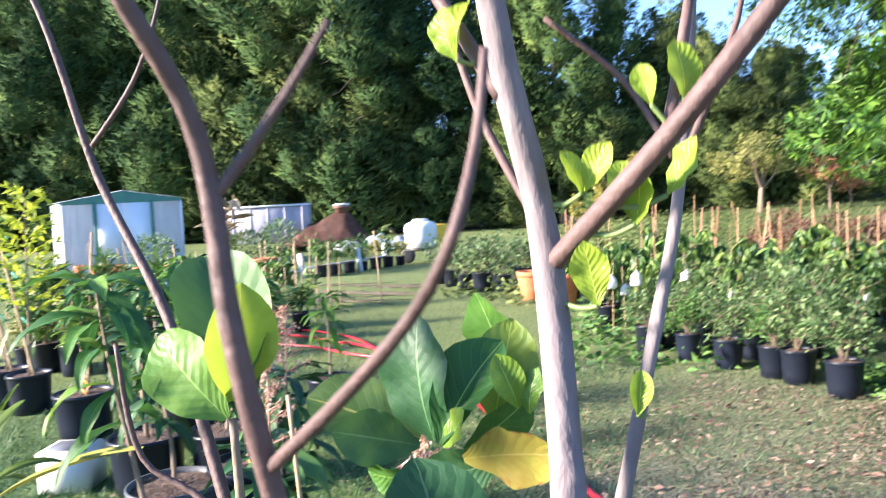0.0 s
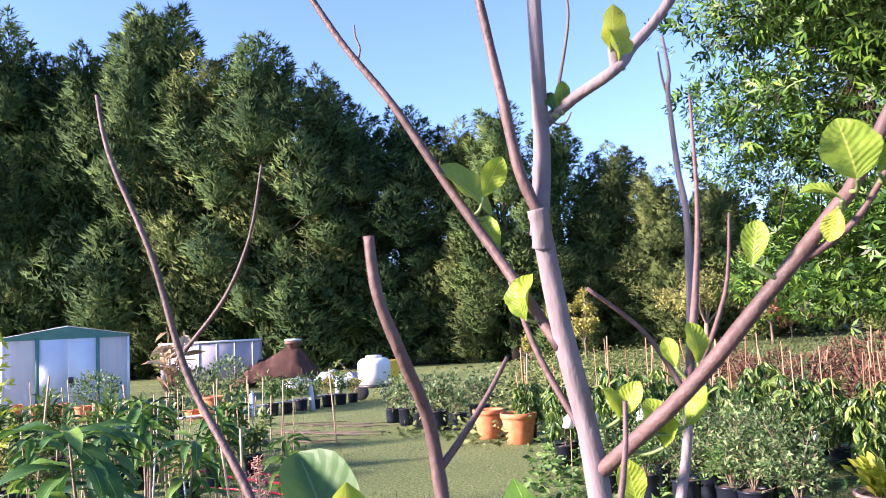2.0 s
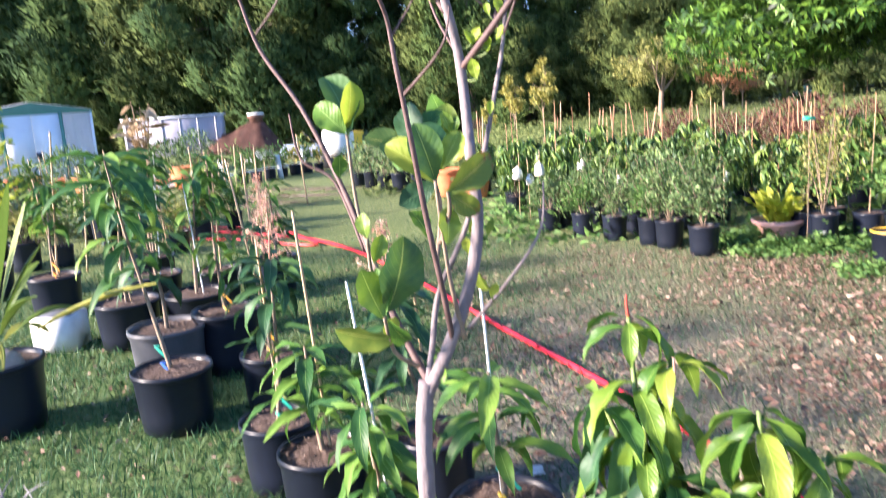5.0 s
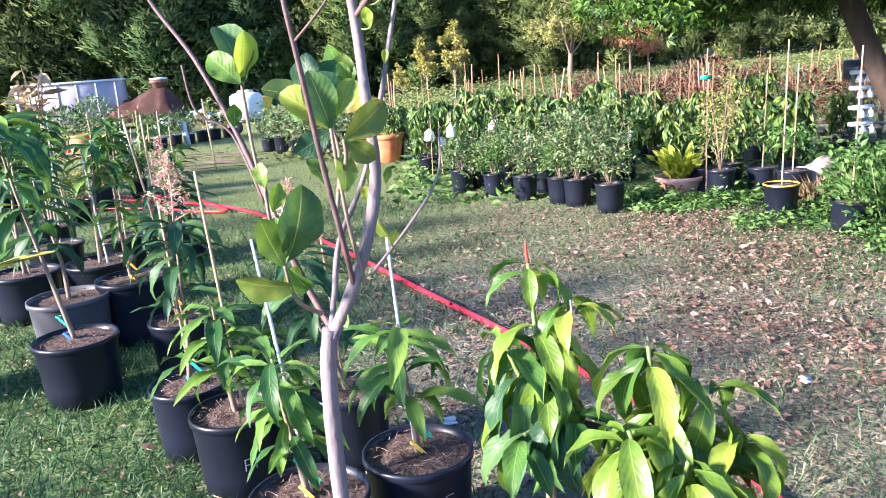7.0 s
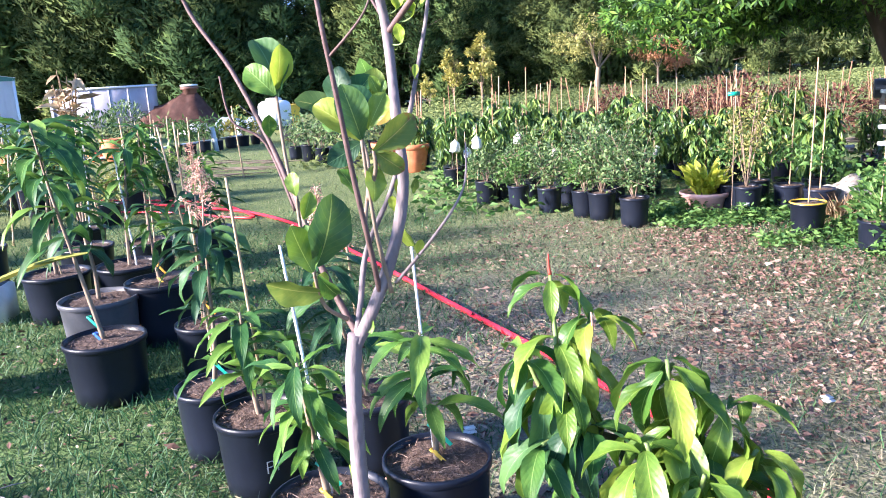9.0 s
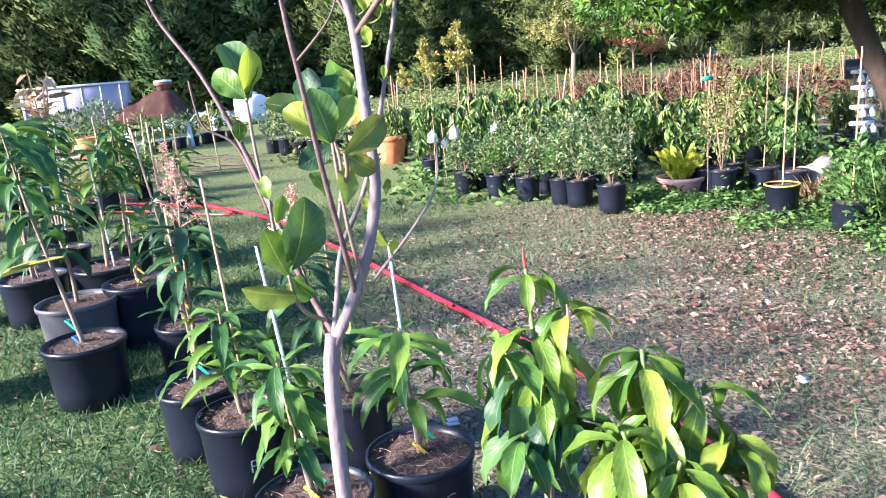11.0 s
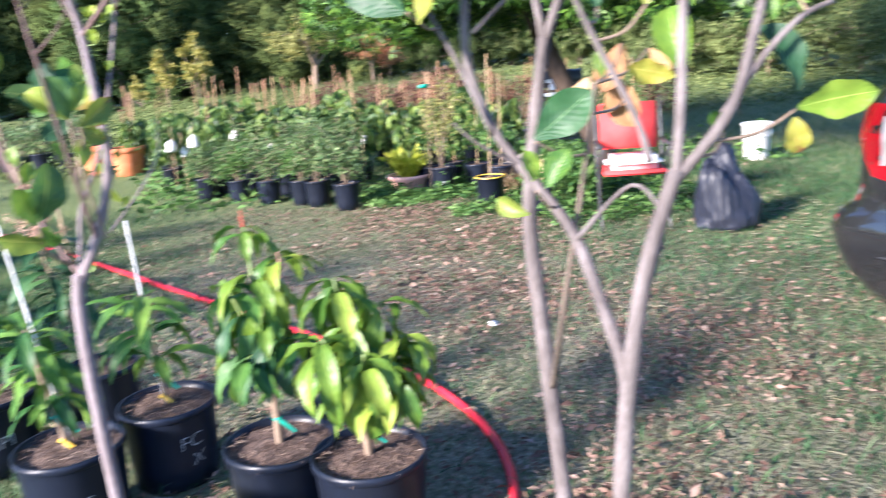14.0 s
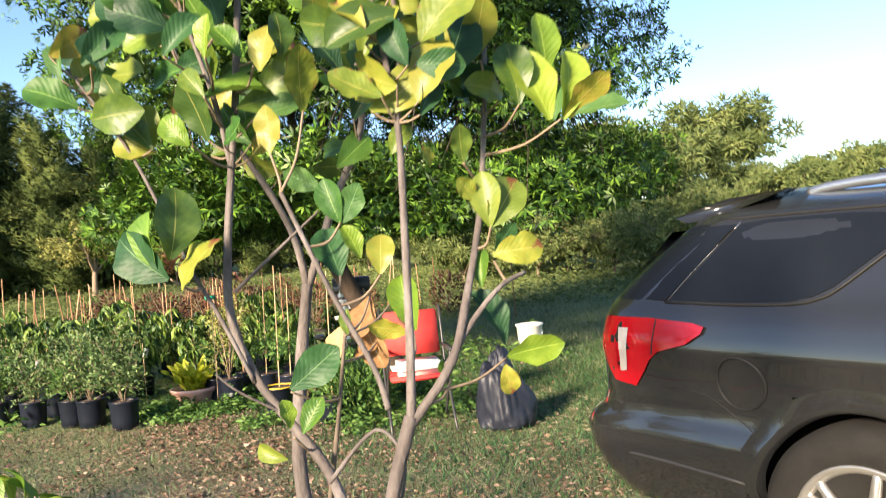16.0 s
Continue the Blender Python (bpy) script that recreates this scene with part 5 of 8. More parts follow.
leaves(rng2, leafy, FACE2, [(0.032, -0.09, 1.72, -30, 0.085, "dark"), (-0.072, -0.026, 1.731, 10, 0.077, "olive"), (-0.097, -0.011, 1.756, -30, 0.069, "lime"), (-0.195, 0.049, 1.766, 40, 0.085, "dark"), (-0.275, 0.097, 1.751, -20, 0.077, "dark"), (-0.301, 0.113, 1.761, 40, 0.092, "dark"),
                            (-0.044, -0.043, 1.751, 15, 0.069, "olive"), (0.06, -0.106, 1.733, 20, 0.069, "olive"), (0.294, -0.248, 1.694, 0, 0.092, "lime"), (0.205, -0.194, 1.726, 10, 0.092, "olive"), (0.009, -0.075, 1.761, -10, 0.085, "old"), (-0.147, 0.019, 1.7, -35, 0.061, "olive"), (0.088, -0.125, 1.591, 30, 0.054, "olive"), (-0.008, -0.068, 1.547, -60, 0.061, "dark")])
# dead leaves still hanging among the stems
leaves(rng2, leafy, FACE2, [(0.115, 0.05, 1.37, 200, 0.085, "dead"), (0.10, 0.05, 1.33, 165, 0.09, "dead"), (0.06, 0.05, 1.325, 205, 0.06, "dead"), (0.16, 0.05, 1.36, 150, 0.055, "dead"), (0.13, 0.05, 1.30, 220, 0.06, "dead")])
# shoots that carry the leaves, each from the nearest older wood
feet = [(-0.22, 0.0, 1.43), (-0.18, -0.018, 1.62), (-0.085, -0.079, 1.6), (-0.04, -0.105, 1.657), (-0.155, -0.034, 1.746), (-0.006, -0.128, 1.492), (-0.012, -0.126, 1.416), (0.038, -0.156, 1.414), (0.072, -0.178, 1.33), (-0.084, -0.084, 1.255), (-0.085, -0.083, 1.19),
        (0.151, -0.222, 1.565), (0.178, -0.24, 1.47), (0.178, -0.241, 1.42), (0.183, -0.246, 1.28), (0.113, -0.204, 1.256), (0.275, -0.297, 1.616), (0.226, -0.266, 1.642), (0.14, -0.215, 1.69), (0.08, -0.177, 1.68), (0.115, 0.05, 1.37), (0.06, 0.05, 1.325), (0.16, 0.05, 1.36), (0.13, 0.05, 1.30)]
for f_ in feet + [(0.032, -0.09, 1.72), (-0.08, -0.02, 1.74), (-0.195, 0.049, 1.766), (-0.29, 0.105, 1.755), (0.05, -0.1, 1.73), (0.21, -0.2, 1.72), (-0.147, 0.019, 1.7)]:
    p = Vector(f_)
    q = min((c for o, c in NODES if o is leafy and c.z < p.z - 0.015), key=lambda c: (c - p).length)
    branch(leafy, [q, (p + q) / 2 + Vector((0.005, 0, -0.01)), p], 0.0023, 0.0017, STEM_BROWN, "shoot")
# upper crown
for x, y, z, kinds, s in [(1.05, -0.3, 1.80, "jack dark jack", 1.0), (1.15, -0.25, 1.95, "jack jack lime", 1.0), (0.9, -0.12, 1.8, "jack dark", 1.0), (0.94, -0.70, 1.9, "jack lime dark", 1.0), (1.16, -0.66, 1.95, "jack jack old", 1.0), (0.88, -0.44, 1.96, "jack dark", 1.0), (0.76, -0.38, 1.92, "jack dark lime", 1.0)]:
    p = Vector((x, y, z)) - O
    q = min((c for o, c in NODES if o is leafy and c.z < p.z - 0.01), key=lambda c: (c - p).length)
    branch(leafy, [q, (p + q) / 2 + Vector((0.006, 0, -0.008)), p], 0.0035, 0.0025, STEM_BROWN, "shoot")
    tuft(rng2, leafy, p, kinds.split() + ["jack"], s * 0.9, (0.1, 1.6), 0.85)
# leaves along the upper wood
wood_ = [c for o, c in NODES if o is leafy and c.z > 1.58]
for i in range(112):
    p = rng2.choice(wood_)
    kind = rng2.choice(["dark", "olive", "olive", "mid", "dark", "jack", "olive", "dark", "old"])
    a = rng2.uniform(0, 6.28)
    e = p + Vector((math.cos(a) * 0.035, math.sin(a) * 0.035, rng2.uniform(0.0, 0.04)))
    branch(leafy, [p, (p + e) / 2 + Vector((0, 0, -0.003)), e], 0.0018, 0.0013, STEM_BROWN, "shoot")
    put_leaf(rng2.choice(BROAD[kind]), leafy, facing(e, rng2.uniform(-100, 100), (-0.5 + rng2.uniform(-0.6, 0.6), -0.86, rng2.uniform(-0.3, 0.6)), rng2.uniform(0.65, 1.1) + 0.9 * max(0, p.z - 1.62), rng2.uniform(-0.2, 0.5), rng2.uniform(-0.6, 0.6)))


# ---- the nursery rows across the lawn ----
def shrub(seed, d, h, tall, wide, label, material=CLOUD_SHRUB, leaf=0.045, leaves=900, potmat=POT_BLACK, group="potted shrubs in the front row", lean=0.0, stems=7, shape=SMALL_LEAF, name="potted_shrub"):
    """An airy shrub in its pot: thin forked stems with small leaves along their outer halves."""
    rng = np.random.default_rng(seed)
    t = thing(name, label, "potted shrub", group=group)
    pot(t, d, h, potmat)
    P, W = [], []
    for i in range(stems):
        bm = bmesh.new()
        a = i * 2.4 + rng.uniform(-0.4, 0.4)
        e = np.array([math.cos(a) * wide * rng.uniform(0.3, 1) + lean, math.sin(a) * wide * rng.uniform(0.3, 1), h + tall * rng.uniform(0.45, 1.0)])
        mid = np.array([e[0] * 0.4, e[1] * 0.4, h + (e[2] - h) * 0.5])
        add_tube(bm, [(0, 0, h * 0.85), mid, e], 0.006, 0.002, 5, 3)
        for k in range(6):
            u = rng.uniform(0.0, 0.98)
            b = mid * (1 - u) + e * u
            s = b + rng.normal(0, 1, 3) * wide * np.array([0.36, 0.36, 0.3]) + np.array([0, 0, -0.05 * (1 - u)])
            add_tube(bm, [b, s], 0.0025, 0.001, 4, 1)
            m = max(3, int(leaves / stems / 6))
            q = rng.uniform(0.1, 1.05, m)[:, None]
            P.append(b[None] * (1 - q) + s[None] * q + rng.normal(0, wide * 0.12, (m, 3)))
            W.append(rng.normal(0, 0.7, (m, 3)) + (s - b)[None] * 3 + np.array([0, 0, 0.3]))
        part("stem", bm, STEM_BROWN, t)
    P, W = np.concatenate(P), np.concatenate(W)
    P[:, 2] = np.maximum(P[:, 2], h * 0.75)
    foliage("foliage", shape, P, W, leaf * rng.uniform(0.7, 1.3, len(P)), material, t, seed)
    return t


fronts = [shrub(101, 0.25, 0.25, 0.40, 0.25, "loose grey-green shrub in a black nursery pot", leaves=1000, leaf=0.042), shrub(102, 0.25, 0.25, 0.56, 0.28, "airy grey-green shrub in a black nursery pot", leaves=1300, leaf=0.042, stems=8),
          shrub(103, 0.25, 0.26, 0.36, 0.26, "spreading green shrub in a black nursery pot", CLOUD_VINE, 0.045, 1000)]
for i, (x, y, k, s, a) in enumerate([(0.22, 7.6, 0, 1.0, 0), (0.56, 7.2, 2, 0.92, 40), (0.86, 6.86, 0, 1.0, 80), (1.17, 6.52, 2, 1.0, 10), (1.31, 6.33, 1, 1.05, 130), (1.54, 5.94, 1, 1.05, 60), (0.40, 7.75, 2, 0.75, 200), (1.55, 7.3, 1, 1.1, 250), (1.1, 7.2, 1, 1.0, 300), (0.7, 7.7, 1, 1.0, 30)]):
    if i in (0, 1, 4):
        move(fronts[k], x, y, 0, a, s)
    else:
        again(fronts[k], x, y, a, s, 0)


def row_mango(seed, tall, label):
    """A staked young mango: hanging dark leaves on a bare stem."""
    rng = np.random.default_rng(seed)
    t = thing("staked_mango_tree", label, "potted tree", group="staked mangoes in rows")
    pot(t, 0.28, 0.27)
    part("stem", tube([(0, 0, 0.24), (0.01, 0.01, 0.5), (0, 0, tall)], 0.011, 0.005, 6, 3), STEM_BROWN, t)
    stake(t, 0.04, 0.0, 0.22, tall + 0.22, (0.03 * (seed % 3 - 1), 0.02), 0.007, STAKE_RED)
    P, W = [], []
    for i in range(22):
        z = tall * (0.42 + 0.58 * i / 21)
        a = i * 2.4
        r = 0.05 + 0.19 * rng.uniform(0.4, 1)
        c = np.array([math.cos(a) * r, math.sin(a) * r, z + 0.02])
        m = 24
        b = rng.uniform(0, 6.28, m)
        P.append(c[None] + rng.normal(0, 0.018, (m, 3)))
        W.append(np.stack([np.cos(b), np.sin(b), rng.uniform(-3.2, -0.3, m)], 1))
    P, W = np.concatenate(P), np.concatenate(W)
    foliage("foliage", LONG_LEAF, P, W, rng.uniform(0.11, 0.19, len(P)), CLOUD_MANGO, t, seed)
    return t


rows = [row_mango(201, 1.05, "dark-leaved mango tied to a cane in the nursery row"), row_mango(202, 0.95, "mango with hanging green leaves tied to a cane"), row_mango(203, 1.15, "taller dark mango tied to a cane in the nursery row")]
rnd = random.Random(9)
n = 0
for j, (y0, x0, x1, step) in enumerate([(8.95, -0.22, 3.7, 0.45), (9.8, -0.32, 4.4, 0.48), (10.8, -0.8, 4.9, 0.55)]):
    k = 0
    x = x0
    while x < x1:
        yy = y0 - 0.62 * x * (1 if j == 0 else 0.75) + rnd.uniform(-0.12, 0.12)
        q = (n * 5 + j) % 3
        s = rnd.uniform(0.78, 0.98) - 0.05 * max(0, x - 1.2)
        if n < 3:
            move(rows[n], x, yy, None, rnd.uniform(0, 360), s)
        else:
            again(rows[q], x, yy, rnd.uniform(0, 360), s)
        x += step * rnd.uniform(0.85, 1.15)
        n += 1

# white cloth pouches tied over the shoots in the row, and small paper tags
for i, (x, y, z, k) in enumerate([(-0.14, 8.4, 0.50, 0.85), (0.12, 8.35, 0.53, 0.9), (0.60, 8.1, 0.58, 0.75), (0.0, 8.5, 0.42, 0.7)]):
    t = thing("cloth_pouch", "white cloth pouch tied over a shoot in the row", "pouch", (x, y, 0), 40 * i, "white cloth pouches")
    bm = lathe([(0.01, 0.02), (0.055, 0.0), (0.075, 0.02), (0.068, 0.07), (0.06, 0.12), (0.035, 0.15), (0.012, 0.165), (0.006, 0.18)], 16)
    for v in bm.verts:
        v.co = Vector((v.co.x * (1 + 0.35 * noise.noise(v.co * 22 + Vector((i, 0, 0)))), v.co.y * (1 + 0.35 * noise.noise(v.co * 22 + Vector((0, i, 5)))), v.co.z)) * k + Vector((0, 0, z))
    part("pouch", bm, WHITE, t)
    stake(t, 0, 0.02, 0, z + 0.3, (0.02, 0), 0.005)
for i, (x, y, z) in enumerate([(0.95, 7.6, 0.52), (1.9, 6.9, 0.56)]):
    t = thing("plant_tag", "white paper plant tag hung on a cane", "plant tag", (x, y, 0), 0, "paper plant tags")
    bm = add_box(bmesh.new(), 0, 0, 0, 0.05, 0.003, 0.09, 0.001, pose(0.02, -0.015, z, 8, 14, 25))
    part("card", bm, WHITE, t)
    stake(t, 0, 0.01, 0, z + 0.1, (0, 0), 0.004)

# terracotta planters at the row's end
def planter(label, x, y, d, h, turn=0):
    t = thing("terracotta_planter", label, "planter", (x, y, ground_z(x, y)), turn, "terracotta planters")
    r = d / 2
    part("pot", lathe([(r * 0.66, 0), (r * 0.7, 0.01), (r * 0.93, h * 0.8), (r * 0.93, h * 0.82), (r, h * 0.83), (r * 1.02, h), (r * 0.92, h), (r * 0.86, h * 0.85), (r * 0.6, 0.05)], 32), TERRA, t)
    part("soil", lathe([(0.001, h * 0.84), (r * 0.86, h * 0.845), (r * 0.86, h * 0.85), (0.001, h * 0.87)], 24), SOIL, t)
    return t


planter("large terracotta planter with a heavy rim", -0.92, 10.9, 0.50, 0.42)
planter("smaller terracotta planter beside the large one", -1.42, 11.5, 0.46, 0.42)
back_pots = shrub(110, 0.3, 0.28, 0.55, 0.32, "leafy green shrub in a black pot", CLOUD_SHRUB, 0.07, 500, group="potted shrubs at the lawn's edge")
for i, (x, y, s) in enumerate([(-2.75, 12.9, 1.0), (-2.4, 12.6, 1.15), (-2.05, 12.5, 1.0), (-3.1, 13.4, 1.1), (-3.5, 13.9, 0.9), (-1.8, 13.2, 1.2), (-0.2, 9.4, 0.8), (-2.6, 13.8, 1.1)]):
    move(back_pots, x, y, None, 0, s) if i == 0 else again(back_pots, x, y, i * 70, s)

# yellow-green fern in a pink bowl
fern = thing("potted_fern", "yellow-green bird's-nest fern in a pink bowl", "potted plant", (2.28, 6.45, 0))
fern.matrix_basis = pose(2.28, 6.45, 0)
part("pot", lathe([(0.15, 0), (0.16, 0.01), (0.205, 0.15), (0.225, 0.16), (0.235, 0.185), (0.235, 0.20), (0.21, 0.20), (0.195, 0.15), (0.12, 0.03)], 32), PINK, fern)
part("soil", lathe([(0.001, 0.15), (0.195, 0.155), (0.195, 0.165), (0.001, 0.175)], 20), SOIL, fern)
rf = random.Random(4)
FROND = [leaf_mesh("frond", CLOUD_FERN, L_, 0.075, dr, fold=0.1, n=10, blunt=1.15, wavy=0.22) for L_, dr in ((0.34, 0.7), (0.27, 0.9), (0.38, 0.5))]
for i in range(64):
    a = i * 2.4
    put_leaf(rf.choice(FROND), fern, aim((math.cos(a) * 0.09 * rf.random(), math.sin(a) * 0.12 * rf.random(), 0.17), (math.cos(a), math.sin(a), rf.uniform(1.2, 4.0)), rf.uniform(-1.2, 1.2), rf.uniform(0.6, 1.0)), "frond")

tall = shrub(120, 0.24, 0.27, 0.95, 0.24, "tall twiggy shrub in a black pot with white numbers", CLOUD_OLIVE, 0.035, 1000, stems=9, group="potted shrubs in the front row")
move(tall, 2.55, 6.1, 0, 0, 1.08)
part("white_mark", box(-0.03, -0.118, 0.13, 0.05, 0.006, 0.03, 0.001), CHALK, tall)
tie = thing("green_tag", "bright green tape flag tied to a twig", "tag", (2.4, 6.02, 0))
part("tape", add_box(bmesh.new(), 0, 0, 1.1, 0.10, 0.012, 0.035, 0.003, Matrix.Rotation(0.0, 4, "Y")), TAPE_GREEN, tie)
part("twig", tube([(0, 0.01, 0.0), (0.01, 0.01, 0.6), (0, 0.01, 1.12)], 0.004, 0.002, 5, 3), STEM_BROWN, tie)


def caned_pot(x, y, d, h, cane, label, rim=None, leaves=60, material=CLOUD_VINE):
    t = thing("potted_cane_plant", label, "potted plant", (x, y, 0), 0, "potted plants with canes")
    pot(t, d, h)
    stake(t, 0.01, 0.02, h * 0.8, cane, (0.03, 0), 0.0065, BAMBOO)
    if rim:
        part("rim_band", tube([(d * 0.492 * math.cos(k * math.pi / 12), d * 0.492 * math.sin(k * math.pi / 12), h * 1.0) for k in range(25)], 0.0065, 0.0065, 8, 1), rim, t)
    rng = np.random.default_rng(int(x * 100))
    P = rng.normal(0, 0.09, (leaves, 3)) * np.array([1, 1, 0.5]) + np.array([0.02, 0.0, h + cane * 0.3])
    foliage("foliage", SMALL_LEAF, P, rng.normal(0, 1, P.shape), rng.uniform(0.04, 0.08, leaves), material, t, 5)
    return t


caned_pot(2.76, 5.25, 0.27, 0.27, 1.15, "slim plant on a bamboo cane in a yellow-rimmed pot", YELLOW, 30)
caned_pot(3.0, 4.6, 0.28, 0.24, 1.1, "weedy pot with a tall bamboo cane", None, 120)
caned_pot(2.95, 6.2, 0.26, 0.27, 0.9, "leggy plant with reddish canes in a black pot", None, 150)
caned_pot(3.1, 5.9, 0.26, 0.27, 0.95, "thin plant on a cane in a black pot", None, 200)
caned_pot(2.5, 6.4, 0.26, 0.27, 1.0, "green plant tied to a cane in a black pot", None, 260)

# dry grass tuft and a pale stone beside it
rng = np.random.default_rng(31)
dry = thing("dry_grass_tuft", "tuft of straw-coloured dry grass", "grass", (3.2, 5.75, 0))
a = rng.uniform(0, 6.28, 260)
foliage("straw", BLADE_SHAPE, np.stack([np.cos(a) * 0.12, np.sin(a) * 0.12, np.zeros(260)], 1) * rng.uniform(0, 1, (260, 1)), np.stack([np.cos(a) * 0.6, np.sin(a) * 0.6, rng.uniform(0.5, 1.6, 260)], 1), rng.uniform(0.18, 0.34, 260), DRY, dry, 3)


def rock(name, label, x, y, size, seed, material=STONE, z=None):
    bm = bmesh.new()
    bmesh.ops.create_icosphere(bm, subdivisions=4, radius=1.0)
    for v in bm.verts:
        k = 1 + 0.35 * noise.noise(v.co * 1.3 + Vector((seed, 0, 0))) + 0.10 * noise.noise(v.co * 5)
        v.co = Vector((v.co.x * size[0] * k, v.co.y * size[1] * k, max(-0.25, v.co.z) * size[2] * k + size[2] * 0.22))
    ob = part(name, bm, material)
    ob.matrix_basis = pose(x, y, ground_z(x, y) if z is None else z)
    return tagged(ob, label, "stone" if material is STONE else "bag")


rock("pale_stone", "rough pale stone half covered by dry grass", 3.42, 6.05, (0.26, 0.2, 0.27), 3)

# low weeds round the pots and along the bed
def weeds(name, label, seed, boxes, per, size, material=CLOUD_VINE, high=0.16):
    rng = np.random.default_rng(seed)
    P, W, S = [], [], []
    for x0, x1, y0, y1 in boxes:
        m = int(per * (x1 - x0) * (y1 - y0))
        x, y = rng.uniform(x0, x1, m), rng.uniform(y0, y1, m)
        z = np.array([ground_z(a, b) for a, b in zip(x, y)]) + np.abs(rng.normal(0, high * 0.5, m)) * (0.5 + np.sin(x * 7) * np.cos(y * 6) * 0.5) + 0.02
        P.append(np.stack([x, y, z], 1)), W.append(rng.normal(0, 1, (m, 3)) * np.array([1, 1, 0.35])), S.append(size * rng.uniform(0.6, 1.3, m))
    ob = foliage(name, SMALL_LEAF, np.concatenate(P), np.concatenate(W), np.concatenate(S), material, None, seed)
    return tagged(ob, label, "weeds", kind="stuff")


weeds("ground_vines", "low heart-leaved weeds creeping round the pots", 41, [(1.7, 2.9, 5.75, 6.6), (1.9, 3.8, 5.8, 6.9), (2.85, 4.2, 3.9, 5.2), (3.1, 4.6, 4.4, 6.0), (2.3, 3.2, 4.75, 5.3), (1.75, 2.7, 5.6, 6.4)], 1500, 0.06)
weeds("bed_weeds", "tangled green weeds between the nursery rows", 42, [(-0.6, 4.5, 6.6, 11.2), (3.5, 6.5, 5.5, 9.5)], 120, 0.10, high=0.3)
weeds("field_weeds", "rough weedy growth over the far field", 43, [(-3, 17, 11.5, 36)], 70, 0.12, CLOUD_HEDGE, 0.5)
weeds("field_weeds_green", "green weeds over the field behind the rows", 44, [(-2, 14, 10.5, 30)], 40, 0.12, CLOUD_HEDGE, 0.6)

# the staked field behind: burgundy seedlings and rows of canes
wine = thing("burgundy_shrub", "thin burgundy-leaved shrub in the staked field", "shrub", group="burgundy shrubs in the field")
rng = np.random.default_rng(51)
P, W = clump(rng, (0, 0, 0.55), (0.5, 0.5, 0.5), 420, 0.4)
foliage("foliage", SMALL_LEAF, P, W, rng.uniform(0.08, 0.15, 420), CLOUD_WINE, wine, 51)
for i in range(5):
    part("stem", tube([(0, 0, 0), (0.2 * math.cos(i), 0.2 * math.sin(i), 0.6), (0.4 * math.cos(i), 0.4 * math.sin(i), 1.1)], 0.012, 0.004, 5, 2), STEM_BROWN, wine)
rnd = random.Random(12)
for i in range(26):
    x, y = rnd.uniform(2.0, 10), rnd.uniform(12, 20)
    move(wine, x, y) if i == 0 else again(wine, x, y, rnd.uniform(0, 360), rnd.uniform(0.55, 0.85))
cane = thing("bamboo_cane", "weathered reddish bamboo cane standing in the field", "cane", group="canes in the field")
part("pole", tube([(0, 0, -0.05), (0.01, 0, 0.6), (0.03, 0, 1.25)], 0.014, 0.011, 7, 3, 0.1), STAKE_RED, cane)
for i in range(40):
    x, y = rnd.uniform(-1.0, 9.5), rnd.uniform(10.0, 17.5)
    m = pose(x, y, ground_z(x, y), rnd.uniform(-7, 7), rnd.uniform(-9, 9), rnd.uniform(0, 360)) @ Matrix.Scale(rnd.uniform(0.7, 1.05), 4)
    if i == 0:
        cane.matrix_basis = m
    else:
        c = copy_thing(cane, Matrix())
        c.matrix_basis = m

# shell-and-bell rack by the oak
rack = thing("chime_rack", "tiered white rack hung with small metal bells", "rack", (4.4, 7.45, 0), 15)
part("post", tube([(0, 0, 0), (0.01, 0, 0.5), (0, 0, 1.08)], 0.02, 0.018, 8, 2), BLACK_METAL, rack)
for i, z in enumerate((0.98, 0.82, 0.62, 0.45)):
    part("shelf", box(0, 0, z, 0.24, 0.10, 0.04, 0.006), METAL_WHITE, rack)
    for k in (-0.09, 0.02):
        part("bell", lathe([(0.036, -0.12), (0.04, -0.112), (0.028, -0.06), (0.010, -0.04), (0.004, -0.025)], 14), METAL_WHITE, rack).location = (k + 0.02 * i, -0.07, z + 0.02)
drum = thing("oil_drum", "small dark steel drum lying on a tall wooden cradle", "drum", (5.0, 9.2, 0), 70)
bm = lathe([(0.105, 0.0), (0.12, 0.008), (0.12, 0.16), (0.126, 0.166), (0.126, 0.18), (0.12, 0.186), (0.12, 0.36), (0.126, 0.366), (0.126, 0.38), (0.12, 0.386), (0.12, 0.54), (0.105, 0.548)], 28)
bmesh.ops.transform(bm, matrix=pose(0, 0, 0.93, 90, 0, 0), verts=bm.verts)
part("shell", bm, BLACK_METAL, drum)
for k in (-0.1, -0.44):
    for q in (-0.11, 0.11):
        part("cradle", box(q, k, 0.44, 0.04, 0.04, 0.88, 0.004), WOOD, drum)
planks = thing("plank_pile", "pile of weathered boards and debris", "boards", (5.0, 9.0, 0), 20)
rnd = random.Random(3)
for i in range(9):
    p = part("board", box(0, 0, 0, rnd.uniform(0.7, 1.3), 0.14, 0.025), WOOD, planks)
    p.matrix_basis = pose(rnd.uniform(-0.3, 0.3), rnd.uniform(-0.25, 0.25), 0.03 + 0.05 * i, rnd.uniform(-4, 4), rnd.uniform(-5, 5), rnd.uniform(-60, 60))

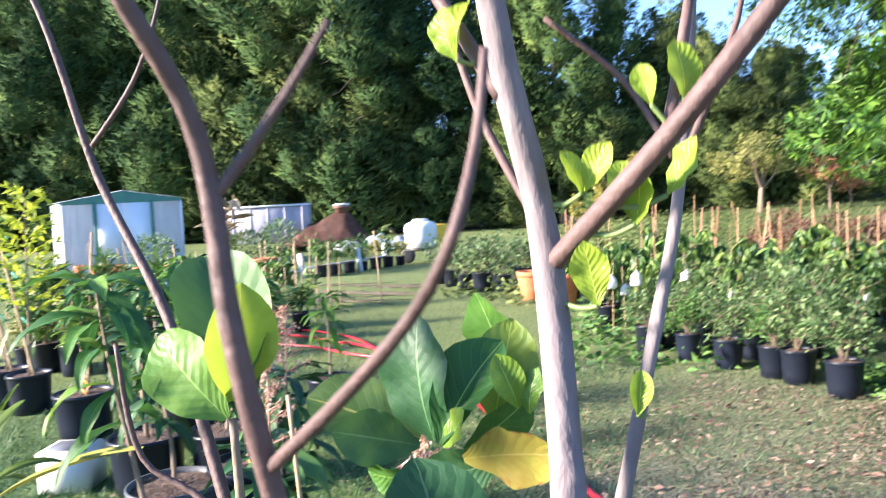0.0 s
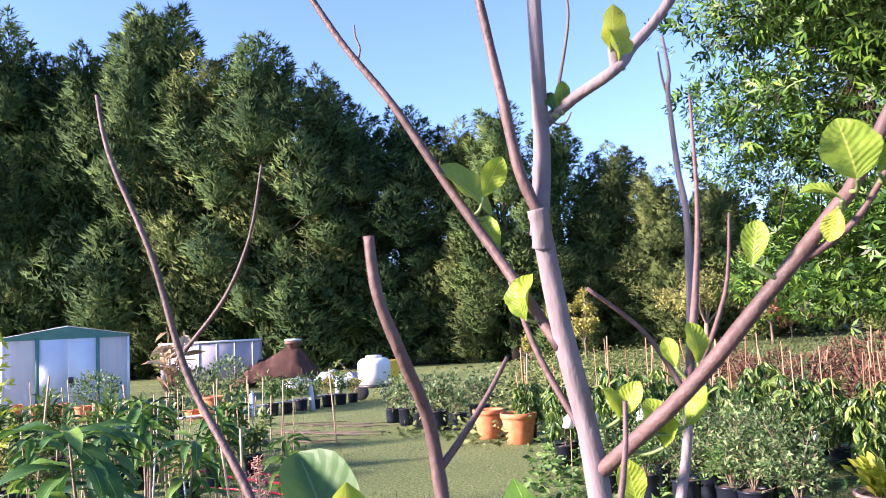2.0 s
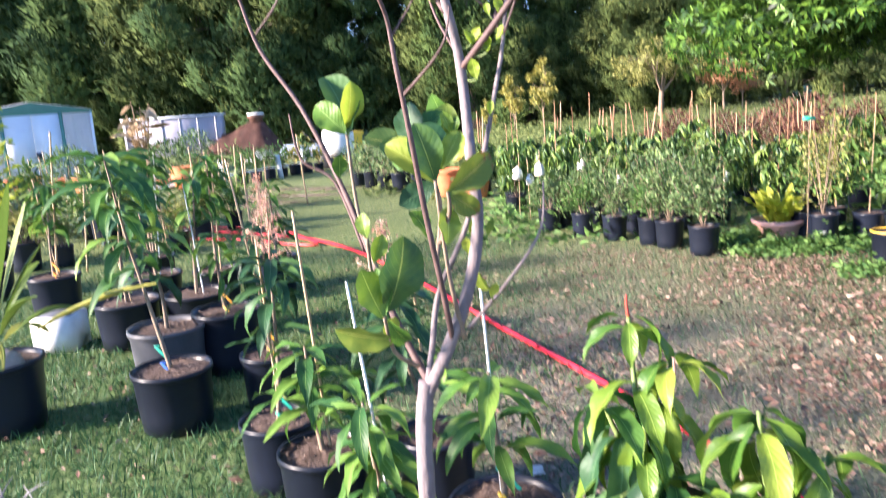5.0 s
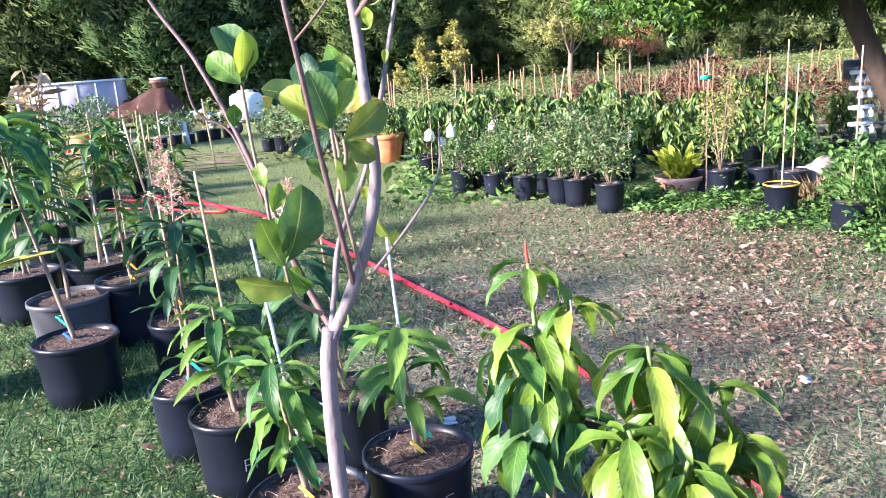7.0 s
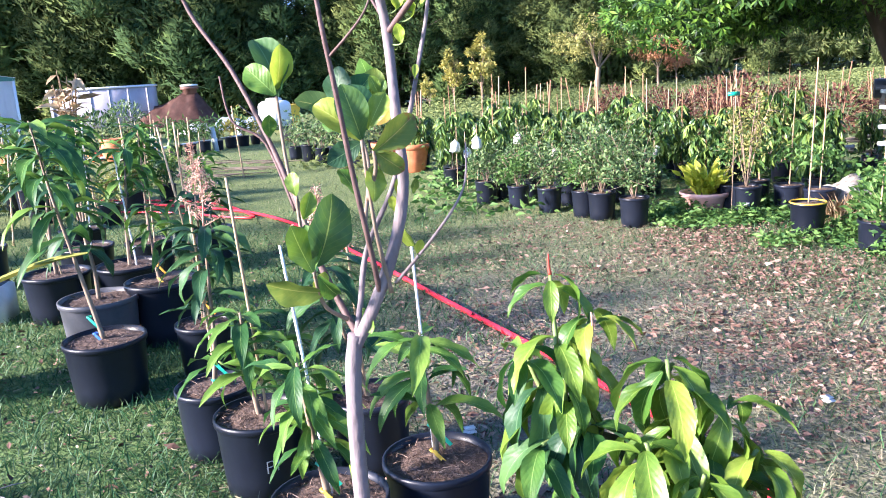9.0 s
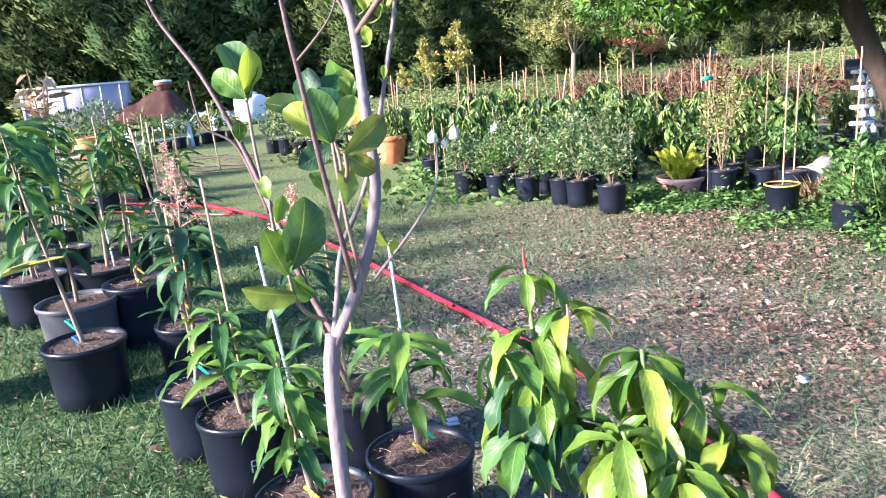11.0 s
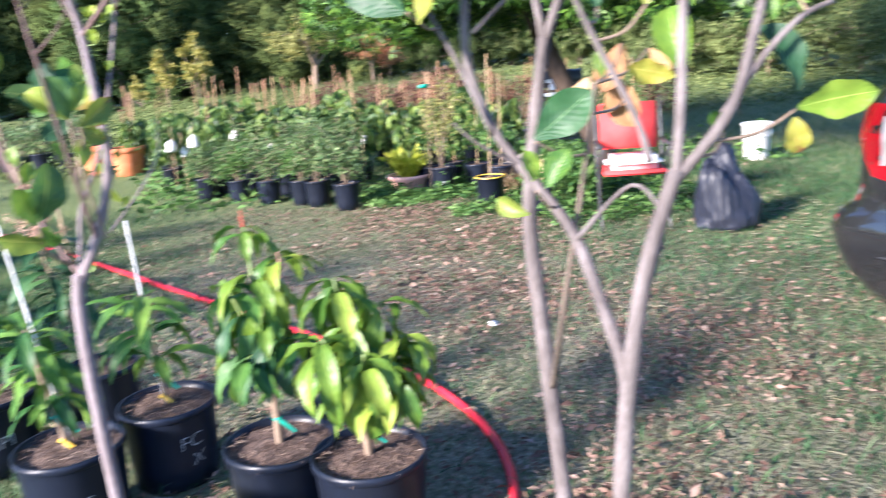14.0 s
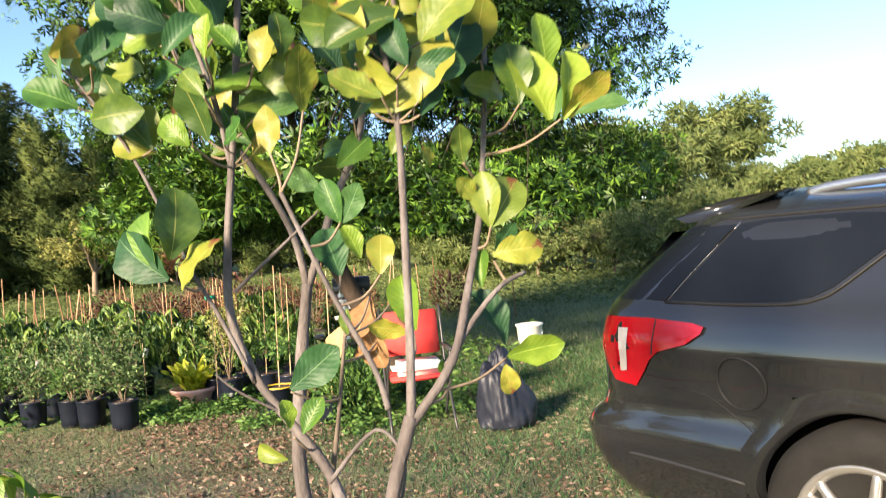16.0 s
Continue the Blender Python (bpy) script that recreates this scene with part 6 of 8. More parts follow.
# red folding chair with a white cushion
chair = thing("folding_chair", "red canvas folding chair with a white cushion", "chair", (3.42, 3.82, 0), -22)
back = part("backrest", add_box(bmesh.new(), 0, 0, 0, 0.44, 0.025, 0.36, 0.01), RED_CLOTH, chair)
back.matrix_basis = pose(0, 0.22, 0.74, -14, 0, 0)
part("seat", box(0, -0.02, 0.43, 0.46, 0.42, 0.03, 0.01), RED_CLOTH, chair)
cu = part("cushion", box(0, -0.05, 0.50, 0.42, 0.34, 0.10, 0.045), WHITE, chair, "crumpled white cushion")
for x in (-0.25, 0.25):
    part("leg", tube([(x, -0.26, 0), (x, 0.0, 0.28), (x, 0.24, 0.56)], 0.012, 0.012, 8, 2), BLACK_METAL, chair)
    part("leg", tube([(x * 0.96, 0.26, 0), (x * 0.96, 0.0, 0.3), (x * 0.96, -0.24, 0.62)], 0.012, 0.012, 8, 2), BLACK_METAL, chair)
    part("armrest", box(x, -0.03, 0.63, 0.05, 0.42, 0.025, 0.01), BLACK_METAL, chair)
    part("back_post", tube([(x, 0.14, 0.40), (x, 0.2, 0.65), (x, 0.29, 0.95)], 0.011, 0.011, 8, 2), BLACK_METAL, chair)
# black rubbish bag
bm = bmesh.new()
bmesh.ops.create_icosphere(bm, subdivisions=5, radius=1.0)
for v in bm.verts:
    c = v.co.copy()
    k = 1 + 0.30 * noise.noise(c * 1.3 + Vector((3, 1, 0))) + 0.16 * abs(noise.noise(Vector((c.x * 3.2, c.y * 3.2, c.z * 0.9)))) - 0.07 * abs(noise.noise(Vector((c.x * 7, c.y * 7, c.z * 2.2)))) - 0.05 * abs(noise.noise(c * 11))
    up = max(0, c.z + 0.55) / 1.55
    wide = (1 - 0.62 * up) if c.z > -0.55 else 0.9
    v.co = Vector((c.x * 0.31 * k * wide - 0.05 * up, c.y * 0.25 * k * wide, max(0.0, (c.z + 0.62) * 0.33 * k)))
bag = part("rubbish_bag", bm, BAG)
bag.matrix_basis = pose(3.92, 3.36, 0, 0, 0, 20)
tagged(bag, "full black plastic rubbish bag slumped on the grass", "rubbish bag")
bucket = thing("white_bucket", "white plastic bucket standing beyond the oak", "bucket", (6.1, 5.9, 0))
part("body", lathe([(0.12, 0.0), (0.13, 0.01), (0.155, 0.38), (0.165, 0.385), (0.165, 0.41), (0.15, 0.41), (0.11, 0.02)], 26), WHITE, bucket)
part("handle", tube([(-0.16, 0, 0.37), (-0.1, -0.12, 0.3), (0, -0.17, 0.27), (0.1, -0.12, 0.3), (0.16, 0, 0.37)], 0.004, 0.004, 6, 4), METAL_WHITE, bucket)

# leafy mound of weeds at the lawn's edge
for i, (x, y, s_) in enumerate([(3.22, 4.55, 0.7), (3.35, 5.05, 0.8)]):
    t = thing("weed_bush", "low leafy weed bush at the lawn's edge", "bush", (x, y, 0), i * 50, "weed bushes")
    rng = np.random.default_rng(150 + i)
    P, W = clump(rng, (0, 0, 0.3), (0.45, 0.42, 0.36), 1500, 0.5)
    P[:, 2] = np.maximum(P[:, 2], 0.01)
    foliage("foliage", SMALL_LEAF, P * s_, W, rng.uniform(0.04, 0.085, 1500), CLOUD_VINE, t, 150 + i)
    for k in range(5):
        part("stem", tube([(0, 0, 0), (0.15 * math.cos(k * 1.3), 0.15 * math.sin(k * 1.3), 0.2), (0.3 * math.cos(k * 1.3), 0.3 * math.sin(k * 1.3), 0.5)], 0.008, 0.003, 5, 2), STEM_GREEN, t)


# ---- left side: more potted plants, palm, white box ----
palm = thing("coconut_seedling", "coconut seedling with pleated yellow-green fronds in a black pot", "palm", (-2.40, 2.38, 0))
pot(palm, 0.44, 0.36)
nut = bmesh.new()
bmesh.ops.create_icosphere(nut, subdivisions=3, radius=0.09, matrix=Matrix.Translation((0.06, -0.03, 0.34)) @ Matrix.Diagonal((1.2, 1, 0.85, 1)))
part("coconut", nut, STONE, palm, "dry grey coconut husk")


def frond(parent, way, length, width, droop, material):
    """One undivided pleated frond."""
    bm = bmesh.new()
    base, n, k = Vector((-0.03, 0, 0.33)), 12, 10
    w = Vector(way).normalized()
    side = w.cross(Vector((0, 0, 1))).normalized()
    rows_ = []
    for i in range(n + 1):
        t = i / n
        p = base + w * length * t + Vector((0, 0, -droop * t * t))
        half = width * (0.06 if t < 0.3 else 0.06 + 0.94 * math.sin(math.pi * min(1, (t - 0.3) / 0.72)) ** 0.7)
        rows_.append([bm.verts.new(p + side * half * (2 * j / k - 1) + Vector((0, 0, (0.012 if j % 2 else -0.012) * min(1, half * 12) + abs(2 * j / k - 1) * half * 0.35))) for j in range(k + 1)])
    for a, b in zip(rows_, rows_[1:]):
        for j in range(k):
            bm.faces.new((a[j], a[j + 1], b[j + 1], b[j]))
    part("frond", bm, material, parent)


PALM = mat("palm_frond", [(0.10, 0.17, 0.03), (0.24, 0.30, 0.05), (0.44, 0.40, 0.10)], 5, 0.45, 0.1, 40, thin=0.3, rand="object")
for i in range(20):
    a = i * 2.4
    frond(palm, (math.cos(a) * 0.8, math.sin(a) * 0.8, 2.8 - 0.11 * i), 0.95 - 0.015 * i, 0.04, 0.04 + 0.02 * i, PALM)
frond(palm, (1.5, -0.1, 1.0), 1.15, 0.05, 0.25, PALM)

wb = thing("white_foam_box", "white polystyrene box standing on the grass", "box", (-2.98, 3.72, 0), 12)
bm = box(0, 0, 0.12, 0.28, 0.26, 0.24, 0.01)
part("shell", bm, WHITE, wb)
# thin grey sheet on the solid box imitates its shaded open inside
part("hollow_shade_sheet", box(0, 0, 0.236, 0.22, 0.20, 0.014, 0.003), POT_GREY, wb)
mango(14, -2.5, 3.75, 0.42, 0.31, 0.85, "young mango in a black pot beside the foam box", "dark", 6, 9, 1.1, (0.05, 0), stakes=[(0.04, 0, 0.28, 0.8, (-0.2, 0.05))])
mango(15, -2.75, 4.6, 0.40, 0.31, 0.9, "green mango with long leaves in a black pot", "mid", 6, 9, 1.1, (0, 0), stakes=[(0.04, 0, 0.28, 0.95, (0.05, 0.05), 0.006, WHITE)])
mango(16, -3.6, 4.6, 0.40, 0.33, 0.7, "leafy mango with orange ribbons in a black pot", "mid", 5, 9, 1.1, (0.05, 0), stakes=[(0, 0.04, 0.28, 1.15, (0.1, 0.05), 0.009), (0.05, 0, 0.28, 0.8, (-0.1, 0))], tie=(TAPE_ORANGE, TAPE_ORANGE))
mango(17, -2.3, 4.7, 0.36, 0.31, 0.85, "green mango among the back pots", "mid", 6, 9, 1.0, (0.03, 0), stakes=[(0.04, 0, 0.28, 0.9, (0.02, 0.0))])
mango(18, -3.2, 5.4, 0.38, 0.31, 0.85, "dark-leaved mango among the back pots", "dark", 6, 9, 1.1, (0.03, 0), stakes=[(0.04, 0, 0.28, 0.95, (0.02, 0.0))])
mango(19, -2.0, 2.0 + 3.2, 0.34, 0.30, 0.6, "small green mango among the back pots", "mid", 4, 8, 0.95, (0.0, 0))

# tall feathery plants with a taped cane
for i, (x, y, tall_, lean) in enumerate([(-4.6, 5.2, 1.75, 0.05), (-4.95, 5.35, 1.5, -0.05)]):
    t = thing("feathery_sapling", "tall feathery light green sapling in a black pot", "potted plant", (x, y, 0), 0, "feathery saplings")
    pot(t, 0.34, 0.32)
    part("stem", tube([(0, 0, 0.28), (lean, 0, tall_ * 0.5), (lean * 2, 0, tall_)], 0.012, 0.004, 6, 3), STEM_BROWN, t)
    rng = np.random.default_rng(60 + i)
    P, W = [], []
    for k in range(34):
        z = tall_ * (0.45 + 0.55 * k / 33)
        a = k * 2.4
        e = np.array([math.cos(a), math.sin(a), 0.5]) * 0.26 * (1.2 - 0.7 * k / 33)
        q = np.linspace(0.15, 1, 12)[:, None]
        P.append(np.array([lean * 2 * z / tall_, 0, z]) + e * q), W.append(e[None] + rng.normal(0, 0.12, (12, 3)))
    P, W = np.concatenate(P), np.concatenate(W)
    foliage("foliage", SMALL_LEAF, P, W, rng.uniform(0.06, 0.1, len(P)), CLOUD_FERN if i == 0 else CLOUD_VINE, t, 60 + i)
    stake(t, 0.1, -0.05, 0.28, 1.35, (-0.28, 0.0), 0.012, BAMBOO)
    for z in (0.55, 0.95, 1.3):
        ribbon(t, 0.05 - 0.15 * (z - 0.5), -0.05, 0.28 + z * 0.9, TAPE_GREEN, 0.05)

# bed of staked young plants with coloured ties
bedp = shrub(130, 0.26, 0.26, 0.5, 0.25, "leafy young plant in a black pot in the crowded bed", CLOUD_MANGO, 0.14, 240, group="potted plants in the crowded bed", shape=LONG_LEAF, stems=5, name="potted_seedling")
bedy = shrub(131, 0.26, 0.26, 0.35, 0.25, "light green young plant in a black pot in the crowded bed", CLOUD_OLIVE, 0.10, 260, group="potted plants in the crowded bed", shape=LONG_LEAF, stems=5, name="potted_seedling")
rnd = random.Random(16)
for i in range(26):
    x = -3.9 - rnd.uniform(0, 4.6)
    y = 5.9 + rnd.uniform(0, 4.8) + (-3.9 - x) * 0.3
    p = bedp if i % 3 else bedy
    if i < 2:
        move(p, x, y, 0, 0, 1.0)
    else:
        again(p, x, y, rnd.uniform(0, 360), rnd.uniform(0.85, 1.3), 0)
cane2 = thing("bed_cane", "bamboo cane standing in the crowded bed", "cane", group="canes in the crowded bed")
part("pole", tube([(0, 0, -0.05), (0.01, 0, 0.5), (0.02, 0, 1.0)], 0.011, 0.009, 7, 3, 0.1), BAMBOO, cane2)
for i in range(52):
    x = -3.4 - rnd.uniform(0, 6.4)
    y = 5.6 + rnd.uniform(0, 5.5) + (-3.2 - x) * 0.35
    m = pose(x, y, 0, rnd.uniform(-6, 6), rnd.uniform(-8, 8), rnd.uniform(0, 360)) @ Matrix.Scale(rnd.uniform(0.7, 1.15), 4)
    if i == 0:
        cane2.matrix_basis = m
    else:
        copy_thing(cane2, Matrix()).matrix_basis = m
t = thing("blue_tie", "blue plastic tie knotted on a cane", "tie", (-4.6, 7.3, 0))
part("knot", box(0, 0, 0.8, 0.22, 0.03, 0.04, 0.01), TAPE_BLUE, t)
part("pole", tube([(0, 0.03, 0), (0, 0.03, 0.5), (0.02, 0.03, 1.0)], 0.01, 0.009, 7, 2), BAMBOO, t)
# stacked clay pots and bricks by the shed
for i in range(12):
    planter("reddish clay pot in the cluttered row", -14.0 + 0.4 * i + rnd.uniform(-0.1, 0.1), 17.0 - 0.1 * i + rnd.uniform(-0.4, 0.4), rnd.uniform(0.24, 0.36), rnd.uniform(0.22, 0.4))

# ---- far left: shed, dead corn, urn, rail, clutter ----
def shed():
    t = thing("garden_shed", "white corrugated metal garden shed with green trim", "shed", (-14.5, 19.53, 0), 47)
    w, d, h, top = 3.05, 2.5, 2.0, 2.25

    def ribbed(x0, x1, z0, z1, y, gable=None, axis="x"):
        bm = bmesh.new()
        n = max(2, int((x1 - x0) / 0.06))
        lo, hi = [], []
        for i in range(n + 1):
            u = x0 + (x1 - x0) * i / n
            dep = 0.007 if (i // 3) % 2 else -0.007
            zt = z1 if not gable else gable(u)
            p = (u, y + dep) if axis == "x" else (y + dep, u)
            lo.append(bm.verts.new((*p, z0))), hi.append(bm.verts.new((*p, zt)))
        for i in range(n):
            bm.faces.new((lo[i], lo[i + 1], hi[i + 1], hi[i]))
        bmesh.ops.solidify(bm, geom=bm.faces, thickness=0.01)
        return bm
    gab = lambda u: h + (top - h) * (1 - abs(u) / (w / 2))
    part("front_wall", ribbed(-w / 2, -0.72, 0.05, h, -d / 2), METAL_WHITE, t, smooth=False)
    part("front_wall", ribbed(0.72, w / 2, 0.05, h, -d / 2), METAL_WHITE, t, smooth=False)
    part("back_wall", ribbed(-w / 2, w / 2, 0.05, h, d / 2), METAL_WHITE, t, smooth=False)
    part("side_wall", ribbed(-d / 2, d / 2, 0.05, h, -w / 2, None, "y"), METAL_WHITE, t, smooth=False)
    part("side_wall", ribbed(-d / 2, d / 2, 0.05, h, w / 2, None, "y"), METAL_WHITE, t, smooth=False)
    for x0, x1 in ((-0.72, 0.0), (0.0, 0.72)):
        part("door", box((x0 + x1) / 2, -d / 2 - 0.03, h / 2, x1 - x0 - 0.012, 0.03, h - 0.12, 0.006), METAL_WHITE, t)
    part("door_handle", box(0.06, -d / 2 - 0.06, 0.85, 0.12, 0.04, 0.16, 0.008), BLACK_METAL, t)
    for x in (-0.74, 0.74):
        part("door_post", box(x, -d / 2 - 0.035, h / 2, 0.09, 0.05, h, 0.004), TRIM_GREEN, t)
    bm = bmesh.new()
    pts = [(-w / 2 - 0.05, h - 0.06), (w / 2 + 0.05, h - 0.06), (w / 2 + 0.05, h + 0.02), (0.0, top + 0.02), (-w / 2 - 0.05, h + 0.02)]
    f = bm.faces.new([bm.verts.new((x, -d / 2 - 0.05, z)) for x, z in pts])
    got = bmesh.ops.extrude_face_region(bm, geom=[f])
    bmesh.ops.translate(bm, verts=[v for v in got["geom"] if isinstance(v, bmesh.types.BMVert)], vec=(0, 0.04, 0))
    part("gable_trim", bm, TRIM_GREEN, t, smooth=False)
    for sx in (-1, 1):
        bm = bmesh.new()
        n = 20
        for layer in (0,):
            vs = []
            for i in range(n + 1):
                u = -d / 2 - 0.09 + (d + 0.18) * i / n
                dep = 0.014 if i % 2 else 0
                vs.append((bm.verts.new((0, u, top + 0.03 + dep)), bm.verts.new((sx * (w / 2 + 0.09), u, h + 0.015 + dep))))
            for a, b in zip(vs, vs[1:]):
                bm.faces.new((a[0], a[1], b[1], b[0]))
        bmesh.ops.solidify(bm, geom=bm.faces, thickness=0.012)
        part("roof", bm, METAL_WHITE, t, smooth=False)
    for sx in (-1, 1):
        part("corner_trim", box(sx * (w / 2 + 0.01), -d / 2 - 0.02, h / 2, 0.06, 0.06, h, 0.003), METAL_WHITE, t)
    return t


shed()
corn = thing("dead_corn_clump", "clump of dried corn stalks standing in a pot", "dead plant", (-9.25, 16.4, 0))
pot(corn, 0.5, 0.42)
rng = np.random.default_rng(71)
P, W = [], []
for i in range(9):
    a = i * 2.4
    bm = bmesh.new()
    e = Vector((math.cos(a) * 0.28, math.sin(a) * 0.28, 1.6 + 0.55 * rng.random()))
    add_tube(bm, [(0.05 * math.cos(a), 0.05 * math.sin(a), 0.35), e * 0.55, e], 0.016, 0.008, 6, 3, 0.1)
    part("stalk", bm, DRY, corn)
    for k in range(6):
        P.append(np.array(e) * (0.35 + 0.12 * k)), W.append(np.array([math.cos(k * 2.2 + a), math.sin(k * 2.2 + a), 1.3 - 0.35 * k]))
foliage("leaves", LONG_LEAF, np.array(P), np.array(W), rng.uniform(0.3, 0.6, len(P)), DRY, corn, 71)
for i, (x, y, s, m) in enumerate([(-8.6, 16.3, 1.2, CLOUD_SHRUB), (-11.9, 24.6, 1.35, CLOUD_SHRUB), (-17.5, 24.0, 2.4, CLOUD_VINE), (-12.0, 17.6, 1.2, CLOUD_SHRUB)]):
    t = thing("garden_bush", "rounded bush on the lawn's edge", "bush", (x, y, 0), i * 40, "bushes by the shed")
    rng = np.random.default_rng(80 + i)
    P, W = clump(rng, (0, 0, 0.45), (0.5, 0.5, 0.45), 700, 0.5)
    foliage("foliage", SMALL_LEAF, P * s, W, rng.uniform(0.07, 0.13, 700) * s ** 0.5, m, t, 80 + i)
    for k in range(4):
        part("stem", tube([(0, 0, 0), (0.2 * s * math.cos(k * 1.6), 0.2 * s * math.sin(k * 1.6), 0.5 * s)], 0.015, 0.005, 5, 1), STEM_BROWN, t)
urn = thing("terracotta_urn", "round-bellied terracotta urn on the lawn", "urn", (-7.9, 15.6, 0))
part("body", lathe([(0.15, 0), (0.18, 0.02), (0.27, 0.18), (0.29, 0.3), (0.26, 0.4), (0.25, 0.43), (0.29, 0.45), (0.295, 0.49), (0.25, 0.49), (0.22, 0.43), (0.15, 0.05)], 36), TERRA, urn)
planter("low terracotta bowl near the dead corn", -8.5, 15.9, 0.4, 0.2)

rail = thing("low_white_rail", "low white rail on posts above a row of pots", "rail", (-7.1, 15.9, 0))
ends = [Vector((0, 0, 0)), Vector((1.1, 2.5, 0))]
for e in ends + [(ends[0] + ends[1]) / 2 + Vector((0.4, -0.2, 0))]:
    p = part("post", box(0, 0, 0.26, 0.12, 0.05, 0.56, 0.006), METAL_WHITE, rail)
    p.matrix_basis = pose(e.x, e.y, 0, 0, -6, 0)
part("beam", tube([(0, 0, 0.2), (0.55, 1.25, 0.22), (1.1, 2.5, 0.24)], 0.03, 0.03, 8, 2), METAL_WHITE, rail)
part("beam", tube([(0, 0, 0.16), (-0.8, -0.3, 0.12), (-1.6, -0.7, 0.05)], 0.03, 0.03, 8, 2), METAL_WHITE, rail)
seedl = shrub(140, 0.3, 0.26, 0.55, 0.28, "young leafy plant in a black pot along the rail", CLOUD_VINE, 0.12, 260, group="pots along the rail", shape=LONG_LEAF, stems=5, name="potted_seedling")
seedy = shrub(141, 0.3, 0.26, 0.6, 0.2, "yellow-leaved plant in a black pot along the rail", CLOUD_YELLOW, 0.12, 160, group="pots along the rail", stems=5, name="potted_seedling")
for i in range(7):
    x, y = -6.7 + i * 0.17, 15.95 + i * 0.42
    p = seedy if i in (4, 6) else seedl
    if i in (0, 4):
        move(p, x, y, 0, 0, 1.0)
    else:
        again(p, x, y, i * 77, 0.85 + 0.06 * (i % 3), 0)

# white trailer panel with its shade mixed in as lilac-grey
SHADED_WHITE = mat("shaded_white_panel", [(0.26, 0.25, 0.30), (0.40, 0.39, 0.44)], 2, 0.6, 0.1, 30)
panel = thing("white_trailer", "low white panelled trailer body beside the tarp", "trailer", (-13.3, 26.2, 0), 12)
panel.matrix_basis = pose(-13.3, 26.2, 0, 0, 0, 12) @ Matrix.Diagonal((1, 1, 1.32, 1))
part("side_panel", box(0, 0, 0.74, 3.4, 0.9, 1.0, 0.02), SHADED_WHITE, panel)
part("top_rail", box(0, -0.02, 1.27, 3.5, 0.98, 0.05, 0.01), METAL_WHITE, panel)
for x in (-1.4, 1.4):
    wm = lathe([(0.1, -0.09), (0.28, -0.09), (0.31, -0.05), (0.31, 0.05), (0.28, 0.09), (0.1, 0.09)], 24)
    bmesh.ops.transform(wm, matrix=pose(x, -0.4, 0.31, 90, 0, 0), verts=wm.verts)
    part("wheel", wm, BLACK_METAL, panel)
for i in range(6):
    part("rib", box(-1.6 + i * 0.63, -0.455, 0.8, 0.05, 0.03, 0.9, 0.004), SHADED_WHITE, panel)
# brown tarp over a rounded oven with a short flue
oven = thing("covered_kiln", "rusty brown tarpaulin draped over a domed kiln with a flue", "kiln", (-10.7, 26.6, 0))
oven.matrix_basis = pose(-10.7, 26.6, 0, 0, 0, 14) @ Matrix.Diagonal((0.86, 0.78, 0.84, 1))
bm = bmesh.new()
n, k = 40, 18
grid = [[bm.verts.new((-2.2 + 4.0 * i / n, -1.2 + 2.4 * j / k, 0)) for i in range(n + 1)] for j in range(k + 1)]
for row in grid:
    for v in row:
        x, y = v.co.x, v.co.y
        hump = 1.55 * math.exp(-((x - 0.4) ** 2 / 0.9 + y * y / 0.9)) + 0.95 * math.exp(-((x + 1.1) ** 2 / 1.0 + y * y / 1.0))
        v.co.z = max(0.02, hump + 0.10 * noise.noise(Vector((x * 2.3, y * 2.3, 4))) + 0.05 * abs(noise.noise(Vector((x * 6, y * 1.5, 1)))))
for a, b in zip(grid, grid[1:]):
    for i in range(n):
        bm.faces.new((a[i], a[i + 1], b[i + 1], b[i]))
bmesh.ops.solidify(bm, geom=bm.faces, thickness=0.015)
part("tarpaulin", bm, RUST, oven)
part("flue", lathe([(0.28, 1.3), (0.28, 1.72), (0.36, 1.73), (0.37, 1.84), (0.3, 1.85)], 24), RUST, oven).location = (0.35, 0, 0)
part("flue_cap", lathe([(0.3, 1.86), (0.36, 1.87), (0.35, 1.93), (0.1, 1.95)], 24), WHITE, oven).location = (0.35, 0, 0)
for i, (x, y, sx, sz, m) in enumerate([(-8.7, 25.6, 0.8, 0.5, BLUE_TARP), (-7.9, 25.2, 0.7, 0.4, BLUE_TARP), (-9.6, 25.0, 0.7, 0.32, WHITE)]):
    bm = bmesh.new()
    grid = [[bm.verts.new((sx * (u / 9 - 1), 0.5 * (w_ / 7 - 1), 0)) for u in range(19)] for w_ in range(15)]
    for row in grid:
        for v in row:
            r = (v.co.x / sx) ** 2 + (v.co.y / 0.5) ** 2
            v.co.z = max(0.02, sz * (1 - r) + 0.12 * noise.noise(v.co * 4 + Vector((i * 5, 0, 0))))
    for a, b in zip(grid, grid[1:]):
        for u in range(18):
            bm.faces.new((a[u], a[u + 1], b[u + 1], b[u]))
    bmesh.ops.solidify(bm, geom=bm.faces, thickness=0.012)
    ob = part("folded_tarp", bm, m)
    ob.matrix_basis = pose(x, y, 0, 0, 0, i * 20)
    tagged(ob, "crumpled pale tarpaulin heaped on the grass", "tarpaulin")
barrow = thing("garden_cart", "white tub cart on black wheels", "cart", (-5.35, 19.3, 0), 10)
part("tub", lathe([(0.34, 0.36), (0.39, 0.38), (0.415, 0.6), (0.42, 0.88), (0.40, 0.96), (0.33, 1.01), (0.26, 1.03)], 24), WHITE, barrow)
part("lid", lathe([(0.2, 1.03), (0.21, 1.035), (0.2, 1.09), (0.12, 1.1)], 20), WHITE, barrow)
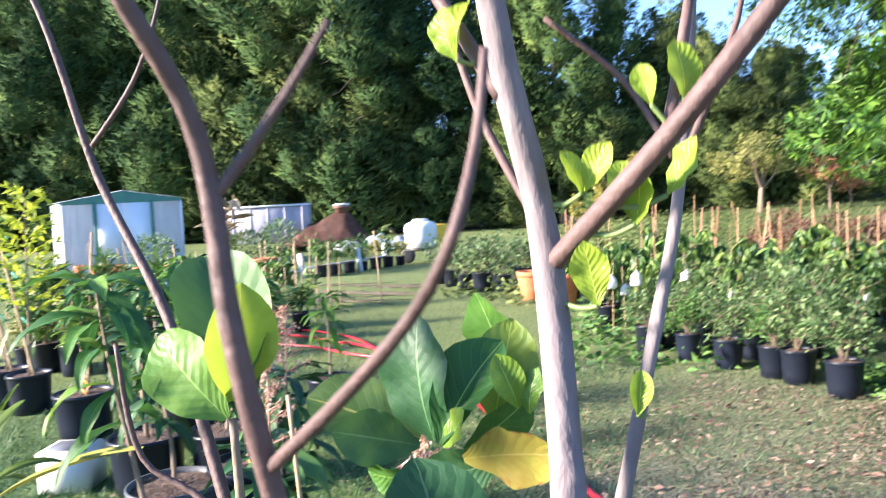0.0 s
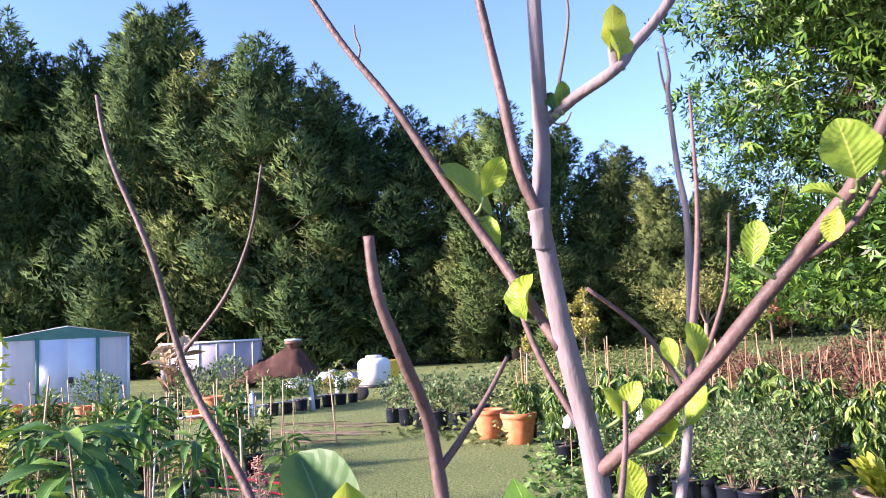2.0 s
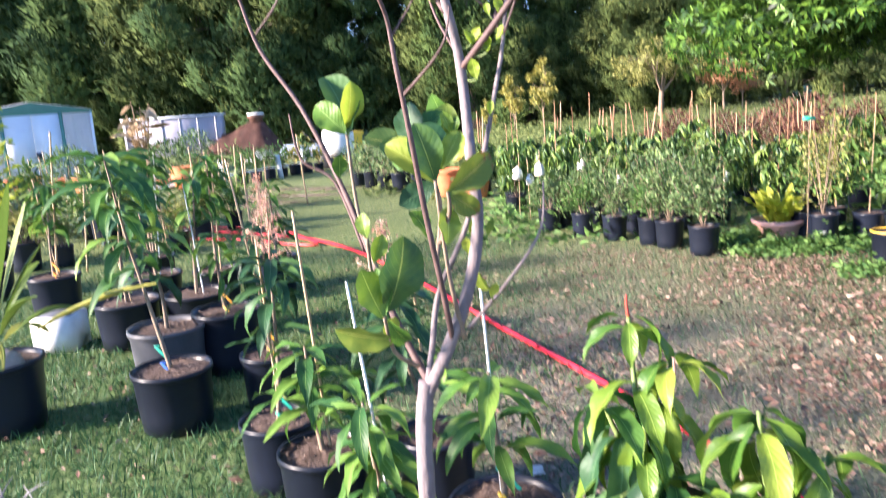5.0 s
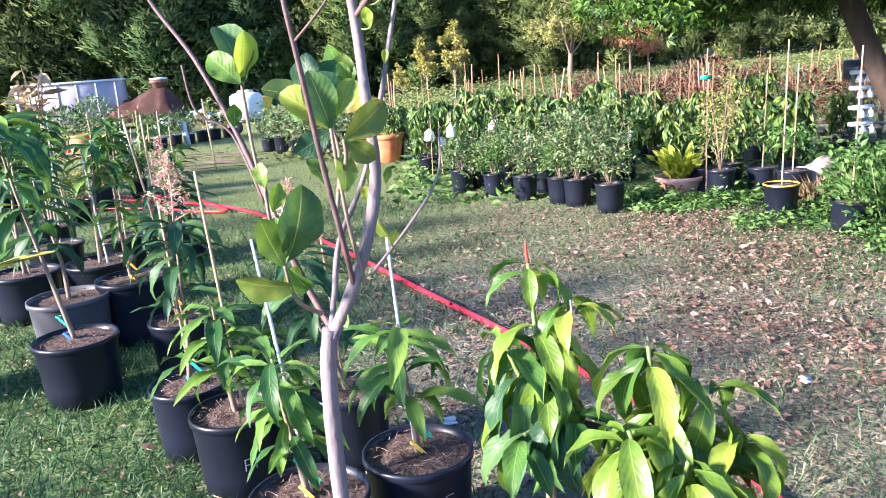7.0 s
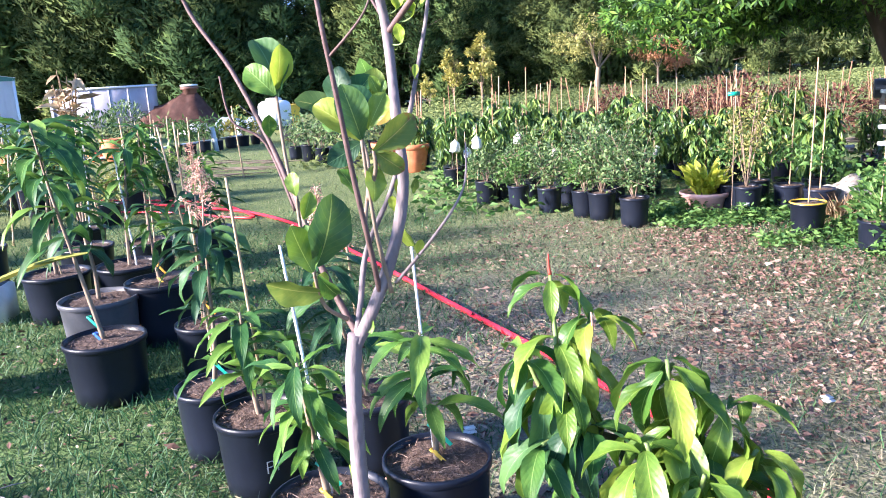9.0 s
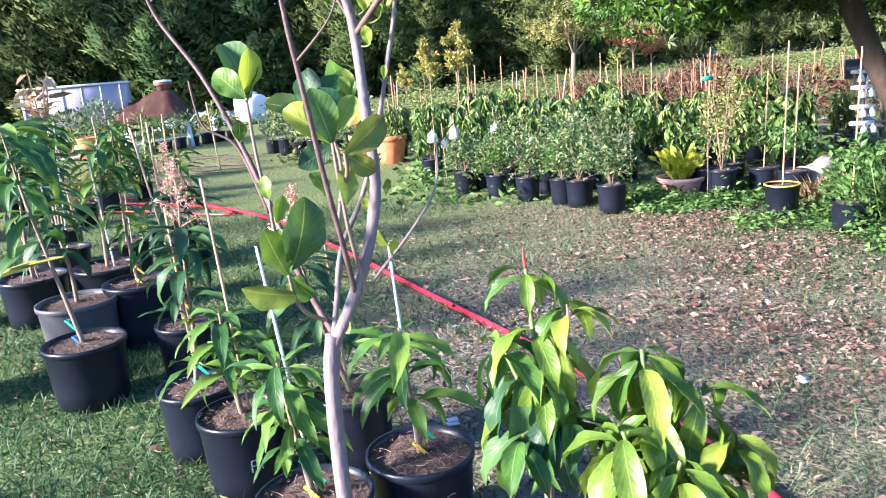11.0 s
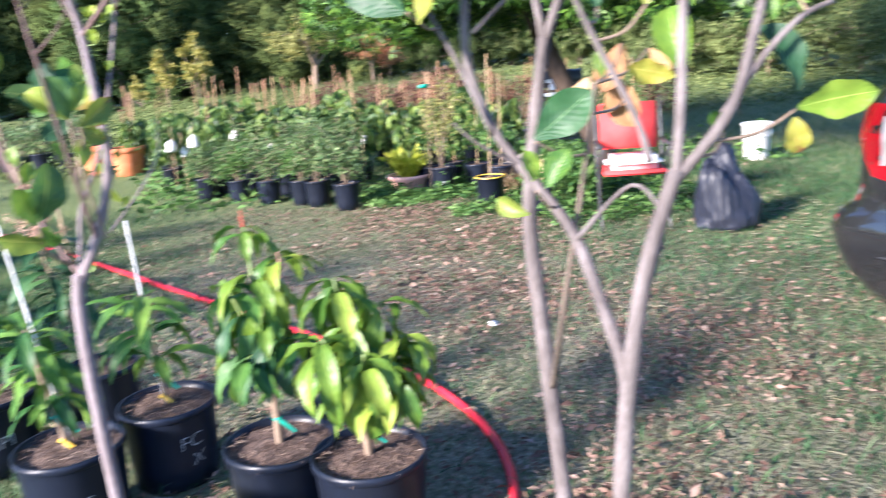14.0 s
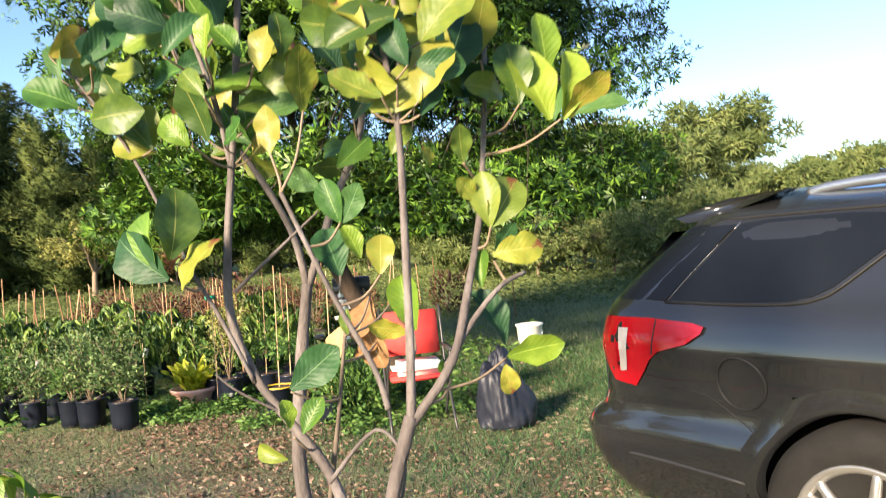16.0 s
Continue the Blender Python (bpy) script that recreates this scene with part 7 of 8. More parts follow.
for x in (-0.32, 0.36):
    wm = lathe([(0.04, -0.05), (0.16, -0.05), (0.19, -0.03), (0.19, 0.03), (0.16, 0.05), (0.04, 0.05)], 20)
    bmesh.ops.transform(wm, matrix=pose(x, -0.3, 0.19, 90, 0, 0), verts=wm.verts)
    part("wheel", wm, BLACK_METAL, barrow)
part("handle", tube([(-0.45, 0, 0.6), (-0.7, 0, 0.8), (-0.9, 0, 0.98)], 0.015, 0.015, 6, 2), BLACK_METAL, barrow)
part("chassis", box(0, 0, 0.33, 0.75, 0.7, 0.08, 0.01), BLACK_METAL, barrow)
bin_ = thing("yellow_bin", "yellow plastic bin behind the cart", "bin", (-6.35, 24.2, 0))
bin_.matrix_basis = pose(-6.35, 24.2, 0, 0, 0, 20) @ Matrix.Scale(0.8, 4)
part("body", lathe([(0.42, 0.0), (0.45, 0.02), (0.55, 0.85), (0.6, 0.86), (0.6, 0.95), (0.52, 0.95), (0.42, 0.05)], 4), YELLOW, bin_, smooth=False)
part("lid", lathe([(0.02, 0.95), (0.6, 0.955), (0.6, 0.99), (0.02, 1.02)], 4), YELLOW, bin_, smooth=False)
# litter of sticks on the lawn
for i in range(22):
    ob = part("fallen_stick", tube([(0, 0, 0.02), (0.4, 0.05, 0.03), (0.9 + 0.3 * (i % 3), 0.02, 0.02)], 0.012, 0.006, 6, 3), BARK_DARK)
    ob.matrix_basis = pose(-6.3 + 0.11 * ((i * 7) % 22), 11.3 + 0.13 * ((i * 5) % 22), ground_z(-5, 12), 0, 0, -22 + 9 * (i % 5))
    tagged(ob, "dark fallen stick lying on the lawn", "stick", "sticks on the lawn")


# ---- parked car: rear three-quarter ----
PAINT = mat("grey_car_paint", [(0.021, 0.022, 0.024), (0.026, 0.027, 0.029)], 3, 0.14, 0.0, 900, metal=0.35, coat=1.0)
CLADDING = mat("dark_cladding", [(0.016, 0.017, 0.019), (0.026, 0.027, 0.03)], 30, 0.55, 0.1, 200)
GLASS_DARK = mat("tinted_glass", [(0.006, 0.008, 0.013), (0.010, 0.013, 0.019)], 2, 0.03, 0.0, 20, spec=0.07)
LAMP_RED = mat("red_lamp_lens", [(0.24, 0.003, 0.008), (0.32, 0.006, 0.011)], 5, 0.12, 0.0, 40, coat=0.6)
LAMP_CLEAR = mat("clear_lamp_lens", [(0.26, 0.24, 0.235), (0.40, 0.37, 0.36)], 20, 0.12, 0.0, 60, coat=1.0)
DEEP_RED = mat("deep_red_lens", [(0.22, 0.003, 0.007), (0.28, 0.005, 0.009)], 5, 0.15, 0.0, 40, coat=0.4)
SEAM = mat("seam_black", [(0.004, 0.004, 0.004), (0.008, 0.008, 0.008)], 5, 0.6, 0.0, 20)
ALLOY = mat("alloy_wheel", [(0.48, 0.46, 0.43), (0.60, 0.58, 0.55)], 6, 0.3, 0.0, 60, metal=0.85)
TYRE = mat("tyre_rubber", [(0.008, 0.008, 0.008), (0.018, 0.017, 0.016)], 12, 0.85, 0.3, 90, spec=0.25)
SILVER = mat("satin_rail", [(0.45, 0.46, 0.48), (0.6, 0.61, 0.63)], 6, 0.3, 0.0, 60, metal=0.9)

TH = radians(6.0)
car = thing("parked_car", "dark grey metallic sport utility car parked on the grass", "car")
fwd, out = Vector((math.sin(TH), -math.cos(TH), 0)), Vector((-math.cos(TH), -math.sin(TH), 0))
car.matrix_basis = Matrix(((out.x, fwd.x, 0, 2.742), (out.y, fwd.y, 0, 1.0), (0, 0, 1, 0), (0, 0, 0, 1)))
# local axes: x outward on the visible side (0 at the side), y forward from the rear bumper, z up; the far side lies at x = -2
LEN, WID = 4.95, 1.98
PROFILE = [(0.30, 0.10, -0.03), (0.42, 0.045, -0.12), (0.52, 0.010, -0.145), (0.59, 0.0, -0.15), (0.64, 0.012, -0.135), (0.69, 0.030, -0.07), (0.76, 0.036, -0.05), (0.86, 0.028, -0.045), (0.92, 0.012, -0.035), (0.95, 0.003, -0.03), (1.0, 0.009, -0.025), (1.05, 0.021, -0.018), (1.08, 0.030, -0.01), (1.12, 0.05, 0.0),
           (1.15, 0.07, 0.02), (1.28, 0.12, 0.16), (1.40, 0.17, 0.30), (1.44, 0.20, 0.34), (1.48, 0.245, 0.35), (1.525, 0.35, 0.38), (1.55, 0.52, 0.55)]


def inset(z, k):
    for a, b in zip(PROFILE, PROFILE[1:]):
        if z <= b[0]:
            t = (z - a[0]) / (b[0] - a[0])
            return a[k] + (b[k] - a[k]) * max(0, t)
    return PROFILE[-1][k]


def front(z):
    return LEN - (0.05 if z < 0.7 else 0.05 + (z - 0.7) * 0.5 if z < 1.1 else 0.25 + (z - 1.1) * 3.6)


def side_x(y, z):
    """Outward place of the body's side: tumblehome, plus the rounded rear corner."""
    r, y0 = 0.26, inset(z, 2)
    x = -inset(z, 1)
    if y < y0 + r:
        t = min(1, (y0 + r - y) / r)
        x -= r * 1.0 * (1 - math.sqrt(max(0, 1 - t * t)))
    return x - 0.012 * ((y - 2.4) / 2.4) ** 2


def outline(z, n=9):
    """The body's plan at one height, round from the rear middle along the visible side to the front and back."""
    y0, y1, s = inset(z, 2), front(z), []
    r = 0.26
    mid = -WID / 2
    half = [(mid * (1 - i / 6) + (-inset(z, 1) - r) * (i / 6), y0 - 0.05 * (1 - (i / 6) ** 2)) for i in range(6)]
    for i in range(n + 1):
        a = math.pi / 2 * i / n
        half.append((-inset(z, 1) - r + r * math.sin(a), y0 + r - r * math.cos(a)))
    ys = [y0 + r + (y1 - 0.5 - y0 - r) * i / 40 for i in range(1, 41)]
    half += [(side_x(y, z), y) for y in ys]
    for i in range(1, 7):
        a = math.pi / 2 * i / 6
        half.append((-inset(z, 1) - 0.5 + 0.5 * math.cos(a), y1 - 0.5 + 0.5 * math.sin(a)))
    half.append((mid, y1 + 0.03))
    return half


zs = [0.30, 0.36, 0.42, 0.48, 0.52, 0.56, 0.59, 0.615, 0.64, 0.665, 0.69, 0.725, 0.76, 0.82, 0.86, 0.89, 0.92, 0.935, 0.95, 0.97, 1.0, 1.025, 1.04, 1.055, 1.08, 1.10, 1.12, 1.135, 1.15, 1.21, 1.28, 1.34, 1.40, 1.42, 1.44, 1.46, 1.48, 1.50, 1.525, 1.55]
bm = bmesh.new()
loops = []
for z in zs:
    h_ = outline(z)
    ring = h_ + [(-WID - x, y) for x, y in h_[-2:0:-1]]
    loops.append([bm.verts.new((x, y, z)) for x, y in ring])
RW, FW = 1.17, 4.03
wrap = []
for a, b in zip(loops, loops[1:]):
    for i in range(len(a)):
        q = (a[i], a[(i + 1) % len(a)], b[(i + 1) % len(a)], b[i])
        c = sum((v.co for v in q), Vector()) / 4
        near_side = c.x > -0.3 or c.x < -WID + 0.3
        if near_side and any((c.y - w) ** 2 + (c.z - 0.38) ** 2 < 0.455 ** 2 for w in (RW, FW)):
            continue
        if 1.15 < c.z < 1.43 and c.y < 0.30 + (c.z - 1.15) * 0.95:  # the dark glass wraps round the rear corner
            wrap.append([v.co.copy() for v in q])
            continue
        bm.faces.new(q)
for ring in (loops[0][::-1], loops[-1]):  # roof and floor, closed across in strips
    k = len(ring)
    first = 0 if ring is loops[-1] else k - 1
    at = lambda i: ring[(first + i) % k] if ring is loops[-1] else ring[(first - i) % k]
    for i in range(k // 2):
        q = [at(i), at(i + 1), at(k - i - 1), at(k - i)]
        q = list(dict.fromkeys(q))
        if len(q) > 2:
            bm.faces.new(q if ring is loops[-1] else q[::-1])
body = part("body", bm, PAINT, car)
bm = bmesh.new()
for q in wrap:
    bm.faces.new([bm.verts.new(p) for p in q])
bmesh.ops.remove_doubles(bm, verts=bm.verts, dist=0.0005)
part("wraparound_glass", bm, GLASS_DARK, car, "dark tinted glass wrapped round the tail")


def on_side(pts, lift=0.004, sub=6):
    """A polygon given in (y, z), laid over the body's visible side."""
    bm = bmesh.new()
    line = []
    for (y0, z0), (y1, z1) in zip(pts, pts[1:] + pts[:1]):
        line += [(y0 + (y1 - y0) * k / sub, z0 + (z1 - z0) * k / sub) for k in range(sub)]
    f = bm.faces.new([bm.verts.new((y, z, 0)) for y, z in line])
    bmesh.ops.triangulate(bm, faces=[f])
    bmesh.ops.subdivide_edges(bm, edges=bm.edges, cuts=2, use_grid_fill=True)
    for v in bm.verts:
        y, z = v.co.x, v.co.y
        slope = max(-5.0, min(5.0, (side_x(y + 0.004, z) - side_x(y - 0.004, z)) / 0.008))
        k = lift / math.sqrt(1 + slope * slope)
        v.co = (side_x(y, z) + k, y - slope * k, z)
    bmesh.ops.recalc_face_normals(bm, faces=bm.faces)
    return bm


def seam(pts, name, parent=None, r=0.003, material=SEAM, lift=0.0):
    return part(name, tube([(side_x(y, z) + lift, y, z) for y, z in pts], r, r, 6, 4), material, parent or car)


ROUND = lambda cy, cz, r, n=28: [(cy + r * math.cos(i * 2 * math.pi / n), cz + r * math.sin(i * 2 * math.pi / n)) for i in range(n)]
win = part("quarter_window", on_side([(0.42, 1.15), (0.70, 1.145), (0.92, 1.15), (1.01, 1.168), (1.08, 1.20), (1.22, 1.31), (1.39, 1.43), (1.1, 1.447), (0.80, 1.445), (0.69, 1.435)], 0.004), GLASS_DARK, car, "tinted rear quarter window")
part("corner_glass", on_side([(0.07, 1.16), (0.405, 1.15), (0.675, 1.435), (0.375, 1.43), (0.20, 1.28)], 0.008), GLASS_DARK, car)
part("door_window", on_side([(1.62, 1.16), (2.5, 1.155), (2.5, 1.445), (1.95, 1.45), (1.72, 1.37)], 0.004), GLASS_DARK, car)
part("front_window", on_side([(2.58, 1.155), (3.4, 1.15), (3.05, 1.35), (2.58, 1.445)], 0.004), GLASS_DARK, car)
seam([(0.40, 1.143), (0.72, 1.137), (0.93, 1.142), (1.03, 1.16), (1.10, 1.195), (1.24, 1.305), (1.41, 1.43)], "window_seal", win, 0.005, SEAM, 0.004)
seam([(0.412, 1.15), (0.54, 1.29), (0.682, 1.44)], "window_seal", win, 0.0012, SILVER, 0.004)
seam([(0.58, 1.455), (0.9, 1.46), (1.5, 1.463)], "window_seal", win, 0.006, SEAM, 0.002)
lamp = part("tail_lamp", on_side([(0.06, 1.07), (0.12, 1.082), (0.34, 1.083), (0.56, 1.068), (0.61, 1.055), (0.60, 1.03), (0.53, 0.985), (0.40, 0.95), (0.345, 0.91), (0.29, 0.84), (0.255, 0.795), (0.14, 0.81), (0.09, 0.87), (0.06, 0.97)], 0.012), LAMP_RED, car)
part("reversing_lens", on_side([(0.20, 1.04), (0.25, 1.04), (0.245, 0.95), (0.22, 0.86), (0.185, 0.855), (0.205, 0.94)], 0.018), LAMP_CLEAR, lamp)
part("dark_reflector", on_side([(0.115, 0.975), (0.185, 0.975), (0.19, 0.94), (0.17, 0.86), (0.12, 0.87)], 0.017), DEEP_RED, lamp)
part("arm_lens", on_side([(0.40, 1.065), (0.55, 1.052), (0.58, 1.035), (0.52, 1.0), (0.40, 0.968)], 0.016), DEEP_RED, lamp)
seam([(0.385, 1.078), (0.375, 1.0), (0.365, 0.935)], "lens_seam", lamp, 0.003, SEAM, 0.013)
fuel = part("fuel_flap", on_side(ROUND(0.745, 0.85, 0.093), 0.003), PAINT, car)
seam(ROUND(0.745, 0.85, 0.098) + [(0.843, 0.85)], "flap_gap", fuel, 0.004, SEAM, 0.004)
seam([(0.40, 0.80), (0.58, 0.79), (0.74, 0.70), (0.80, 0.655)], "bumper_seam", None, 0.0025, SEAM, 0.001)
seam([(1.66, 0.48), (1.66, 0.8), (1.62, 1.05), (1.60, 1.15)], "door_seam", None, 0.003, SEAM, 0.001)
part("bumper_cladding", on_side([(0.02, 0.50), (0.35, 0.50), (0.72, 0.475), (0.70, 0.305), (0.4, 0.305), (0.22, 0.33), (0.08, 0.42)], 0.006), PAINT, car)
seam([(0.03, 0.505), (0.35, 0.505), (0.74, 0.478)], "bumper_crease", None, 0.006, CLADDING, 0.004)
part("sill", on_side([(1.66, 0.31), (3.5, 0.31), (3.5, 0.45), (1.66, 0.45)], 0.012), CLADDING, car)
for w in (RW, FW):
    bm = bmesh.new()
    n, prev = 30, None
    for i in range(n + 1):
        a = radians(-14) + radians(208) * i / n
        ring = []
        for r, lift in ((0.40, -0.05), (0.412, 0.011), (0.432, 0.012), (0.49, 0.002)):
            y, z = w + r * math.cos(a), 0.38 + r * math.sin(a)
            ring.append(bm.verts.new((side_x(y, min(1.0, max(0.3, z))) + lift, y, z)))
        if prev:
            for k in range(3):
                bm.faces.new((prev[k], prev[k + 1], ring[k + 1], ring[k]))
        prev = ring
    part("wheel_arch", bm, PAINT, car)
    liner = bmesh.new()
    prev = None
    for i in range(25):
        a = radians(-20) + radians(220) * i / 24
        y, z = w + 0.44 * math.cos(a), 0.38 + 0.44 * math.sin(a)
        ring = [liner.verts.new((-0.03, y, z)), liner.verts.new((-0.42, y, z)), liner.verts.new((-0.42, w, 0.38))]
        if prev:
            liner.faces.new((prev[0], prev[1], ring[1], ring[0])), liner.faces.new((prev[1], ring[2], ring[1]))
        prev = ring
    part("arch_liner", liner, SEAM, car)
    for near_side in (True, False):
        wh = new("wheel")
        wh.parent = car
        wh.matrix_basis = pose(-0.13 if near_side else -WID + 0.13, w, 0.375, 0, 90 if near_side else -90, 0)
        part("tyre", lathe([(0.235, -0.115), (0.30, -0.125), (0.345, -0.115), (0.372, -0.085), (0.377, 0), (0.372, 0.085), (0.345, 0.115), (0.30, 0.125), (0.25, 0.115), (0.235, 0.09)], 44), TYRE, wh)
        part("rim", lathe([(0.20, -0.10), (0.238, -0.1), (0.238, 0.1), (0.252, 0.115), (0.247, 0.122), (0.222, 0.105), (0.205, 0.05), (0.2, -0.09)], 44), ALLOY, wh)
        part("brake_disc", lathe([(0.02, 0.0), (0.165, 0.002), (0.165, 0.02), (0.02, 0.022)], 28), RUST, wh)
        for i in range(5):
            bm = bmesh.new()
            a = i * 2 * math.pi / 5 + 0.3
            for off in (-0.16, 0.16):
                add_tube(bm, [(0.03 * math.cos(a), 0.03 * math.sin(a), 0.10), (0.14 * math.cos(a + off * 0.8), 0.14 * math.sin(a + off * 0.8), 0.105), (0.235 * math.cos(a + off), 0.235 * math.sin(a + off), 0.095)], 0.024, 0.016, 8, 3)
            part("spoke", bm, ALLOY, wh)
        part("hub_cap", lathe([(0.045, 0.09), (0.05, 0.12), (0.03, 0.132), (0.005, 0.134)], 20), ALLOY, wh)
# roof spoiler, rails, aerial, rear glass
bm = bmesh.new()
prev = None
for i in range(13):
    x = -0.28 - (WID - 0.56) * i / 12
    e = 1 - (2 * i / 12 - 1) ** 4
    ring = [bm.verts.new((x, 0.36 - 0.10 * e + 0.03, 1.452)), bm.verts.new((x, 0.32 - 0.10 * e, 1.478)), bm.verts.new((x, 0.58, 1.538)), bm.verts.new((x, 0.85, 1.556)), bm.verts.new((x, 0.58, 1.48))]
    if prev:
        for k in range(5):
            bm.faces.new((prev[k], prev[(k + 1) % 5], ring[(k + 1) % 5], ring[k]))
    else:
        bm.faces.new(ring)
    prev = ring
bm.faces.new(prev[::-1])
part("spoiler", bm, PAINT, car)
rb = bmesh.new()
vs = [rb.verts.new((x, inset(z, 2) - 0.055 + 0.012, z)) for x, z in ((-0.36, 1.16), (-1.62, 1.16), (-1.66, 1.28), (-1.66, 1.42), (-0.32, 1.42), (-0.32, 1.28))]
rb.faces.new(vs)
bmesh.ops.solidify(rb, geom=rb.faces, thickness=0.02)
part("rear_window", rb, GLASS_DARK, car)
for x in (-0.40, -WID + 0.40):
    part("roof_rail", tube([(x, 0.86, 1.53), (x, 0.96, 1.55), (x, 1.3, 1.56), (x, 2.6, 1.56), (x, 2.75, 1.52)], 0.02, 0.02, 8, 4), SILVER, car)
part("aerial", tube([(-0.99, 1.0, 1.545), (-0.99, 0.93, 1.59), (-0.99, 0.86, 1.615)], 0.03, 0.008, 8, 3), PAINT, car)
part("tail_trim", box(-0.99, -0.07, 0.95, 1.1, 0.03, 0.06, 0.01), ALLOY, car)
part("tailgate_lamp", box(-0.36, -0.03, 0.98, 0.2, 0.05, 0.16, 0.02), LAMP_RED, car)
part("rear_wiper", tube([(-0.99, 0.0, 1.19), (-0.75, 0.03, 1.22), (-0.5, 0.05, 1.24)], 0.01, 0.006, 6, 2), BLACK_METAL, car)
part("lower_valance", box(-0.99, 0.62, 0.265, 1.62, 0.9, 0.13, 0.04), PAINT, car, "painted lower edge of the bumper")
part("underbody", box(-0.99, 2.75, 0.30, 1.5, 3.4, 0.14, 0.03), SEAM, car)


# ---- hose, grass, fallen leaves ----
hose_line = [(-4.6, 8.9), (-4.1, 8.65), (-3.3, 8.2), (-2.5, 7.65), (-1.7, 6.7), (-0.7, 5.02), (0.0, 3.75), (0.45, 2.95), (0.85, 2.2), (1.14, 1.58), (1.25, 1.05), (1.2, 0.6), (1.0, 0.2), (0.7, -0.2), (0.3, -0.5)]
hose = part("garden_hose", tube([(x, y, 0.02) for x, y in hose_line], 0.017, 0.017, 10, 8), HOSE)
tagged(hose, "bright red rubber garden hose snaking over the lawn", "hose")
hose2 = part("garden_hose", tube([(x, y, 0.03) for x, y in [(-5.4, 9.3), (-4.6, 9.05), (-3.7, 8.75), (-3.0, 8.25), (-2.45, 7.5), (-2.3, 7.2), (-2.7, 7.35), (-3.3, 7.75), (-4.2, 8.05)]], 0.012, 0.012, 8, 6), HOSE)
tagged(hose2, "coil of red garden hose lying in the grass", "hose")
for x, y in ((1.66, 2.08), (0.21, 1.88)):
    ob = part("paper_label", add_box(box(0, 0, 0.012, 0.055, 0.03, 0.004, 0.001), 0.01, 0.02, 0.016, 0.05, 0.03, 0.003, 0.001), WHITE)
    ob.matrix_basis = pose(x, y, 0.012, 8, 5, 30)
    tagged(ob, "small white plant label dropped on the ground", "plant label", "dropped plant labels")


def turf(name, label, seed, n, area, density, height, material):
    rng = np.random.default_rng(seed)
    x0, x1, y0, y1 = area
    x, y = rng.uniform(x0, x1, n), rng.uniform(y0, y1, n)
    edge = np.minimum(np.minimum(x - x0, x1 - x), np.minimum(y - y0, y1 - y)) / 1.2
    keep = rng.uniform(0, 1, n) < density(x, y) * np.clip(edge, 0, 1)
    x, y = x[keep], y[keep]
    z = np.array([ground_z(a, b) for a, b in zip(x, y)])
    a = rng.uniform(0, 6.28, len(x))
    way = np.stack([np.cos(a), np.sin(a), rng.uniform(0.5, 2.4, len(x))], 1)
    ob = foliage(name, BLADE_SHAPE, np.stack([x, y, z - 0.004], 1), way, height * rng.uniform(0.5, 1.25, len(x)), material, None, seed)
    return tagged(ob, label, "grass", kind="stuff")


def wave(x, y):
    return 0.5 + 0.5 * np.sin(x * 2.7 + 1.3 * np.sin(y * 1.9)) * np.cos(y * 2.3 + np.sin(x * 1.4))


lush = lambda x, y: np.clip(0.75 - 0.40 * (x + 0.2), 0.16, 1) * (0.45 + 0.55 * wave(x, y)) * np.clip(1.6 - 0.22 * y, 0.3, 1)
thin_grass = lambda x, y: 1.0 * np.clip(0.5 + 0.3 * x, 0.15, 1) * (0.2 + 0.75 * wave(x * 1.7, y * 1.5)) * np.where((x - 0.35) ** 2 * 1.3 + ((y - 2.9) * 0.55) ** 2 < 0.8, 0.35, 1.0)
turf("lawn_grass", "thick green lawn grass round the pots", 91, 215000, (-5.5, 2.6, -1.6, 7.8), lush, 0.075, BLADE)
turf("worn_lawn_grass", "thin dry lawn grass on the trodden side", 92, 230000, (-1.2, 7.0, -1.6, 8.0), thin_grass, 0.045, BLADE_DRY)
turf("distant_lawn_grass", "short lawn grass farther off", 93, 45000, (-10.0, 2.0, 5.8, 18.0), lambda x, y: 0.5 + 0.5 * wave(x, y), 0.06, BLADE_DRY)
# long dark blades by the car, part of its shade coloured in
turf("side_lawn_grass", "short lawn grass beside the car", 94, 95000, (1.2, 8.0, -2.8, 7.2), lambda x, y: np.clip((x - 1.6) * 0.7, 0.1, 1) * (0.55 + 0.45 * wave(x, y)), 0.085, BLADE)

# pale blades stand in for sunlight on the field past the oak
turf("field_grass", "grass over the field beyond the car, coloured pale as if sunlit", 96, 60000, (5.0, 16.0, 4.0, 15.0), lambda x, y: 0.6 + 0.4 * wave(x, y), 0.10, BLADE_DRY)

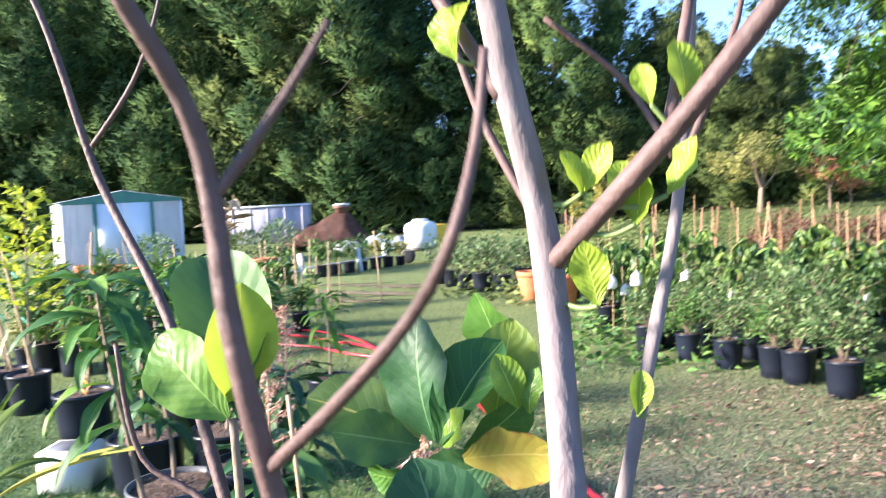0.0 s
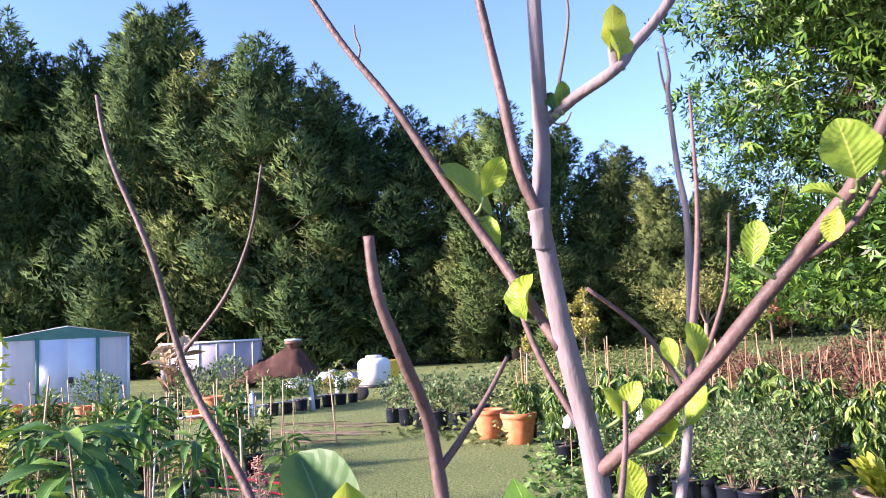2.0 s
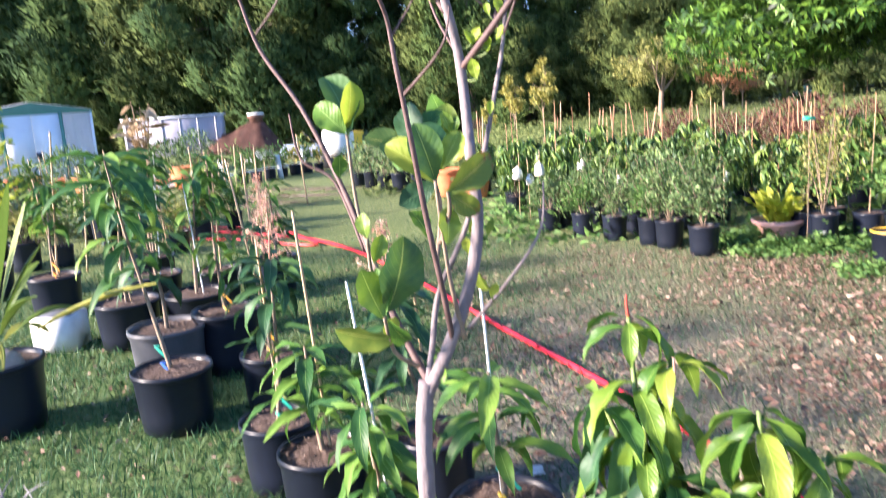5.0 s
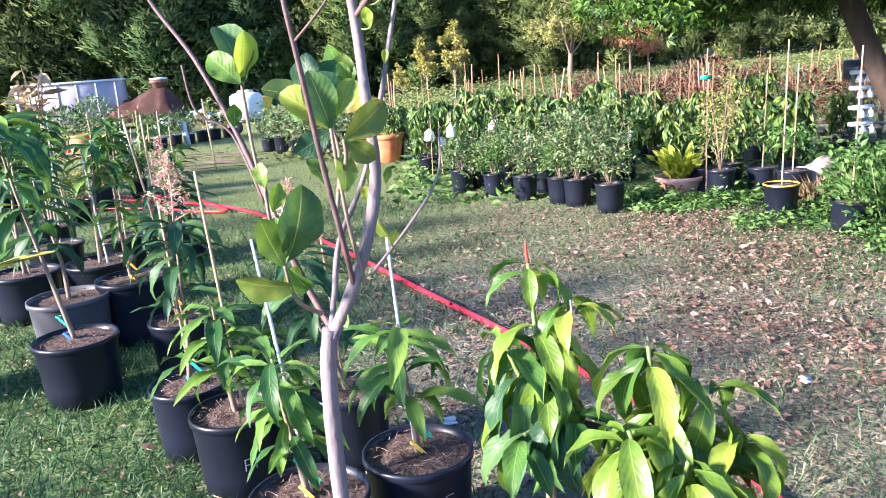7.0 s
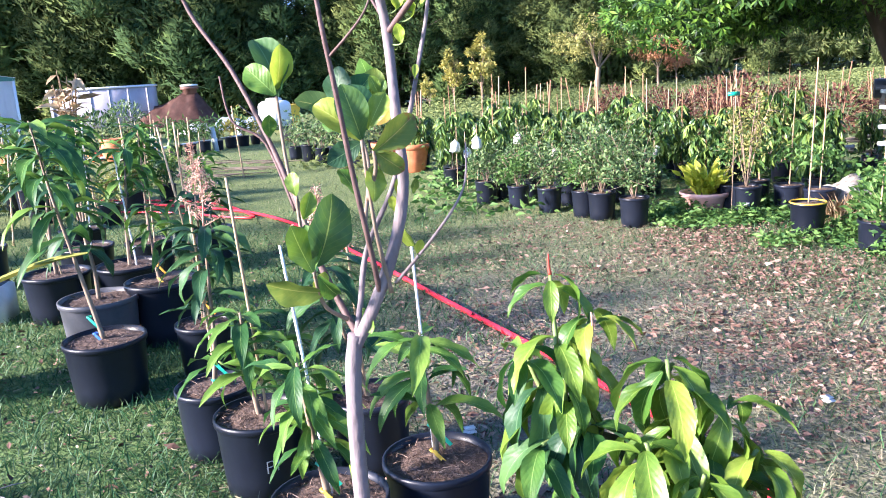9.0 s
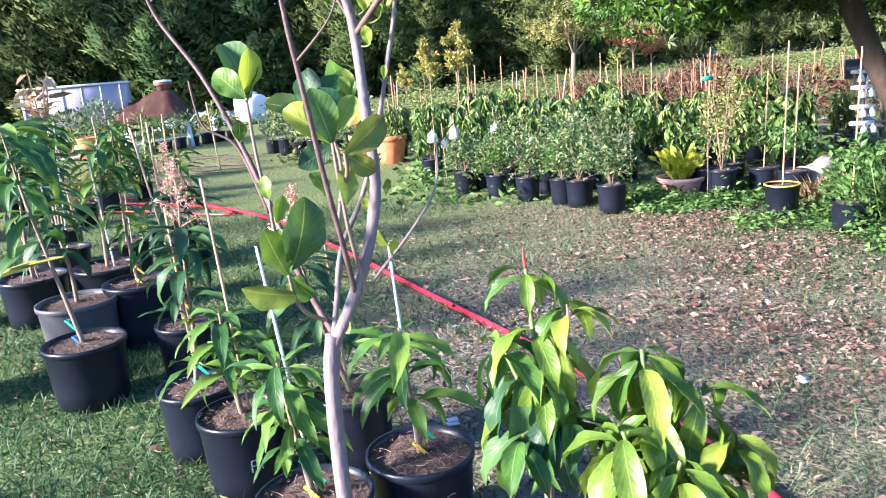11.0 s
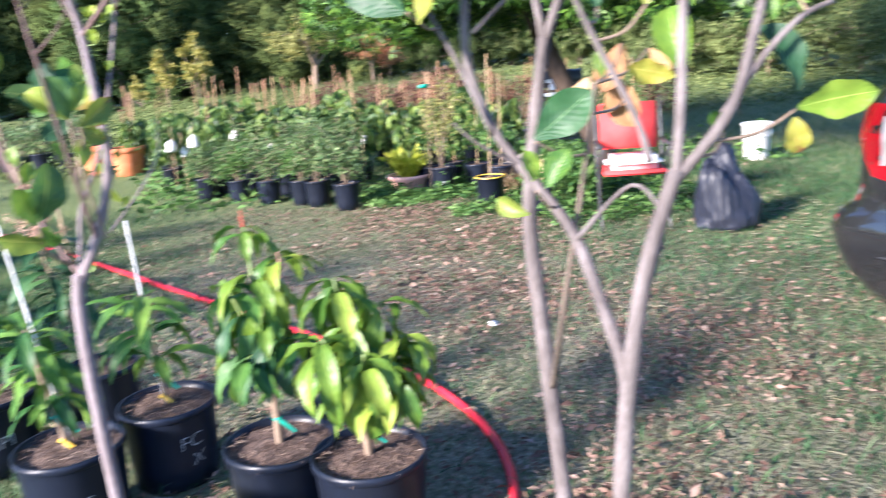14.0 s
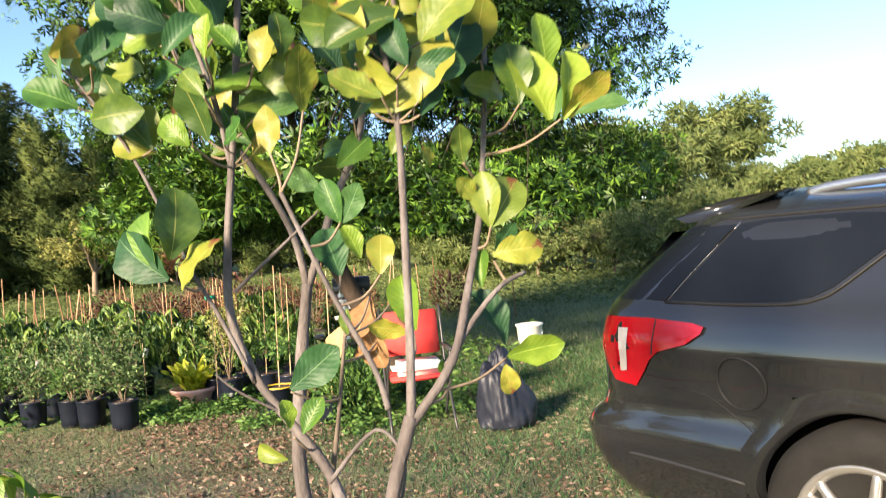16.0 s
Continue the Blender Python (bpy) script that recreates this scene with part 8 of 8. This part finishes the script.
rng = np.random.default_rng(95)
n = 190000
x, y = rng.uniform(-3.0, 6.0, n), rng.uniform(-0.2, 6.6, n)
keep = rng.uniform(0, 1, n) < 0.85 * np.clip(0.24 + 0.34 * x, 0.08, 0.9) * (0.08 + 0.92 * wave(x * 1.2 + 1, y * 1.1)) * np.clip((6.9 - y) / 2, 0, 1) * np.clip((4.4 - x) / 2.0, 0.12, 1)
x, y = x[keep], y[keep]
m = len(x)
way = rng.normal(0, 1, (m, 3)) * np.array([1, 1, 0.22])
ob = foliage("leaf_litter", SMALL_LEAF, np.stack([x, y, rng.uniform(0.008, 0.03, m)], 1), way, np.where(rng.uniform(0, 1, m) < 0.14, 0.052, 0.029) * rng.uniform(0.6, 1.3, m), LITTER, None, 95)
tagged(ob, "dry brown oak leaves scattered over the ground", "leaf litter", kind="stuff")

# heap of dry grey twigs and a broad-leaved weed in the lawn
def twig_heap(x, y, seed):
    rng = random.Random(seed)
    t = thing("twig_heap", "heap of dry grey twigs lying on the grass", "twigs", (x, y, 0))
    for i in range(70):
        a, r = rng.uniform(0, 6.28), rng.uniform(0, 0.2)
        p = Vector((r * math.cos(a), r * math.sin(a), rng.uniform(0.01, 0.05)))
        b = rng.uniform(0, 6.28)
        e = p + Vector((math.cos(b) * rng.uniform(0.1, 0.22), math.sin(b) * rng.uniform(0.1, 0.22), rng.uniform(0.0, 0.14)))
        part("twig", tube([p, (p + e) / 2 + Vector((0, 0, 0.03)), e], 0.004, 0.0015, 5, 2), TWIG, t)


TWIG = mat("grey_twig", [(0.14, 0.13, 0.13), (0.28, 0.27, 0.28)], 20, 0.8, 0.2, 90)
twig_heap(-1.66, 1.34, 5)
rng = np.random.default_rng(97)
n = 20000
P = np.stack([rng.uniform(-1.0, 5.0, n) + np.where(rng.uniform(0, 1, n) < 0.06, -2.0, 0.0), rng.uniform(-0.5, 6.2, n), rng.uniform(0.012, 0.035, n)], 1)
ob = foliage("straw", BLADE_SHAPE, P, rng.normal(0, 1, (n, 3)) * np.array([1, 1, 0.15]), rng.uniform(0.03, 0.08, n), THATCH, None, 97)
tagged(ob, "loose straw-coloured grass stalks lying in the lawn", "straw", kind="stuff")
